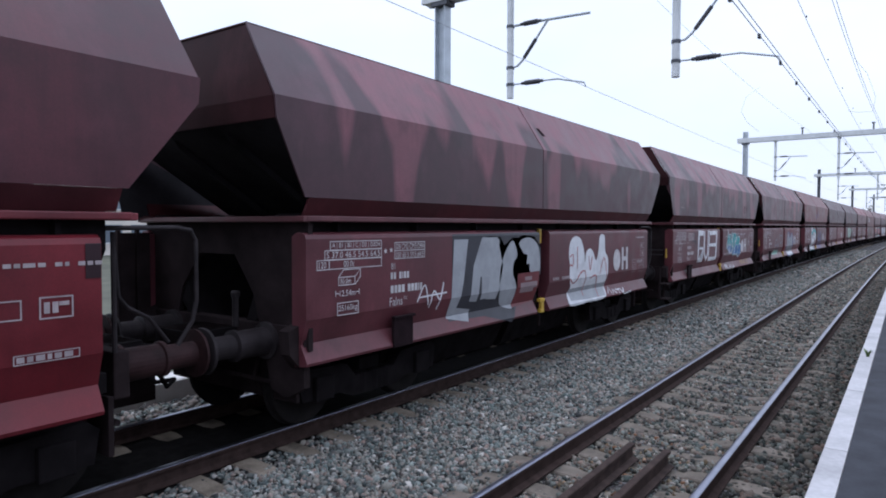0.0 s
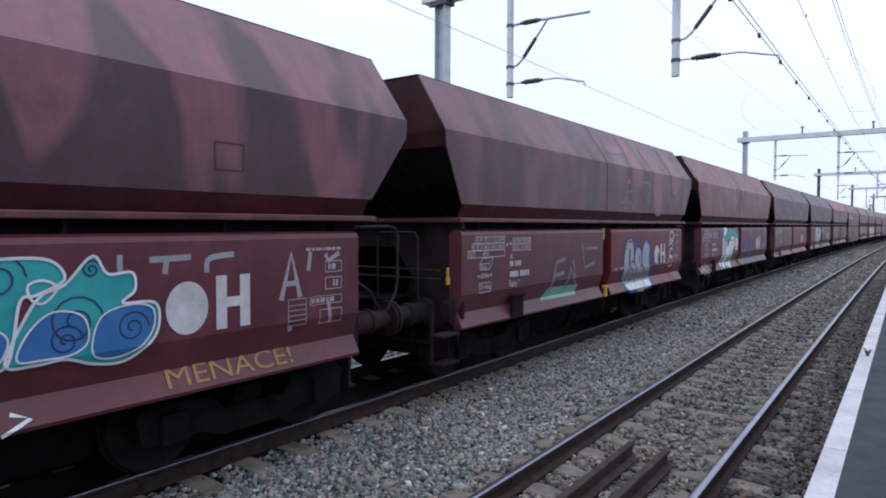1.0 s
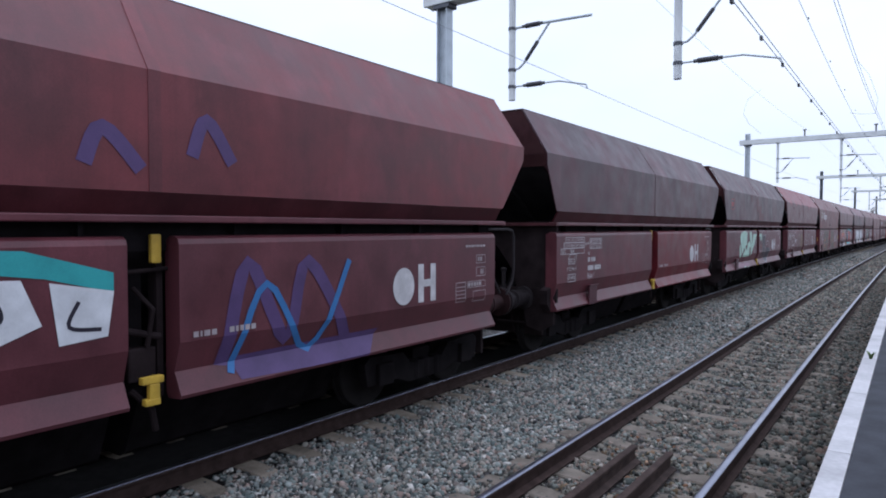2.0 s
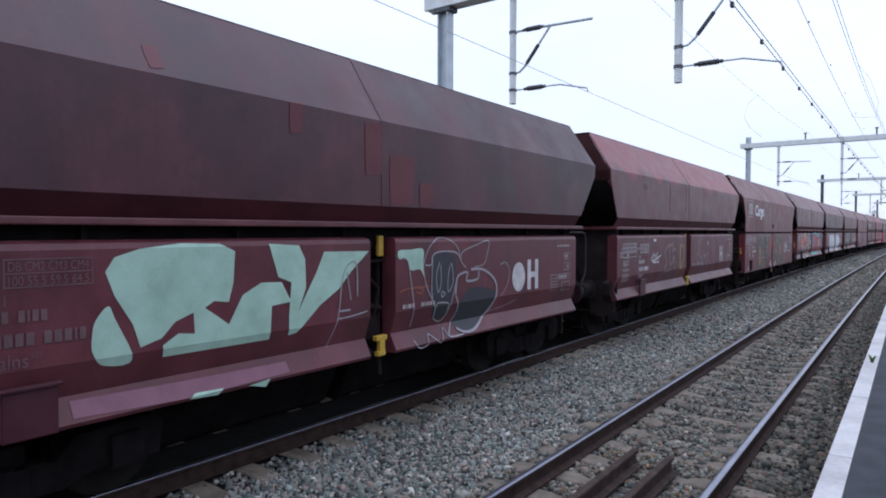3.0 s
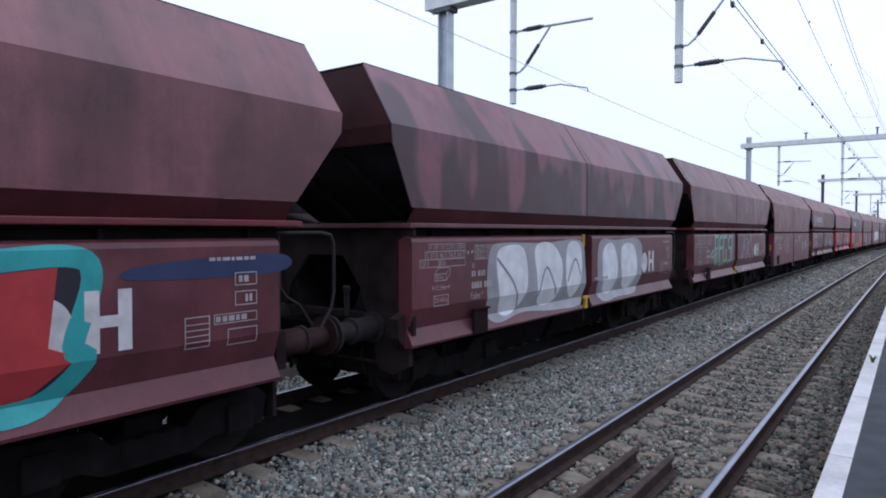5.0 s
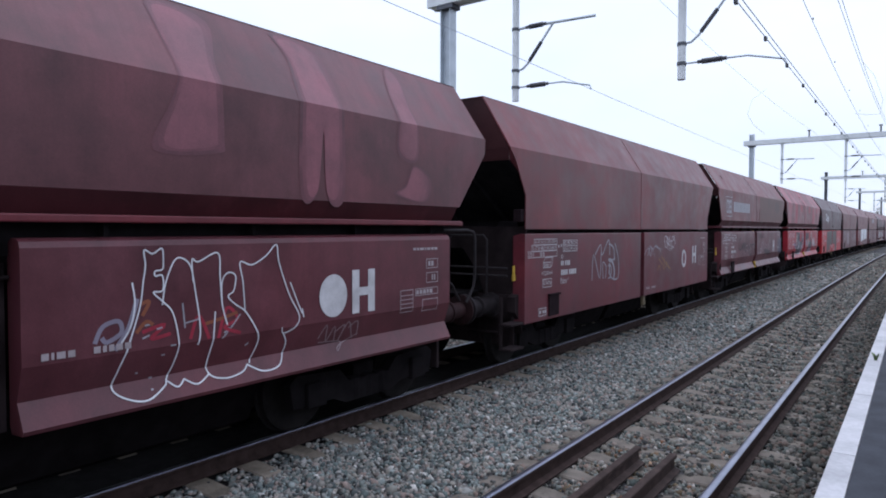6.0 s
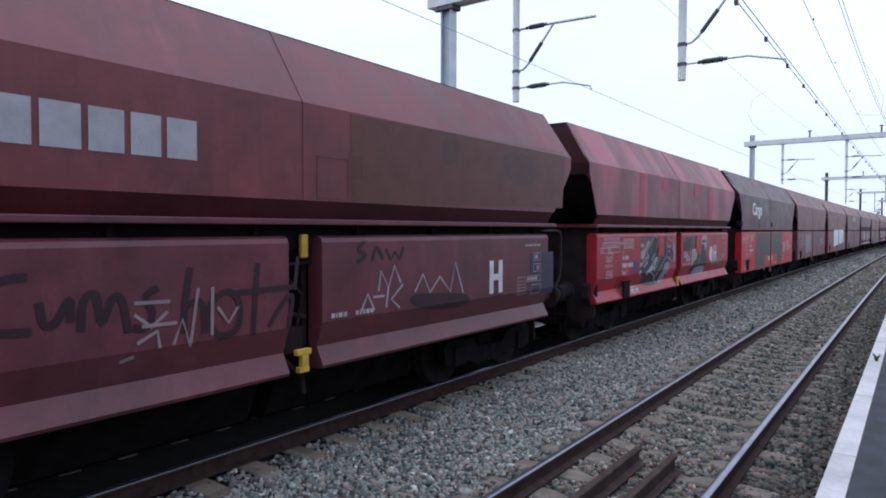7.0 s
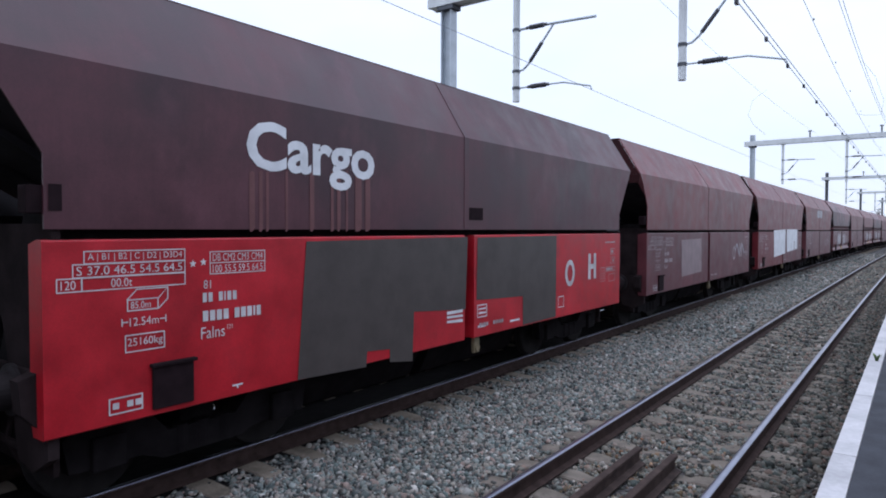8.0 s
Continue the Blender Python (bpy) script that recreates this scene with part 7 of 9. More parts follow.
paint(14, 1, "small_lettering", SP["white"], 2, [('frame', 0.05, 1.06, 0.3, 1.24, 0.014), ('poly', [(0.09, 1.19), (0.27, 1.19), (0.27, 1.17), (0.09, 1.17)]), ('poly', [(0.09, 1.14), (0.27, 1.13), (0.27, 1.11), (0.09, 1.11)]), ('poly', [(0.07, 0.95), (0.27, 0.95), (0.27, 0.92), (0.07, 0.92)]), ('poly', [(0.95, 0.93), (1.24, 0.93), (1.24, 0.9), (0.95, 0.9)]), ('frame', 2.56, 0.96, 2.78, 1.15, 0.012)])
paint(7, "up", "lettering", SP["white"], 1, [("text", "Cargo", -3.80, 2.77, 0.56, 1.69, 0.028)], "white lettering on the upper side")
paint(7, 'up', "opening", M_BLACKPLATE, 1, [('poly', [(-0.28, 2.61), (0.15, 2.61), (0.15, 2.45), (-0.28, 2.45)])], "dark square opening")
paint(15, 0, "paint_patch", SP["faded"], 1, [('poly', [(-2.88, 2.03), (-0.98, 2.05), (-0.92, 1.12), (-2.83, 1.07)])], "faded paint patch")
paint(15, 1, "graffiti", SP["ash"], 1, [('curve', 0.1, [(3.13, 1.48), (3.44, 1.81), (3.81, 1.46), (4.13, 1.8), (4.52, 1.48)])])
paint(16, 0, "graffiti", SP["white"], 1, [('poly', [(-2.37, 2.27), (0.49, 2.32), (0.47, 1.23), (-2.25, 1.14)])], "whitened door")
paint(16, 1, "graffiti", SP["white"], 1, [('poly', [(0.8, 2.32), (3.89, 2.32), (4.03, 1.36), (0.94, 1.27)])])
paint(17, 'up', "paint_patch", SP["ash"], 1, [('fill', [(-1.07, 3.43), (0.65, 3.44), (0.92, 3.39), (0.84, 3.07), (0.65, 3.03), (-1.07, 3.01), (-1.29, 3.07), (-1.34, 3.39)])])
paint(2, 'up', "graffiti", SP["faded"], 1, [('curve', 0.03, [(0.76, 2.97), (0.88, 3.23), (1.06, 3.21), (1.11, 3.05), (0.93, 3.01)]), ('curve', 0.03, [(0.48, 2.87), (0.53, 2.77), (0.68, 2.8), (0.74, 2.92)]), ('curve', 0.03, [(1.9, 3.27), (2.25, 3.26), (2.36, 3.11), (2.17, 2.9)]), ('curve', 0.03, [(1.68, 2.91), (1.74, 2.81)]), ('curve', 0.025, [(0.97, 2.76), (1.1, 2.81)]), ('curve', 0.025, [(2.24, 2.93), (2.26, 2.74)]), ('curve', 0.025, [(1.21, 2.75), (1.26, 2.68)])], "faint chalk scrawl")
paint(3, 'up', "graffiti", SP["purple"], 1, [('curve', 0.12, [(-0.78, 2.77), (-0.64, 3.05), (-0.34, 2.75)]), ('curve', 0.12, [(0.11, 2.89), (0.25, 3.21), (0.51, 2.86)])], "faded violet scrawl")
paint(1, 'up', "graffiti", SP["faded"], 1, [('line', 0.03, [(-4.84, 2.95), (-4.84, 2.8), (-4.54, 2.79), (-4.54, 2.92)]), ('line', 0.03, [(-4.76, 2.91), (-4.74, 2.83)]), ('line', 0.03, [(-4.64, 2.91), (-4.64, 2.82)])], "faint framed mark")
paint(0, 'up', "opening", M_BLACKPLATE, 1, [('poly', [(-0.07, 3.95), (0.04, 3.96), (0.15, 3.83), (0.02, 3.82)])], "small dark roof hole")
paint(8, 'up', "opening", M_BLACKPLATE, 1, [('poly', [(-5.23, 3.94), (-5.1, 3.95), (-4.96, 3.85), (-5.12, 3.86)])], "small dark roof hole")
paint(12, 'up', "opening", M_BLACKPLATE, 1, [('poly', [(-4.57, 4.03), (-4.48, 4.04), (-4.37, 3.93), (-4.49, 3.94)])], "small dark roof hole")
paint(7, 'up', "paint_patch", SP["runs"], 0, [('fill', [(-3.75, 2.84), (-3.71, 2.85), (-3.71, 2.79), (-3.71, 2.37), (-3.71, 2.32), (-3.75, 2.3), (-3.75, 2.37), (-3.75, 2.79)]), ('fill', [(-3.66, 2.84), (-3.61, 2.85), (-3.6, 2.79), (-3.6, 2.37), (-3.61, 2.32), (-3.66, 2.3), (-3.67, 2.37), (-3.67, 2.79)]), ('fill', [(-3.53, 2.85), (-3.5, 2.86), (-3.5, 2.8), (-3.5, 2.37), (-3.5, 2.32), (-3.53, 2.3), (-3.53, 2.37), (-3.53, 2.8)]), ('fill', [(-3.36, 2.86), (-3.32, 2.87), (-3.31, 2.81), (-3.31, 2.37), (-3.32, 2.32), (-3.36, 2.3), (-3.37, 2.37), (-3.37, 2.81)]), ('fill', [(-3.23, 2.87), (-3.13, 2.88), (-3.12, 2.81), (-3.12, 2.38), (-3.13, 2.32), (-3.23, 2.3), (-3.24, 2.38), (-3.24, 2.81)]), ('fill', [(-2.89, 2.89), (-2.85, 2.9), (-2.84, 2.83), (-2.84, 2.38), (-2.85, 2.32), (-2.89, 2.3), (-2.9, 2.38), (-2.9, 2.83)]), ('fill', [(-2.77, 2.9), (-2.73, 2.91), (-2.73, 2.84), (-2.73, 2.38), (-2.73, 2.32), (-2.77, 2.3), (-2.77, 2.38), (-2.77, 2.84)]), ('fill', [(-2.62, 2.91), (-2.54, 2.92), (-2.53, 2.85), (-2.53, 2.38), (-2.54, 2.32), (-2.62, 2.3), (-2.63, 2.38), (-2.63, 2.85)]), ('fill', [(-2.41, 2.92), (-2.37, 2.93), (-2.36, 2.86), (-2.36, 2.38), (-2.37, 2.32), (-2.41, 2.3), (-2.42, 2.38), (-2.42, 2.86)]), ('fill', [(-2.26, 2.93), (-2.19, 2.94), (-2.18, 2.87), (-2.18, 2.39), (-2.19, 2.33), (-2.26, 2.31), (-2.27, 2.39), (-2.27, 2.87)])], "pale run-down streaks below the lettering")
paint(14, 'up', "paint_patch", SP["runs"], 0, [('fill', [(-3.74, 2.81), (-3.7, 2.82), (-3.69, 2.76), (-3.69, 2.34), (-3.7, 2.29), (-3.74, 2.27), (-3.75, 2.34), (-3.75, 2.76)]), ('fill', [(-3.64, 2.82), (-3.6, 2.83), (-3.6, 2.77), (-3.6, 2.34), (-3.6, 2.29), (-3.64, 2.27), (-3.64, 2.34), (-3.64, 2.77)]), ('fill', [(-3.56, 2.82), (-3.53, 2.83), (-3.53, 2.77), (-3.53, 2.34), (-3.53, 2.29), (-3.56, 2.27), (-3.56, 2.34), (-3.56, 2.77)]), ('fill', [(-3.33, 2.84), (-3.3, 2.85), (-3.3, 2.78), (-3.3, 2.35), (-3.3, 2.29), (-3.33, 2.27), (-3.33, 2.35), (-3.33, 2.78)]), ('fill', [(-3.01, 2.86), (-2.97, 2.87), (-2.96, 2.8), (-2.96, 2.35), (-2.97, 2.29), (-3.01, 2.27), (-3.02, 2.35), (-3.02, 2.8)]), ('fill', [(-2.73, 2.88), (-2.69, 2.89), (-2.69, 2.82), (-2.69, 2.35), (-2.69, 2.29), (-2.73, 2.27), (-2.73, 2.35), (-2.73, 2.82)]), ('fill', [(-2.63, 2.89), (-2.6, 2.9), (-2.59, 2.83), (-2.59, 2.35), (-2.6, 2.29), (-2.63, 2.27), (-2.64, 2.35), (-2.64, 2.83)]), ('fill', [(-2.51, 2.9), (-2.48, 2.91), (-2.48, 2.84), (-2.48, 2.35), (-2.48, 2.29), (-2.51, 2.27), (-2.51, 2.35), (-2.51, 2.84)]), ('fill', [(-2.36, 2.91), (-2.28, 2.92), (-2.27, 2.85), (-2.27, 2.35), (-2.28, 2.29), (-2.36, 2.27), (-2.37, 2.35), (-2.37, 2.85)]), ('fill', [(-2.2, 2.92), (-2.14, 2.93), (-2.13, 2.86), (-2.13, 2.35), (-2.14, 2.29), (-2.2, 2.27), (-2.21, 2.35), (-2.21, 2.86)])], "pale run-down streaks below the lettering")
paint(7, 0, "graffiti", SP["olive"], 1, [('poly', [(-3.45, 1.85), (-3.35, 2.04), (-3.08, 2.16), (-2.58, 2.18), (-0.54, 2.12), (-0.68, 1.83), (-0.94, 1.52), (-1.07, 1.31), (-1.32, 1.2), (-1.44, 0.9), (-2.28, 0.85), (-3.44, 0.84)])], "olive grey mural with pale arcs and orange eyes")
paint(7, 0, "graffiti", SP["shade"], 2, [('fill', [(-1.99, 2.07), (-1.68, 2.11), (-1.51, 2.06), (-1.55, 1.76), (-1.68, 1.37), (-1.62, 1.13), (-1.79, 1.05), (-1.93, 1.29), (-1.88, 1.38), (-2.07, 1.56), (-2.04, 1.88)])])
paint(7, 0, "graffiti", SP["touch"], 2, [('fill', [(-0.64, 1.9), (-0.32, 2.14), (-0.23, 2.14), (-0.24, 1.62), (-0.64, 1.5), (-0.78, 1.65)]), ('poly', [(-2.06, 1.29), (-1.82, 1.26), (-1.82, 1.18), (-2.06, 1.19)])])
paint(7, 0, "graffiti", SP["door"], 2, [('poly', [(-3.3, 1.97), (-2.95, 1.95), (-2.97, 1.76), (-3.31, 1.79)]), ('poly', [(-1.26, 1.23), (-0.27, 1.24), (-0.27, 0.77), (-1.38, 0.89)])])
paint(7, 0, "graffiti", SP["rust"], 3, [('fill', [(-2.99, 1.43), (-3.03, 1.57), (-2.93, 1.66), (-2.74, 1.65), (-2.65, 1.51), (-2.62, 1.4)]), ('fill', [(-3.06, 1.27), (-2.7, 1.21), (-2.68, 1.09), (-2.86, 0.99), (-3.04, 1.09)]), ('poly', [(-1.52, 1.7), (-1.26, 1.66), (-1.23, 1.5), (-1.52, 1.47)]), ('fill', [(-1.53, 2.09), (-1.31, 2.08), (-1.4, 1.89)])])
paint(7, 0, "graffiti", SP["orange"], 4, [('fill', [(-2.95, 1.45), (-2.93, 1.56), (-2.84, 1.6), (-2.79, 1.46)]), ('fill', [(-2.97, 1.1), (-2.9, 1.22), (-2.79, 1.16), (-2.84, 1.02)])])
paint(7, 0, "graffiti", SP["cream"], 5, [('curve', 0.028, [(-3.42, 1.82), (-3.29, 2.03), (-2.99, 2.16), (-2.67, 2.17), (-2.38, 2.06), (-2.18, 1.85), (-2.1, 1.6), (-2.08, 1.26)]), ('curve', 0.025, [(-3.31, 1.44), (-3.27, 1.34), (-2.67, 1.27), (-2.07, 1.24)]), ('curve', 0.022, [(-3.06, 1.43), (-3.04, 1.59), (-2.93, 1.7), (-2.74, 1.68), (-2.63, 1.54), (-2.6, 1.39), (-3.06, 1.42)]), ('curve', 0.02, [(-3.06, 1.27), (-3.06, 1.14), (-2.9, 0.99), (-2.7, 1.06), (-2.67, 1.22)]), ('line', 0.018, [(-2.95, 1.92), (-2.97, 1.68)]), ('line', 0.018, [(-3.19, 1.68), (-3.0, 1.68)]), ('curve', 0.025, [(-2.53, 2.17), (-2.28, 2.09), (-2.2, 1.98)]), ('line', 0.025, [(-2.18, 2.14), (-2.15, 1.95)]), ('line', 0.025, [(-2.15, 2.15), (-0.54, 2.12)]), ('curve', 0.018, [(-1.51, 2.1), (-1.42, 1.86), (-1.3, 1.99), (-1.27, 2.13)]), ('line', 0.02, [(-1.54, 1.46), (-1.51, 1.71), (-1.23, 1.68), (-1.2, 1.5), (-1.54, 1.46)]), ('line', 0.018, [(-1.68, 1.7), (-1.2, 1.69)]), ('line', 0.018, [(-1.56, 1.39), (-1.17, 1.49)]), ('line', 0.018, [(-2.04, 1.61), (-1.88, 1.52), (-2.04, 1.48)]), ('line', 0.018, [(-1.91, 1.45), (-1.84, 1.38), (-1.88, 1.24)]), ('curve', 0.02, [(-1.2, 1.31), (-0.81, 1.33), (-0.74, 1.45)]), ('line', 0.02, [(-0.74, 1.38), (-0.35, 1.51)]), ('line', 0.018, [(-1.68, 1.22), (-1.26, 1.24)]), ('line', 0.018, [(-2.28, 0.93), (-2.01, 0.88), (-1.99, 1.0)])])
paint(7, 0, "small_lettering", SP["white"], 5, [('poly', [(-0.59, 1.07), (-0.38, 1.06), (-0.38, 1.03), (-0.59, 1.04)]), ('poly', [(-0.58, 1.01), (-0.38, 1.0), (-0.38, 0.97), (-0.58, 0.98)]), ('poly', [(-0.58, 0.96), (-0.38, 0.94), (-0.38, 0.91), (-0.58, 0.92)]), ('poly', [(-0.58, 0.9), (-0.38, 0.88), (-0.38, 0.85), (-0.58, 0.86)]), ('line', 0.02, [(-0.93, 0.93), (-0.67, 0.92)])], "small white stencilled lines")
paint(7, 1, "graffiti", SP["olive"], 1, [('poly', [(0.1, 1.45), (0.38, 1.55), (0.8, 1.81), (0.63, 2.13), (1.49, 2.16), (2.26, 2.13), (2.24, 1.32), (2.7, 1.25), (2.79, 0.86), (1.46, 0.86), (1.1, 0.85), (1.03, 1.27), (0.1, 1.31)])], "olive grey mural with pale arcs and orange eyes")
paint(7, 1, "graffiti", SP["rust"], 2, [('fill', [(1.69, 1.62), (1.69, 1.43), (1.82, 1.29), (2.08, 1.4), (2.08, 1.58), (1.9, 1.64)]), ('fill', [(0.62, 1.32), (0.7, 1.44), (0.94, 1.45), (1.01, 1.3)]), ('poly', [(2.7, 1.27), (2.87, 0.93), (3.21, 0.94), (3.14, 1.26)]), ('fill', [(0.18, 1.75), (0.34, 1.83), (0.5, 1.74), (0.38, 1.61), (0.2, 1.64)])])
paint(7, 1, "graffiti", SP["cream"], 3, [('curve', 0.028, [(0.16, 1.58), (0.24, 1.52), (0.4, 1.54), (0.63, 1.71), (0.89, 1.87), (1.21, 1.88), (1.43, 1.68), (1.5, 1.35), (1.46, 1.05), (1.18, 0.84)]), ('curve', 0.02, [(1.65, 1.65), (1.65, 1.43), (1.8, 1.26), (2.11, 1.4), (2.11, 1.6), (1.9, 1.66), (1.65, 1.65)]), ('line', 0.02, [(2.11, 1.49), (2.27, 1.48)]), ('curve', 0.02, [(0.59, 1.31), (0.68, 1.47), (0.94, 1.47), (1.03, 1.29)]), ('line', 0.02, [(0.42, 1.44), (1.03, 1.48)]), ('line', 0.022, [(0.54, 2.15), (0.89, 2.02), (0.93, 2.13), (1.49, 2.15)]), ('curve', 0.022, [(1.54, 2.12), (1.84, 2.16), (2.21, 2.04)]), ('line', 0.02, [(2.3, 1.09), (2.3, 0.88), (2.79, 0.85)])])
paint(7, 1, "small_lettering", SP["white"], 3, [('frame', 0.45, 0.85, 0.7, 1.01, 0.012), ('poly', [(0.11, 0.91), (0.29, 0.9), (0.29, 0.88), (0.11, 0.88)]), ('poly', [(0.47, 0.98), (0.67, 0.97), (0.68, 0.94), (0.47, 0.95)]), ('poly', [(0.47, 0.92), (0.68, 0.91), (0.68, 0.88), (0.47, 0.89)])])
paint(8, 1, "graffiti", SP["teal"], 0.2, [('loop', 0.16, [(0.48, 2.01), (0.74, 2.08), (1.19, 2.18), (1.86, 2.16), (2.32, 2.07), (3.09, 2.11), (3.26, 1.94), (3.12, 1.45), (3.21, 1.34), (2.9, 1.05), (2.35, 1.03), (1.76, 1.03), (0.55, 1.08), (0.57, 1.35), (0.78, 1.56), (0.43, 1.62), (0.38, 1.89)])], "red graffiti letters with black and turquoise edges")
paint(8, 1, "graffiti", SP["sky"], 0.5, [('fill', [(0.17, 1.98), (0.34, 2.04), (0.38, 1.63), (0.22, 1.59)]), ('fill', [(0.34, 1.0), (0.88, 1.03), (1.22, 0.95), (0.77, 0.92)]), ('fill', [(1.89, 1.12), (2.87, 1.1), (2.62, 0.97), (2.08, 1.01)])])
paint(8, 1, "graffiti", SP["ink"], 1, [('poly', [(0.48, 2.01), (0.74, 2.08), (1.19, 2.18), (1.86, 2.16), (2.32, 2.07), (3.09, 2.11), (3.26, 1.94), (3.12, 1.45), (3.21, 1.34), (2.9, 1.05), (2.35, 1.03), (1.76, 1.03), (0.55, 1.08), (0.57, 1.35), (0.78, 1.56), (0.43, 1.62), (0.38, 1.89)])])
paint(8, 1, "graffiti", SP["brick"], 2, [('poly', [(0.58, 1.97), (0.86, 2.03), (1.25, 2.13), (1.71, 2.11), (1.78, 1.71), (1.6, 1.08), (0.65, 1.11), (0.78, 1.34), (1.0, 1.55), (0.52, 1.62), (0.49, 1.84)]), ('poly', [(1.89, 2.08), (2.29, 2.04), (2.37, 1.64), (2.08, 1.07), (1.76, 1.09), (1.89, 1.7)]), ('poly', [(2.62, 2.0), (3.02, 2.03), (2.95, 1.46), (3.15, 1.37), (2.81, 1.09), (2.17, 1.13), (2.5, 1.53)])])
paint(8, 1, "graffiti", SP["blue"], 3, [('fill', [(0.59, 1.75), (0.8, 1.84), (0.95, 1.74), (0.75, 1.65)]), ('fill', [(0.87, 1.33), (1.21, 1.37), (1.45, 1.3), (1.21, 1.25)])])
paint(8, 1, "graffiti", SP["white"], 3, [('line', 0.03, [(1.14, 1.91), (1.31, 2.05), (1.53, 1.95)]), ('line', 0.025, [(1.14, 1.78), (1.44, 1.74)])])
paint(8, 1, "graffiti", SP["navy"], 0.3, [('fill', [(3.54, 1.99), (4.1, 2.05), (5.06, 2.07), (5.0, 1.9), (3.62, 1.9)])])
paint(8, 0, "graffiti", SP["ash"], 2, [('line', 0.02, [(-5.23, 1.24), (-5.17, 1.09), (-5.11, 1.22), (-5.05, 1.08)]), ('curve', 0.035, [(-4.84, 1.01), (-4.73, 1.12), (-4.67, 1.24), (-4.62, 1.32)]), ('fill', [(-4.81, 1.04), (-4.63, 1.06), (-4.56, 0.97), (-4.84, 1.0)]), ('fill', [(-4.45, 0.99), (-4.21, 1.1), (-4.29, 0.93)]), ('line', 0.02, [(-4.99, 1.22), (-4.95, 1.06)]), ('curve', 0.02, [(-3.53, 1.32), (-3.39, 1.53), (-3.27, 1.32), (-3.15, 1.49), (-3.03, 1.31), (-2.87, 1.49)]), ('line', 0.018, [(-3.57, 1.3), (-2.64, 1.24)]), ('line', 0.02, [(-4.48, 1.09), (-4.38, 1.12), (-4.33, 1.04)])], "pale scrawl over the lower door")
paint(12, 0, "graffiti", SP["smoke"], 1, [('curve', 0.06, [(-2.76, 1.96), (-2.89, 1.95), (-3.05, 1.88), (-3.1, 1.75), (-3.04, 1.62), (-2.9, 1.59), (-2.74, 1.58)]), ('curve', 0.06, [(-2.69, 1.78), (-2.66, 1.62), (-2.58, 1.63), (-2.49, 1.78), (-2.48, 1.62)]), ('curve', 0.06, [(-2.41, 1.54), (-2.39, 1.76), (-2.3, 1.8), (-2.26, 1.59), (-2.17, 1.77), (-2.1, 1.73), (-2.06, 1.49)]), ('curve', 0.06, [(-1.81, 1.82), (-1.92, 1.75), (-1.86, 1.63), (-1.91, 1.51), (-2.02, 1.52)]), ('curve', 0.06, [(-1.52, 1.97), (-1.57, 1.68), (-1.59, 1.42)]), ('curve', 0.06, [(-1.57, 1.64), (-1.45, 1.68), (-1.39, 1.58), (-1.39, 1.4)]), ('loop', 0.06, [(-1.18, 1.74), (-1.35, 1.6), (-1.27, 1.37), (-1.06, 1.4), (-1.04, 1.64)]), ('line', 0.055, [(-0.83, 1.98), (-0.89, 1.31)]), ('line', 0.05, [(-1.08, 1.72), (-0.37, 1.73)]), ('line', 0.045, [(-0.35, 2.02), (-0.39, 1.7)]), ('curve', 0.05, [(-0.71, 1.37), (-0.53, 1.59), (-0.42, 1.63), (-0.47, 1.34)])], "faint dark sprayed scrawl")
paint(12, 0, "graffiti", SP["faded"], 2, [('line', 0.03, [(-2.01, 1.62), (-1.87, 1.51), (-1.73, 1.62)]), ('line', 0.03, [(-2.01, 1.71), (-1.71, 1.7)]), ('line', 0.03, [(-1.99, 1.39), (-1.82, 1.47), (-1.8, 1.33)]), ('line', 0.03, [(-1.68, 1.34), (-1.6, 1.54), (-1.53, 1.3), (-1.45, 1.79)]), ('line', 0.03, [(-1.31, 1.79), (-1.32, 1.37)]), ('line', 0.03, [(-1.26, 1.61), (-1.15, 1.46), (-1.04, 1.61)]), ('line', 0.03, [(-2.12, 1.26), (-2.01, 1.29)]), ('line', 0.03, [(-1.95, 1.52), (-1.65, 1.52)])], "pale angular tag")
paint(12, 1, "graffiti", SP["ash"], 1, [('line', 0.03, [(0.84, 1.59), (0.88, 1.82), (1.01, 1.62), (1.12, 1.87), (1.23, 1.66)]), ('line', 0.03, [(0.56, 1.4), (0.66, 1.57), (0.77, 1.38)]), ('line', 0.028, [(0.75, 1.53), (0.94, 1.53)]), ('line', 0.028, [(0.97, 1.39), (1.01, 1.63)]), ('line', 0.028, [(1.27, 1.64), (1.06, 1.48), (1.21, 1.37)]), ('line', 0.03, [(1.5, 1.53), (1.66, 1.74), (1.8, 1.5), (2.01, 1.69), (2.24, 1.48), (2.35, 1.86), (2.54, 1.44)])], "pale angular tags")
paint(12, 1, "graffiti", SP["smoke"], 0.6, [('fill', [(1.45, 1.49), (2.01, 1.48), (2.65, 1.4), (2.57, 1.26), (1.91, 1.28), (1.5, 1.36)]), ('curve', 0.05, [(0.62, 2.16), (0.51, 2.08), (0.62, 2.0), (0.49, 1.93)]), ('curve', 0.045, [(0.73, 1.94), (0.81, 2.09), (0.92, 1.95)]), ('line', 0.045, [(0.96, 2.07), (1.05, 1.94), (1.12, 2.03), (1.21, 1.94), (1.28, 2.08)])])
paint(12, 1, "graffiti", SP["nightblue"], 0.8, [('poly', [(4.43, 1.91), (5.2, 1.93), (5.22, 1.23), (4.4, 1.32)])])
paint(12, 'up', "paint_patch", SP["umber"], 0, [('poly', [(0.4, 3.52), (2.35, 3.56), (5.64, 3.64), (5.54, 2.66), (0.4, 2.58)])], "rust-brown faded half of the side")
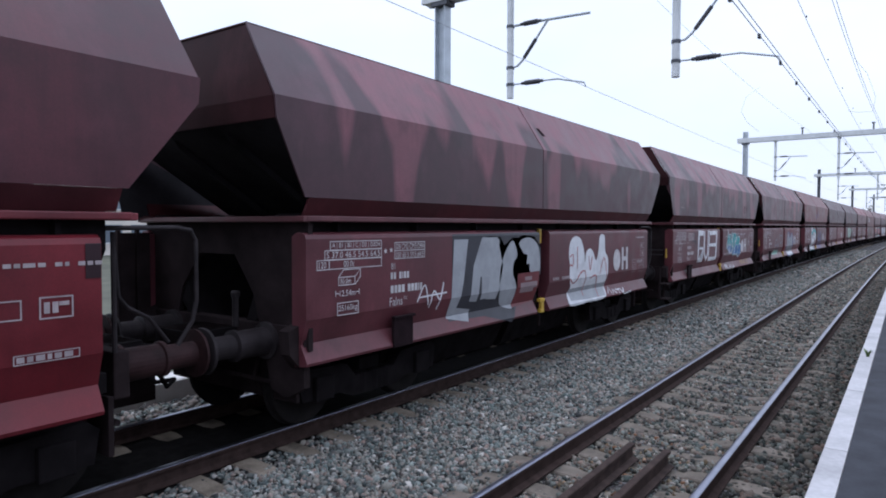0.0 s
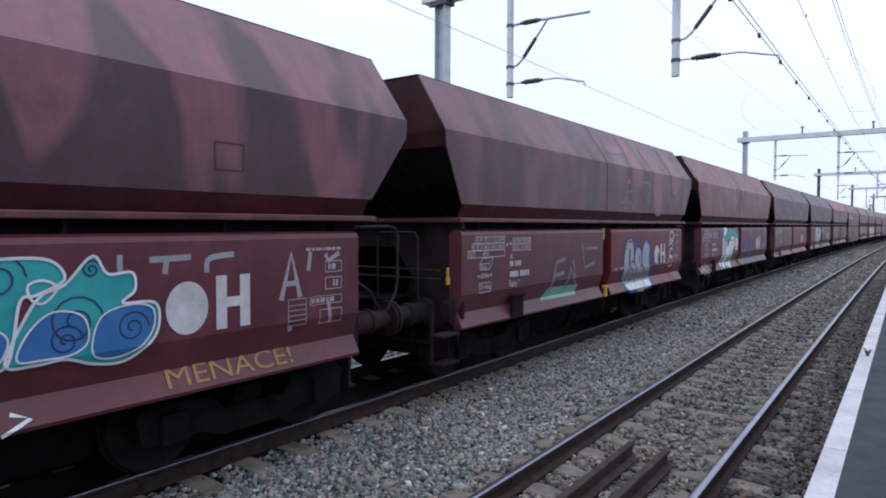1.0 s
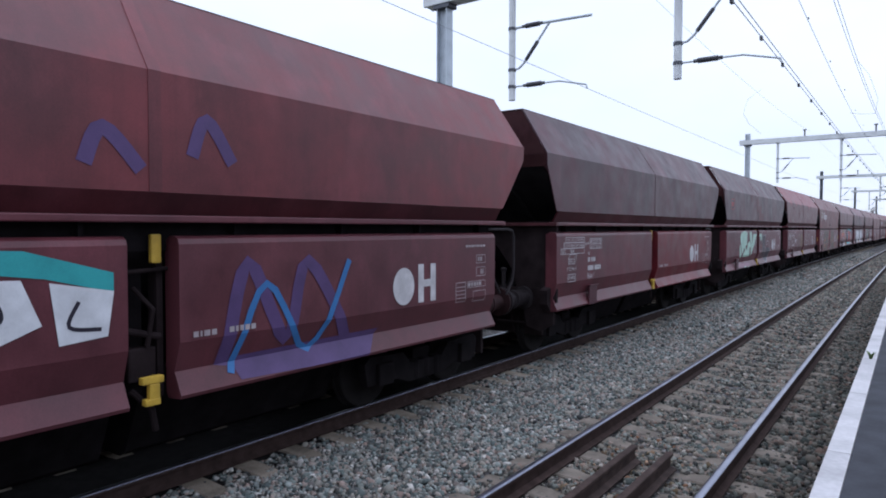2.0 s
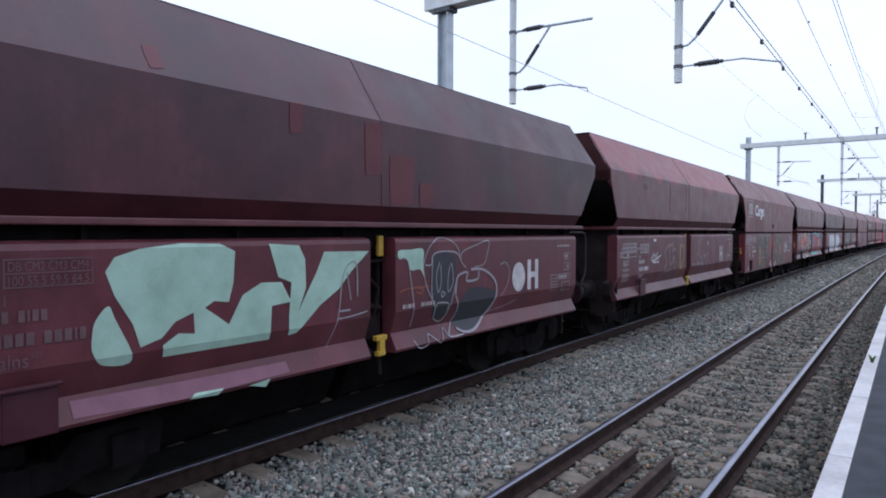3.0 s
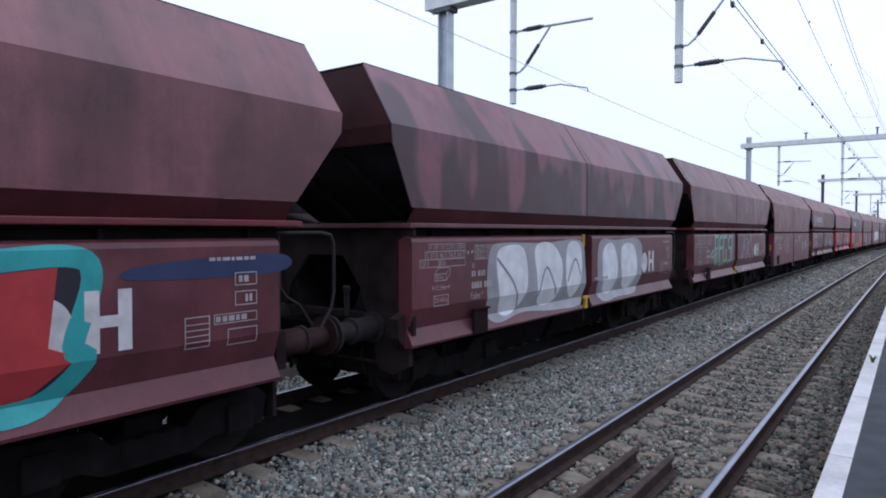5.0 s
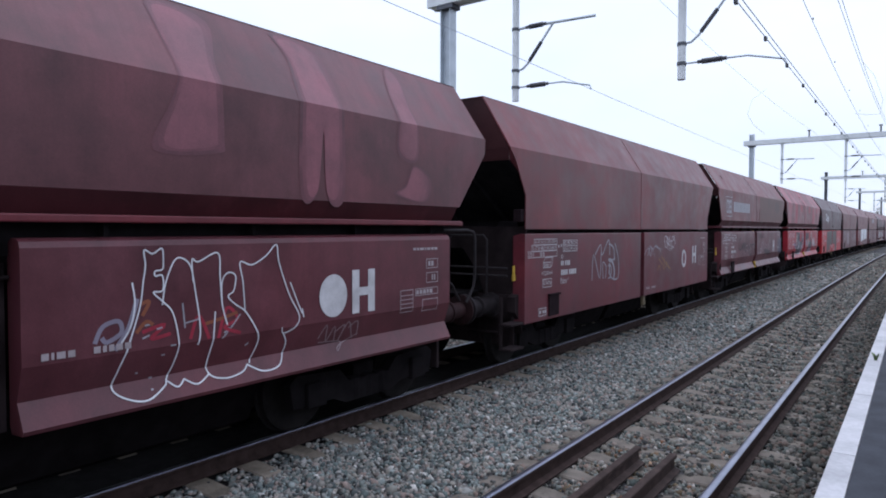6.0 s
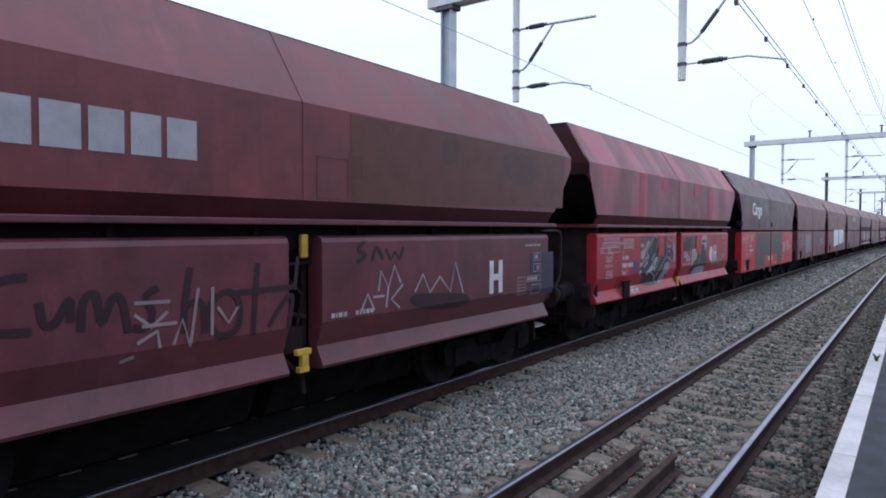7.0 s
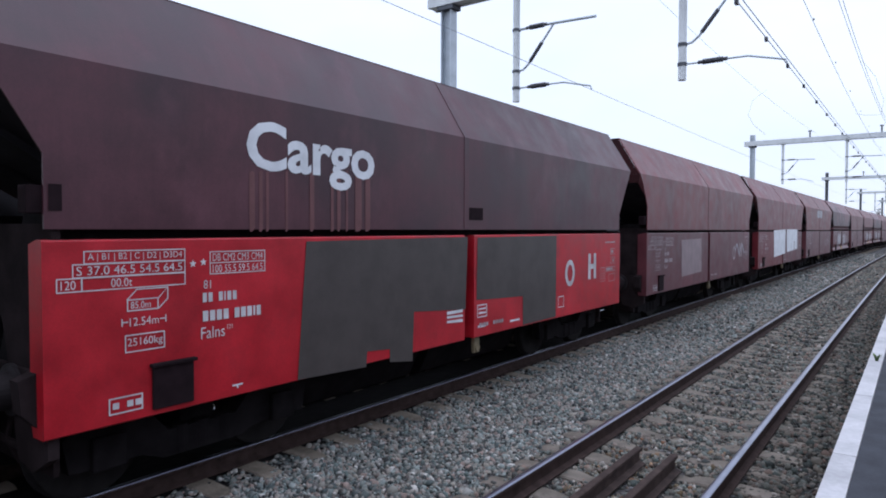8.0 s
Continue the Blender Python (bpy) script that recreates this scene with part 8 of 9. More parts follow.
paint(12, 'up', "paint_patch", SP["darkumber"], 0.5, [('fill', [(3.64, 3.42), (4.41, 3.42), (4.58, 3.07), (3.94, 2.96), (3.61, 3.16)]), ('fill', [(2.12, 3.47), (2.4, 3.54), (2.4, 3.2), (2.06, 3.14)])])
paint(2, 'up', "paint_patch", P_BLEACH[0], 0.0, [('fill', [(1.24, 4.31), (1.77, 4.29), (1.88, 4.09), (1.92, 3.75), (1.82, 3.2), (1.5, 3.12), (1.18, 3.16), (1.08, 3.56), (1.2, 3.99)]), ('fill', [(2.45, 4.13), (3.2, 4.09), (3.39, 3.69), (3.28, 2.62), (2.6, 2.64), (2.56, 3.45), (2.47, 3.8)]), ('fill', [(4.11, 4.27), (4.66, 4.17), (4.74, 3.63), (4.58, 3.11), (4.05, 3.12), (4.03, 3.72)]), ('fill', [(0.09, 3.93), (0.87, 4.02), (1.13, 4.02), (1.13, 3.89), (0.67, 3.81), (0.11, 3.8)])], "pinkish bleached paint patch")
paint(2, 'up', "paint_patch", P_BLEACH[1], 0.6, [('fill', [(1.27, 4.28), (1.73, 4.26), (1.83, 4.07), (1.86, 3.75), (1.78, 3.22), (1.5, 3.15), (1.23, 3.19), (1.13, 3.56), (1.24, 3.98)]), ('fill', [(2.51, 4.1), (3.16, 4.06), (3.32, 3.68), (3.23, 2.66), (2.64, 2.68), (2.6, 3.45), (2.52, 3.78)]), ('fill', [(4.15, 4.24), (4.62, 4.15), (4.69, 3.63), (4.55, 3.14), (4.09, 3.15), (4.08, 3.72)]), ('fill', [(0.16, 3.93), (0.85, 4.01), (1.07, 4.01), (1.07, 3.89), (0.67, 3.82), (0.19, 3.81)])], "pinkish bleached paint patch")
paint(2, 'up', "paint_patch", P_BLEACH[2], 1.2, [('fill', [(1.31, 4.26), (1.7, 4.24), (1.78, 4.06), (1.81, 3.75), (1.74, 3.24), (1.5, 3.17), (1.27, 3.21), (1.19, 3.57), (1.28, 3.97)]), ('fill', [(2.56, 4.08), (3.11, 4.04), (3.25, 3.67), (3.17, 2.69), (2.67, 2.71), (2.64, 3.45), (2.57, 3.77)]), ('fill', [(4.18, 4.22), (4.58, 4.13), (4.64, 3.63), (4.52, 3.16), (4.13, 3.17), (4.12, 3.72)]), ('fill', [(0.24, 3.93), (0.82, 4.01), (1.01, 4.01), (1.01, 3.89), (0.67, 3.82), (0.26, 3.81)])], "pinkish bleached paint patch")
paint(10, 'up', "paint_patch", P_BLEACH[0], 0.0, [('fill', [(1.17, 4.29), (1.71, 4.2), (1.6, 3.7), (1.61, 3.08), (1.55, 2.95), (0.95, 2.92), (1.11, 3.34), (1.18, 3.62), (1.14, 4.01)]), ('fill', [(2.49, 4.31), (3.04, 4.25), (3.12, 3.91), (3.09, 3.53), (3.09, 2.63), (2.85, 2.6), (2.79, 3.29), (2.68, 2.63), (2.48, 2.64), (2.48, 3.54), (2.57, 4.02)]), ('fill', [(4.27, 4.31), (4.48, 4.17), (4.37, 3.77), (4.34, 3.13), (3.97, 3.18), (4.02, 3.67), (4.1, 4.02)]), ('fill', [(4.27, 3.05), (4.6, 2.91), (4.5, 2.62), (3.9, 2.69), (4.09, 2.8)])], "pinkish bleached paint patch")
paint(10, 'up', "paint_patch", P_BLEACH[1], 0.6, [('fill', [(1.19, 4.26), (1.66, 4.17), (1.57, 3.69), (1.58, 3.1), (1.52, 2.98), (1.0, 2.95), (1.14, 3.35), (1.2, 3.62), (1.16, 3.99)]), ('fill', [(2.53, 4.28), (3.0, 4.21), (3.07, 3.89), (3.05, 3.52), (3.05, 2.66), (2.84, 2.64), (2.79, 3.3), (2.7, 2.66), (2.52, 2.67), (2.52, 3.54), (2.6, 3.99)]), ('fill', [(4.27, 4.28), (4.44, 4.16), (4.35, 3.77), (4.33, 3.16), (4.01, 3.21), (4.04, 3.68), (4.11, 4.01)]), ('fill', [(4.27, 3.04), (4.55, 2.9), (4.47, 2.63), (3.95, 2.7), (4.12, 2.8)])], "pinkish bleached paint patch")
paint(10, 'up', "paint_patch", P_BLEACH[2], 1.2, [('fill', [(1.21, 4.23), (1.61, 4.15), (1.53, 3.69), (1.54, 3.12), (1.49, 3.0), (1.05, 2.97), (1.17, 3.36), (1.22, 3.62), (1.19, 3.97)]), ('fill', [(2.57, 4.25), (2.97, 4.18), (3.03, 3.87), (3.01, 3.52), (3.01, 2.69), (2.83, 2.67), (2.79, 3.3), (2.71, 2.69), (2.56, 2.7), (2.56, 3.53), (2.63, 3.97)]), ('fill', [(4.26, 4.26), (4.41, 4.14), (4.33, 3.77), (4.31, 3.18), (4.04, 3.23), (4.07, 3.68), (4.13, 4.0)]), ('fill', [(4.27, 3.03), (4.51, 2.9), (4.44, 2.64), (4.0, 2.7), (4.14, 2.8)])], "pinkish bleached paint patch")
paint(7, 1, "inspection_note", M_WHITE, 2, [('frame', 4.46, 1.98, 4.7, 2.11, 0.012), ('frame', 4.46, 1.78, 4.66, 1.91, 0.012), ('frame', 4.83, 1.75, 5.03, 2.11, 0.01), ('poly', [(4.5, 2.08), (4.56, 2.08), (4.56, 2.01), (4.5, 2.01)]), ('poly', [(4.5, 1.89), (4.56, 1.88), (4.56, 1.81), (4.5, 1.82)]), ('poly', [(4.59, 2.08), (4.66, 2.08), (4.66, 2.0), (4.59, 2.01)]), ('poly', [(4.85, 2.07), (5.02, 2.07), (5.01, 2.06), (4.85, 2.06)]), ('poly', [(4.85, 2.01), (5.01, 2.01), (5.01, 2.0), (4.85, 2.0)]), ('poly', [(4.85, 1.96), (5.01, 1.96), (5.01, 1.94), (4.85, 1.94)]), ('poly', [(4.85, 1.9), (5.01, 1.9), (5.01, 1.88), (4.85, 1.89)]), ('poly', [(4.85, 1.85), (5.01, 1.84), (5.01, 1.83), (4.85, 1.83)]), ('poly', [(4.85, 1.8), (5.01, 1.79), (5.01, 1.78), (4.85, 1.79)]), ('poly', [(3.85, 1.6), (3.93, 1.59), (3.93, 1.57), (3.85, 1.58)]), ('poly', [(3.95, 1.59), (4.06, 1.58), (4.06, 1.56), (3.95, 1.57)]), ('poly', [(4.08, 1.58), (4.16, 1.57), (4.16, 1.55), (4.08, 1.56)]), ('poly', [(4.18, 1.57), (4.22, 1.57), (4.22, 1.54), (4.18, 1.55)]), ('poly', [(4.33, 1.56), (4.39, 1.55), (4.39, 1.53), (4.32, 1.54)]), ('poly', [(4.43, 1.55), (4.5, 1.54), (4.5, 1.52), (4.43, 1.53)]), ('poly', [(4.53, 1.54), (4.72, 1.52), (4.72, 1.49), (4.53, 1.52)]), ('poly', [(4.75, 1.52), (4.79, 1.52), (4.79, 1.49), (4.75, 1.5)]), ('frame', 3.81, 1.38, 4.07, 1.47, 0.012), ('frame', 4.12, 1.37, 4.55, 1.42, 0.01), ('poly', [(4.15, 1.45), (4.2, 1.44), (4.2, 1.38), (4.15, 1.39)]), ('poly', [(4.22, 1.44), (4.31, 1.43), (4.31, 1.37), (4.22, 1.38)]), ('poly', [(4.33, 1.42), (4.38, 1.42), (4.38, 1.36), (4.33, 1.36)]), ('poly', [(4.41, 1.41), (4.52, 1.4), (4.52, 1.34), (4.41, 1.35)])], "white stencilled inspection note")
paint(13, 0, "graffiti", SP["streak"], 0, [('poly', [(-3.07, 2.14), (-2.28, 2.15), (-2.18, 1.92), (-2.79, 1.53), (-3.12, 1.31)])], "black, cream and lilac swirling graffiti")
paint(13, 0, "graffiti", SP["ink"], 1, [('poly', [(-2.63, 1.81), (-2.49, 1.96), (-2.21, 2.15), (-1.95, 2.12), (-1.97, 1.86), (-1.91, 1.69), (-1.5, 1.66), (-1.48, 2.12), (-1.28, 2.1), (-1.25, 1.69), (-0.85, 1.5), (-1.09, 1.5), (-1.32, 1.49), (-1.75, 1.03), (-2.29, 1.0), (-2.92, 1.07), (-2.86, 1.25), (-3.01, 1.3), (-3.12, 1.44), (-2.98, 1.47), (-2.79, 1.45), (-2.6, 1.57), (-2.55, 1.67)])])
paint(13, 0, "graffiti", SP["cream"], 2, [('fill', [(-3.07, 1.98), (-2.9, 1.98), (-2.85, 1.93), (-2.88, 1.9), (-3.06, 1.91)]), ('poly', [(-3.06, 1.81), (-2.82, 1.87), (-2.63, 2.04), (-2.48, 2.05), (-2.51, 1.98), (-2.66, 1.89), (-2.79, 1.72), (-2.88, 1.64), (-2.85, 1.56), (-2.98, 1.5), (-3.12, 1.45), (-3.12, 1.56), (-2.91, 1.57), (-2.94, 1.64), (-3.09, 1.65)]), ('fill', [(-3.15, 1.38), (-3.01, 1.39), (-3.07, 1.29), (-3.14, 1.28)])])
paint(13, 0, "graffiti", SP["lilac"], 3, [('curve', 0.05, [(-2.21, 2.14), (-2.39, 1.99), (-2.65, 1.84), (-2.67, 1.76), (-2.56, 1.67), (-2.79, 1.65), (-2.74, 1.57), (-2.64, 1.54), (-2.92, 1.47)]), ('poly', [(-1.73, 1.03), (-1.59, 1.29), (-1.37, 1.48), (-1.09, 1.52), (-1.06, 1.35), (-1.14, 1.2), (-1.37, 1.07), (-1.59, 1.02)])])
paint(13, 0, "graffiti", SP["ash"], 4, [('poly', [(-2.76, 1.33), (-2.53, 1.4), (-2.32, 1.51), (-2.14, 1.64), (-1.91, 1.66), (-1.97, 1.56), (-2.22, 1.39), (-2.43, 1.34), (-2.67, 1.29)])])
paint(13, 0, "graffiti", SP["ink"], 5, [('fill', [(-1.35, 1.16), (-1.23, 1.23), (-1.14, 1.23), (-1.16, 1.15)]), ('poly', [(-1.23, 1.85), (-0.8, 1.83), (-0.85, 1.63), (-1.21, 1.67)]), ('fill', [(-2.29, 1.48), (-2.18, 1.54), (-2.2, 1.47), (-2.27, 1.44)])])
paint(13, 0, "graffiti", SP["cream"], 5, [('fill', [(-2.28, 1.38), (-2.14, 1.45), (-2.1, 1.41), (-2.25, 1.35)]), ('fill', [(-2.68, 1.29), (-2.58, 1.3), (-2.59, 1.27), (-2.68, 1.27)])])
paint(13, 0, "graffiti", SP["ash"], 6, [('line', 0.022, [(-1.77, 1.65), (-2.18, 1.3)]), ('line', 0.024, [(-1.28, 2.1), (-1.27, 1.68), (-1.91, 1.29), (-2.05, 1.18)]), ('curve', 0.028, [(-2.5, 1.33), (-2.33, 1.3), (-2.11, 1.21), (-1.86, 1.04)]), ('line', 0.022, [(-1.93, 1.29), (-1.96, 1.19), (-1.81, 1.36)]), ('line', 0.022, [(-2.39, 1.58), (-2.21, 1.72), (-2.1, 1.73), (-2.39, 1.58)]), ('line', 0.026, [(-2.14, 2.13), (-2.01, 2.09), (-1.95, 2.0), (-2.03, 1.86)]), ('line', 0.024, [(-1.27, 1.64), (-0.85, 1.5)])])
paint(13, 0, "graffiti", SP["lilac"], 6, [('curve', 0.045, [(-1.23, 2.13), (-1.04, 2.05), (-0.85, 1.98), (-1.04, 1.87), (-1.23, 1.91)]), ('poly', [(-0.7, 2.09), (-0.6, 1.82), (-0.59, 1.51), (-0.8, 1.49), (-0.72, 1.69), (-0.84, 1.83)]), ('line', 0.04, [(-0.79, 2.13), (-0.77, 1.96)]), ('fill', [(-1.16, 1.78), (-1.04, 1.79), (-1.05, 1.75), (-1.15, 1.75)])])
paint(13, 1, "graffiti", SP["ink"], 1, [('poly', [(0.17, 2.1), (0.88, 2.09), (0.89, 1.82), (0.67, 1.72), (0.17, 1.74)]), ('poly', [(1.79, 1.87), (2.14, 1.86), (2.5, 1.44), (2.41, 1.27), (1.4, 1.27), (1.17, 1.08), (0.81, 1.12), (0.95, 1.35), (1.32, 1.56), (1.72, 1.62)])], "black, cream and lilac swirling graffiti")
paint(13, 1, "graffiti", SP["streak"], 0, [('poly', [(0.88, 2.1), (1.88, 2.12), (1.88, 1.7), (0.95, 1.39)])])
paint(13, 1, "graffiti", SP["lilac"], 2, [('poly', [(0.15, 1.73), (0.47, 1.71), (0.78, 1.51), (0.76, 1.44), (0.16, 1.47)]), ('poly', [(1.1, 1.09), (1.4, 1.26), (1.88, 1.28), (2.37, 1.22), (2.32, 1.05), (1.4, 1.05)]), ('curve', 0.04, [(0.19, 1.98), (0.25, 2.05), (0.31, 2.1)])])
paint(13, 1, "graffiti", SP["cream"], 3, [('poly', [(0.91, 1.76), (1.28, 1.77), (1.49, 1.6), (1.1, 1.41), (0.95, 1.31), (0.92, 1.55)]), ('poly', [(1.88, 2.04), (2.05, 2.14), (2.45, 2.14), (2.4, 1.8), (2.23, 1.68), (2.18, 1.86), (1.88, 1.91)])])
paint(13, 1, "graffiti", SP["ink"], 4, [('fill', [(0.19, 1.54), (0.31, 1.56), (0.38, 1.5), (0.22, 1.48)]), ('fill', [(1.89, 1.98), (2.13, 2.01), (2.33, 1.97), (2.09, 1.93)])])
paint(13, 1, "graffiti", SP["ash"], 4, [('line', 0.024, [(1.89, 1.9), (1.72, 1.49), (1.25, 1.12)]), ('line', 0.024, [(1.4, 1.26), (1.1, 1.13)]), ('curve', 0.03, [(0.71, 1.72), (0.85, 1.55), (0.88, 1.35)]), ('line', 0.022, [(1.21, 1.49), (1.44, 1.49)])])
paint(9, 0, "graffiti", SP["ash"], 1, [('fill', [(-3.7, 2.0), (-3.3, 2.12), (-2.0, 2.1), (-0.6, 2.13), (-0.35, 1.7), (-0.4, 1.0), (-1.5, 0.95), (-2.6, 1.02), (-3.5, 0.95), (-3.75, 1.3)])], "whitish silver graffiti filling the door")
paint(9, 0, "graffiti", SP["white"], 2, [('fill', [(-3.5, 1.95), (-3.2, 2.08), (-2.7, 2.02), (-2.55, 1.5), (-2.8, 1.1), (-3.3, 1.05), (-3.45, 1.5)]), ('fill', [(-2.3, 2.05), (-1.7, 2.08), (-1.3, 1.7), (-1.5, 1.15), (-2.1, 1.1), (-2.25, 1.6)]), ('fill', [(-1.1, 2.05), (-0.6, 2.05), (-0.5, 1.5), (-0.8, 1.1), (-1.15, 1.4)])])
paint(9, 0, "graffiti", SP["lilac"], 3, [('curve', 0.04, [(-3.5, 1.9), (-3.0, 1.5), (-2.8, 1.1)]), ('curve', 0.04, [(-2.2, 1.2), (-1.9, 1.7), (-1.5, 1.2)]), ('curve', 0.04, [(-1.1, 1.4), (-0.8, 1.8), (-0.55, 1.5)])])
paint(9, 1, "graffiti", SP["ash"], 1, [('fill', [(0.3, 2.05), (1.2, 2.12), (2.6, 2.1), (2.75, 1.5), (2.5, 1.0), (1.4, 0.95), (0.4, 1.0)])], "whitish silver graffiti filling the door")
paint(9, 1, "graffiti", SP["white"], 2, [('fill', [(0.5, 1.9), (1.0, 2.05), (1.3, 1.6), (1.1, 1.1), (0.6, 1.15)]), ('fill', [(1.5, 1.95), (2.2, 2.0), (2.45, 1.5), (2.1, 1.1), (1.6, 1.2)])])
paint(-1, 1, "inspection_note", M_OLDWHITE, 2, [("frame", 4.22, 1.64, 4.47, 1.78, 0.010), ("frame", 4.58, 1.63, 4.81, 1.79, 0.012), ("frame", 4.41, 1.33, 4.85, 1.40, 0.008)], "white stencilled inspection frame")
paint(-1, 1, "inspection_note", M_OLDWHITE, 2, bars(4.36, 2.0, [0.05, 0.04, 0.08, 0.05, -0.03, 0.05, 0.03, -0.03, 0.05, 0.04, 0.05], 0.03) + bars(4.61, 1.67, [0.04, 0.04], 0.08) + bars(4.71, 1.72, [0.07], 0.03) + bars(4.43, 1.345, [0.05, 0.04, 0.06, 0.03, 0.05, 0.06], 0.04), "white stencilled inspection note")
paint(-1, 1, "paint_patch", SP["smoke"], 1, [("poly", [(4.99, 1.90), (5.015, 1.90), (5.015, 2.16), (4.90, 2.16), (4.90, 1.90)])], "dark square patch")
paint(3, 0, "graffiti", SP["teal"], 1, [('poly', [(-2.36, 1.98), (-1.91, 2.16), (-1.19, 2.13), (-0.57, 1.95), (-0.57, 1.8), (-1.06, 1.93), (-1.64, 2.01), (-2.03, 1.83), (-2.29, 1.79), (-2.76, 1.86), (-2.72, 1.99)]), ('line', 0.05, [(-2.98, 0.9), (-2.52, 0.87)]), ('line', 0.05, [(-2.14, 0.91), (-1.53, 0.89)])], "white and green graffiti letters")
paint(3, 0, "graffiti", SP["white"], 2, [('poly', [(-2.85, 1.88), (-2.67, 1.9), (-2.53, 1.32), (-2.85, 0.94), (-3.02, 0.97), (-2.82, 1.39)]), ('poly', [(-2.48, 1.8), (-2.29, 1.77), (-2.13, 1.54), (-1.83, 1.81), (-1.67, 1.73), (-1.75, 1.27), (-1.98, 0.94), (-2.2, 0.93), (-2.15, 1.25), (-2.44, 0.9), (-2.7, 0.94), (-2.43, 1.31)]), ('poly', [(-1.7, 1.95), (-1.21, 1.93), (-1.08, 1.6), (-1.41, 1.47), (-1.44, 1.1), (-1.64, 0.88), (-1.95, 0.91), (-1.65, 1.27)]), ('poly', [(-1.03, 1.9), (-0.57, 1.81), (-0.62, 1.47), (-0.97, 1.44)]), ('fill', [(-2.72, 2.07), (-2.65, 2.22), (-2.3, 2.22), (-2.25, 2.11), (-2.45, 1.99), (-2.65, 1.95)])])
paint(3, 0, "graffiti", SP["ink"], 3, [('curve', 0.03, [(-1.56, 1.77), (-1.38, 1.79), (-1.34, 1.66), (-1.51, 1.64)]), ('curve', 0.03, [(-0.83, 1.75), (-0.9, 1.57), (-0.67, 1.53)])])
paint(3, 0, "graffiti", SP["grey"], 2.5, [('poly', [(-2.82, 1.24), (-2.43, 1.26), (-2.52, 1.08), (-2.89, 1.06)]), ('poly', [(-2.15, 1.24), (-1.47, 1.23), (-1.53, 1.05), (-2.06, 1.05)])])
paint(2, 0, "graffiti", SP["green"], 0, [('poly', [(-3.03, 1.03), (-2.8, 1.23), (-1.58, 1.21), (-1.64, 1.02)])], "washed-out pale green graffiti letters")
paint(2, 0, "graffiti", SP["slate"], 1, [('line', 0.07, [(-2.75, 1.16), (-2.56, 1.65), (-2.2, 1.7)]), ('line', 0.06, [(-2.6, 1.43), (-2.25, 1.46)]), ('line', 0.07, [(-2.14, 1.15), (-1.98, 1.53), (-1.7, 1.19)]), ('line', 0.06, [(-1.88, 1.67), (-1.76, 1.35)]), ('line', 0.06, [(-1.49, 1.96), (-1.36, 1.5), (-0.87, 1.58)]), ('line', 0.05, [(-1.37, 1.86), (-0.75, 1.85)])])
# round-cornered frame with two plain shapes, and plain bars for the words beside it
def emblem(y0, z0, y1, z1):
    w = (y1 - y0)
    return [("loop", 0.02, [(y0 + 0.06, z0), (y1 - 0.06, z0), (y1, z0 + 0.06), (y1, z1 - 0.06), (y1 - 0.06, z1), (y0 + 0.06, z1), (y0, z1 - 0.06), (y0, z0 + 0.06)]),
            ("frame", y0 + 0.12, z0 + 0.09, y0 + w * 0.48, z1 - 0.09, 0.085), ("frame", y0 + w * 0.54, z0 + 0.09, y1 - 0.11, z1 - 0.09, 0.085), ("poly", [(y0 + w * 0.56, (z0 + z1) / 2 - 0.035), (y1 - 0.13, (z0 + z1) / 2 - 0.035), (y1 - 0.13, (z0 + z1) / 2 + 0.035), (y0 + w * 0.56, (z0 + z1) / 2 + 0.035)])]


paint(5, "up", "emblem", SP["brick"], 1, emblem(-4.91, 2.95, -4.47, 3.27), "red framed emblem")
paint(7, "up", "emblem", SP["beige"], 1, emblem(-5.05, 2.85, -4.22, 3.43), "white framed emblem")
paint(12, "up", "emblem", SP["ash"], 1, emblem(-5.01, 2.72, -4.13, 3.33), "pale framed emblem")
paint(12, "up", "word_figure", SP["ash"], 1, bars(-3.93, 2.87, [0.27, 0.27, 0.27, 0.25, 0.28, 0.27, 0.25, 0.27], 0.33, 0.05), "pale word of block figures")
for j in (18, 20, 21, 23, 24, 26):
    rnd = random.Random(j)
    m = SP[rnd.choice(["ash", "white", "faded", "sky", "brick"])]
    y = rnd.uniform(-3.0, -2.5)
    paint(j, 0, "graffiti", m, 1, [("curve", 0.16, [(y + 0.32 * k, 1.2 + 0.8 * (k % 2)) for k in range(7)])], "broad sprayed zigzag letters")
    paint(j, 1, "graffiti", m, 1, [("curve", 0.14, [(0.5 + 0.3 * k, 1.2 + 0.75 * (k % 2)) for k in range(7)])])
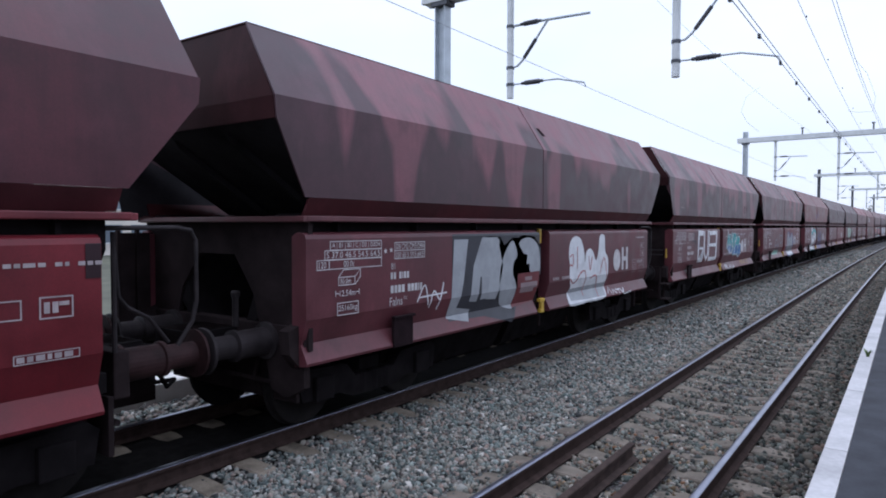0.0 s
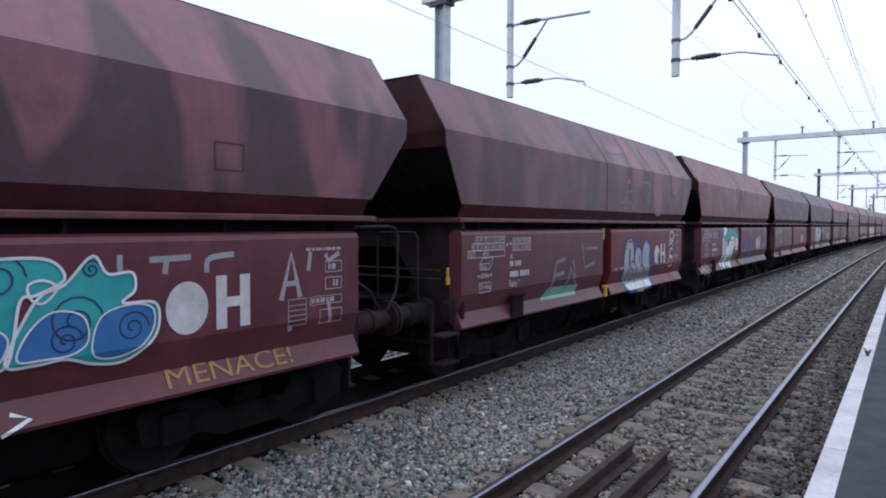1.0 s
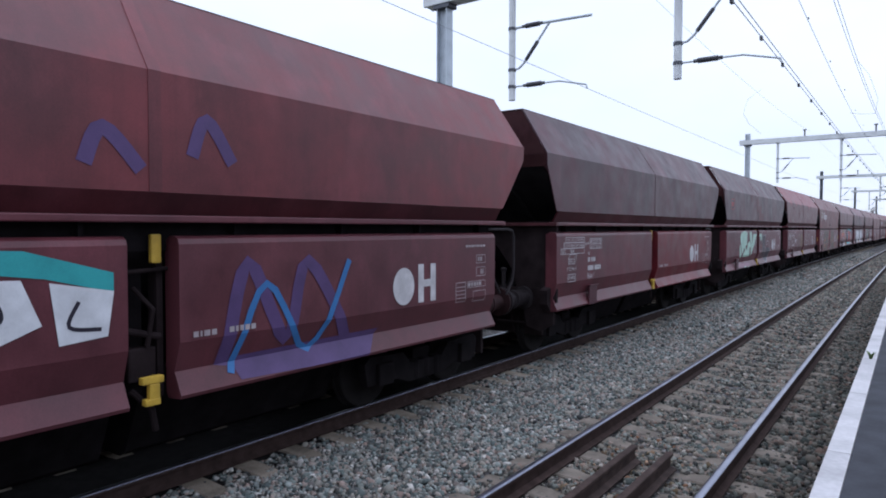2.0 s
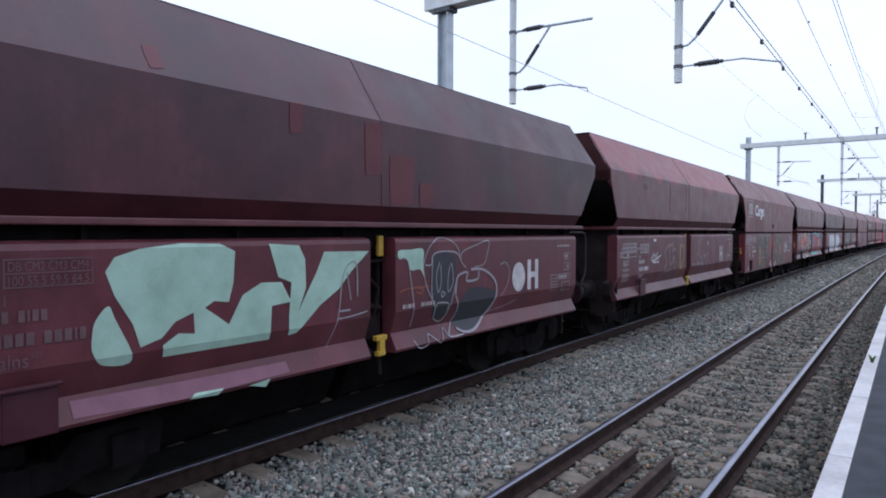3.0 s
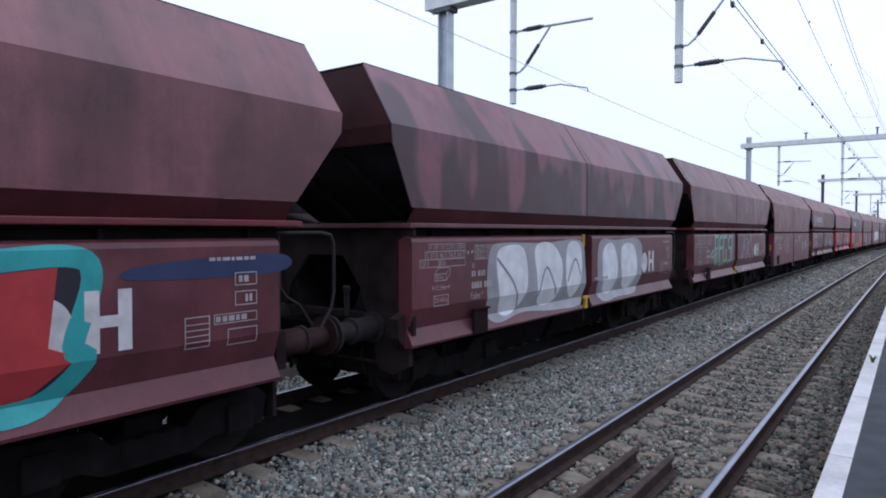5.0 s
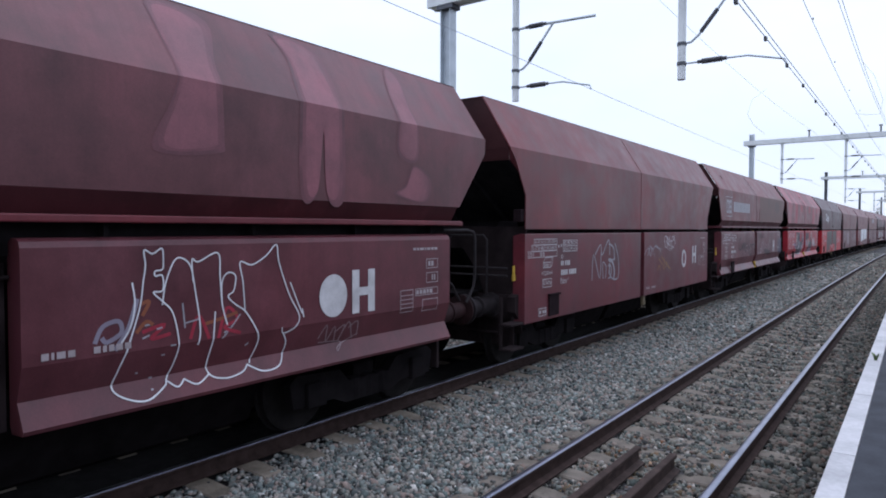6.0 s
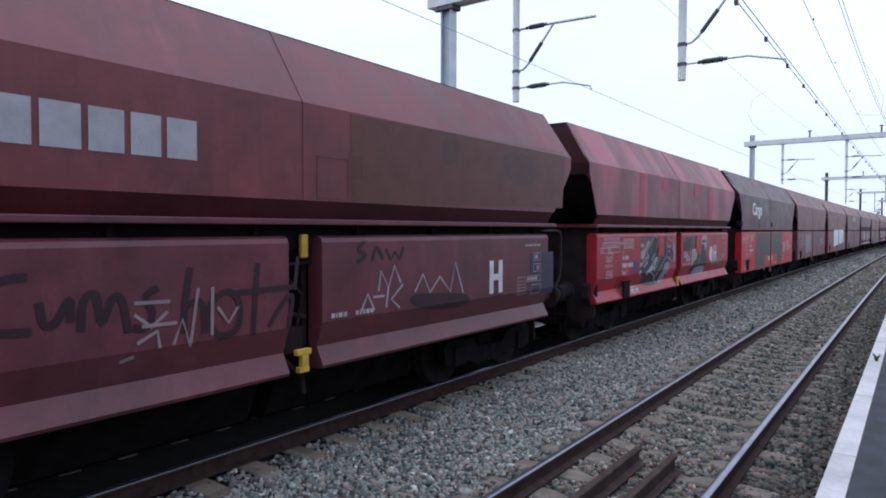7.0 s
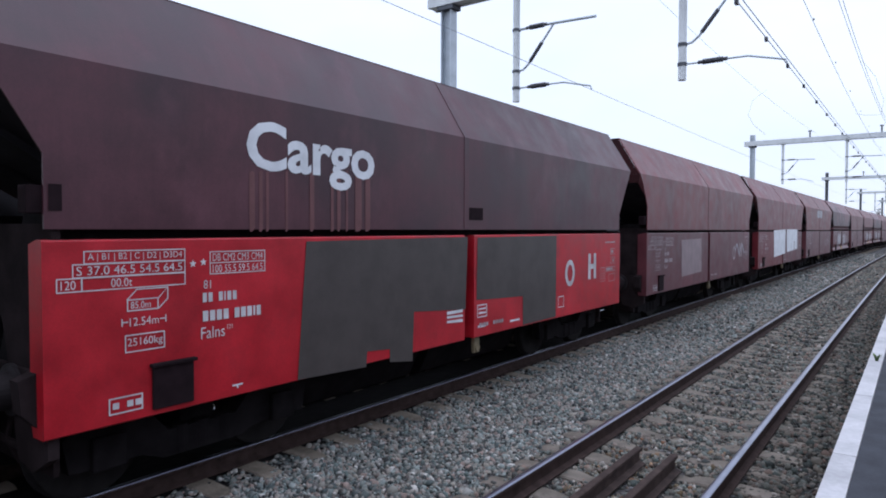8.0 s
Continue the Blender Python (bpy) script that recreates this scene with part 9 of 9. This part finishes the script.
# ---------------------------------------------------------------- ballast stones
def stones(name, count, x0, x1, y0, y1, size, keep, seed, mat, label):
    """Loose crushed stones strewn over the bed, joined into one mesh."""
    rng = np.random.default_rng(seed)
    phi = (1 + 5 ** 0.5) / 2
    ico = np.array([(-1, phi, 0), (1, phi, 0), (-1, -phi, 0), (1, -phi, 0), (0, -1, phi), (0, 1, phi), (0, -1, -phi), (0, 1, -phi), (phi, 0, -1), (phi, 0, 1), (-phi, 0, -1), (-phi, 0, 1)]) / 1.9
    tri = np.array([(0, 11, 5), (0, 5, 1), (0, 1, 7), (0, 7, 10), (0, 10, 11), (1, 5, 9), (5, 11, 4), (11, 10, 2), (10, 7, 6), (7, 1, 8),
                    (3, 9, 4), (3, 4, 2), (3, 2, 6), (3, 6, 8), (3, 8, 9), (4, 9, 5), (2, 4, 11), (6, 2, 10), (8, 6, 7), (9, 8, 1)])
    x, y = rng.uniform(x0, x1, count), rng.uniform(y0, y1, count)
    ok = keep(x, y, rng)
    x, y = x[ok], y[ok]
    n = len(x)
    s = size * rng.lognormal(0, 0.28, n)
    shape = ico[None] * (1 + rng.uniform(-0.33, 0.33, (n, 12, 1))) * rng.uniform(0.6, 1.25, (n, 1, 3))
    q = rng.normal(size=(n, 4))
    q /= np.linalg.norm(q, axis=1)[:, None]
    a, b, c, d = q.T
    rot = np.stack([1 - 2 * (c * c + d * d), 2 * (b * c - a * d), 2 * (b * d + a * c), 2 * (b * c + a * d), 1 - 2 * (b * b + d * d), 2 * (c * d - a * b),
                    2 * (b * d - a * c), 2 * (c * d + a * b), 1 - 2 * (b * b + c * c)], -1).reshape(n, 3, 3)
    v = np.einsum("nij,nkj->nki", rot, shape) * s[:, None, None]
    off = np.where(y > CURVE_FROM, CURVE * (y - CURVE_FROM) ** 2 / 2, 0)
    v += np.stack([x + off, y, -0.215 + rng.uniform(-0.012, 0.026, n)], -1)[:, None, :]
    f = (tri[None] + (np.arange(n) * 12)[:, None, None]).reshape(-1, 3)
    me = bpy.data.meshes.new(name)
    me.vertices.add(n * 12)
    me.vertices.foreach_set("co", v.astype(np.float32).ravel())
    me.loops.add(len(f) * 3)
    me.loops.foreach_set("vertex_index", f.astype(np.int32).ravel())
    me.polygons.add(len(f))
    me.polygons.foreach_set("loop_start", np.arange(0, len(f) * 3, 3, dtype=np.int32))
    me.update(calc_edges=True)
    me.materials.append(mat)
    tagged(new(name, me), label, "ballast", kind="stuff")


def clear_of_rails(x, y, rng):
    return np.abs(x - TRACK_N - 0.7535) > 0.085


def clear_of_track(x, y, rng):
    ok = np.ones(len(x), bool)
    for c in (TRACK_T, TRACK_N):
        for r in (-0.7535, 0.7535):
            ok &= np.abs(x - c - r) > 0.085
        on = np.abs(((y - 5.45 + 0.3) % 0.6) - 0.3) < 0.135
        on &= np.abs(x - c) < 1.29
        ok &= ~(on & (rng.uniform(0, 1, len(x)) < 0.90))
    for g in (-2.345, -1.975):
        ok &= ~((np.abs(x - g) < 0.08) & (y < 6.75))
    return ok


stones("middle_strip_ballast", 34000, -5.62, -3.35, 3.2, 15.0, 0.0235, clear_of_track, 3, M_STONE, "clean grey and pinkish crushed stones between the tracks")
stones("near_track_ballast", 26000, -3.35, -1.36, 3.2, 15.0, 0.0235, clear_of_track, 7, M_STONE_OLD, "soiled crushed stones in the near track")
stones("middle_strip_ballast", 24000, -5.62, -3.35, 15.0, 36.0, 0.027, clear_of_track, 4, M_STONE, "crushed stones between the tracks further along")
stones("near_track_ballast", 14000, -3.35, -1.36, 15.0, 36.0, 0.031, clear_of_track, 8, M_STONE_OLD, "soiled crushed stones in the track further along")
stones("platform_side_ballast", 17000, -1.36, -0.46, 3.2, 36.0, 0.029, clear_of_rails, 10, M_STONE_DARK, "dark brown stones along the platform wall")
stones("rusty_ballast", 900, -2.75, -1.62, 3.2, 7.6, 0.026, clear_of_track, 11, M_STONE_RUST, "rust-stained stones round the loose rails")
stones("middle_strip_ballast", 9000, -5.62, -3.35, 36.0, 80.0, 0.05, clear_of_track, 5, M_STONE, "crushed stones between the tracks in the distance")
stones("near_track_ballast", 9000, -3.35, -0.46, 36.0, 80.0, 0.05, clear_of_track, 9, M_STONE_OLD, "soiled crushed stones in the track in the distance")
stones("back_ballast", 6000, -8.45, -7.35, 0.5, 12.0, 0.030, clear_of_track, 6, M_STONE, "crushed stones beyond the train")


def weed(x, y, z, blades, size, seed):
    """A small tuft of weeds."""
    rnd = random.Random(seed)
    bm = bmesh.new()
    for _ in range(blades):
        a, lean = rnd.uniform(0, 6.28), rnd.uniform(0.2, 0.9)
        hgt, w = size * rnd.uniform(0.5, 1), size * 0.10
        d, side = Vector((math.cos(a), math.sin(a), 0)), Vector((-math.sin(a), math.cos(a), 0))
        p0, p1, p2 = d * 0.01, d * hgt * lean * 0.4 + Vector((0, 0, hgt * 0.6)), d * hgt * lean + Vector((0, 0, hgt))
        q = [bm.verts.new(c) for c in (p0 - side * w, p0 + side * w, p1 + side * w, p1 - side * w, p2)]
        bm.faces.new(q[:4])
        bm.faces.new((q[3], q[2], q[4]))
    ob = tagged(link_mesh("weed", bm, M_WEED), "small green weed growing from the platform edge joint", "weed")
    ob.location = (x, y, z)


M_WEED = plain("dull_green_leaf", (0.10, 0.15, 0.05), 0.7, 0, 0.3, 20)
weed(-0.37, 9.15, 0.755, 26, 0.10, 2)


# ---------------------------------------------------------------- movement
FIRST, PITCH = 4.49, 12.54      # where the first wagon's door begins at the start, and the length of a wagon over its buffers
TRAVEL = [(0.0, 0.0), (0.5, 10.69), (1.0, 22.27), (1.5, 32.97), (2.0, 44.5), (2.5, 55.2), (3.0, 66.8), (3.5, 77.5), (4.0, 89.1), (4.5, 99.6), (5.0, 111.2), (5.5, 121.9),
          (6.0, 133.5), (6.5, 144.05), (7.0, 155.8), (7.5, 166.5), (8.0, 178.05)]


def motions():
    """The train rolls towards and past the camera at about 80 km/h."""
    for j, (w, _, _) in WAGONS.items():
        rows = []
        for t, gone in TRAVEL:
            y = FIRST + PITCH * j + 5.5 - gone
            o, h = bend(y)
            rows.append((t, pose(TRACK_T + o, y, 0, 0, 0, -math.degrees(h))))
        walk(w, rows)


motions()
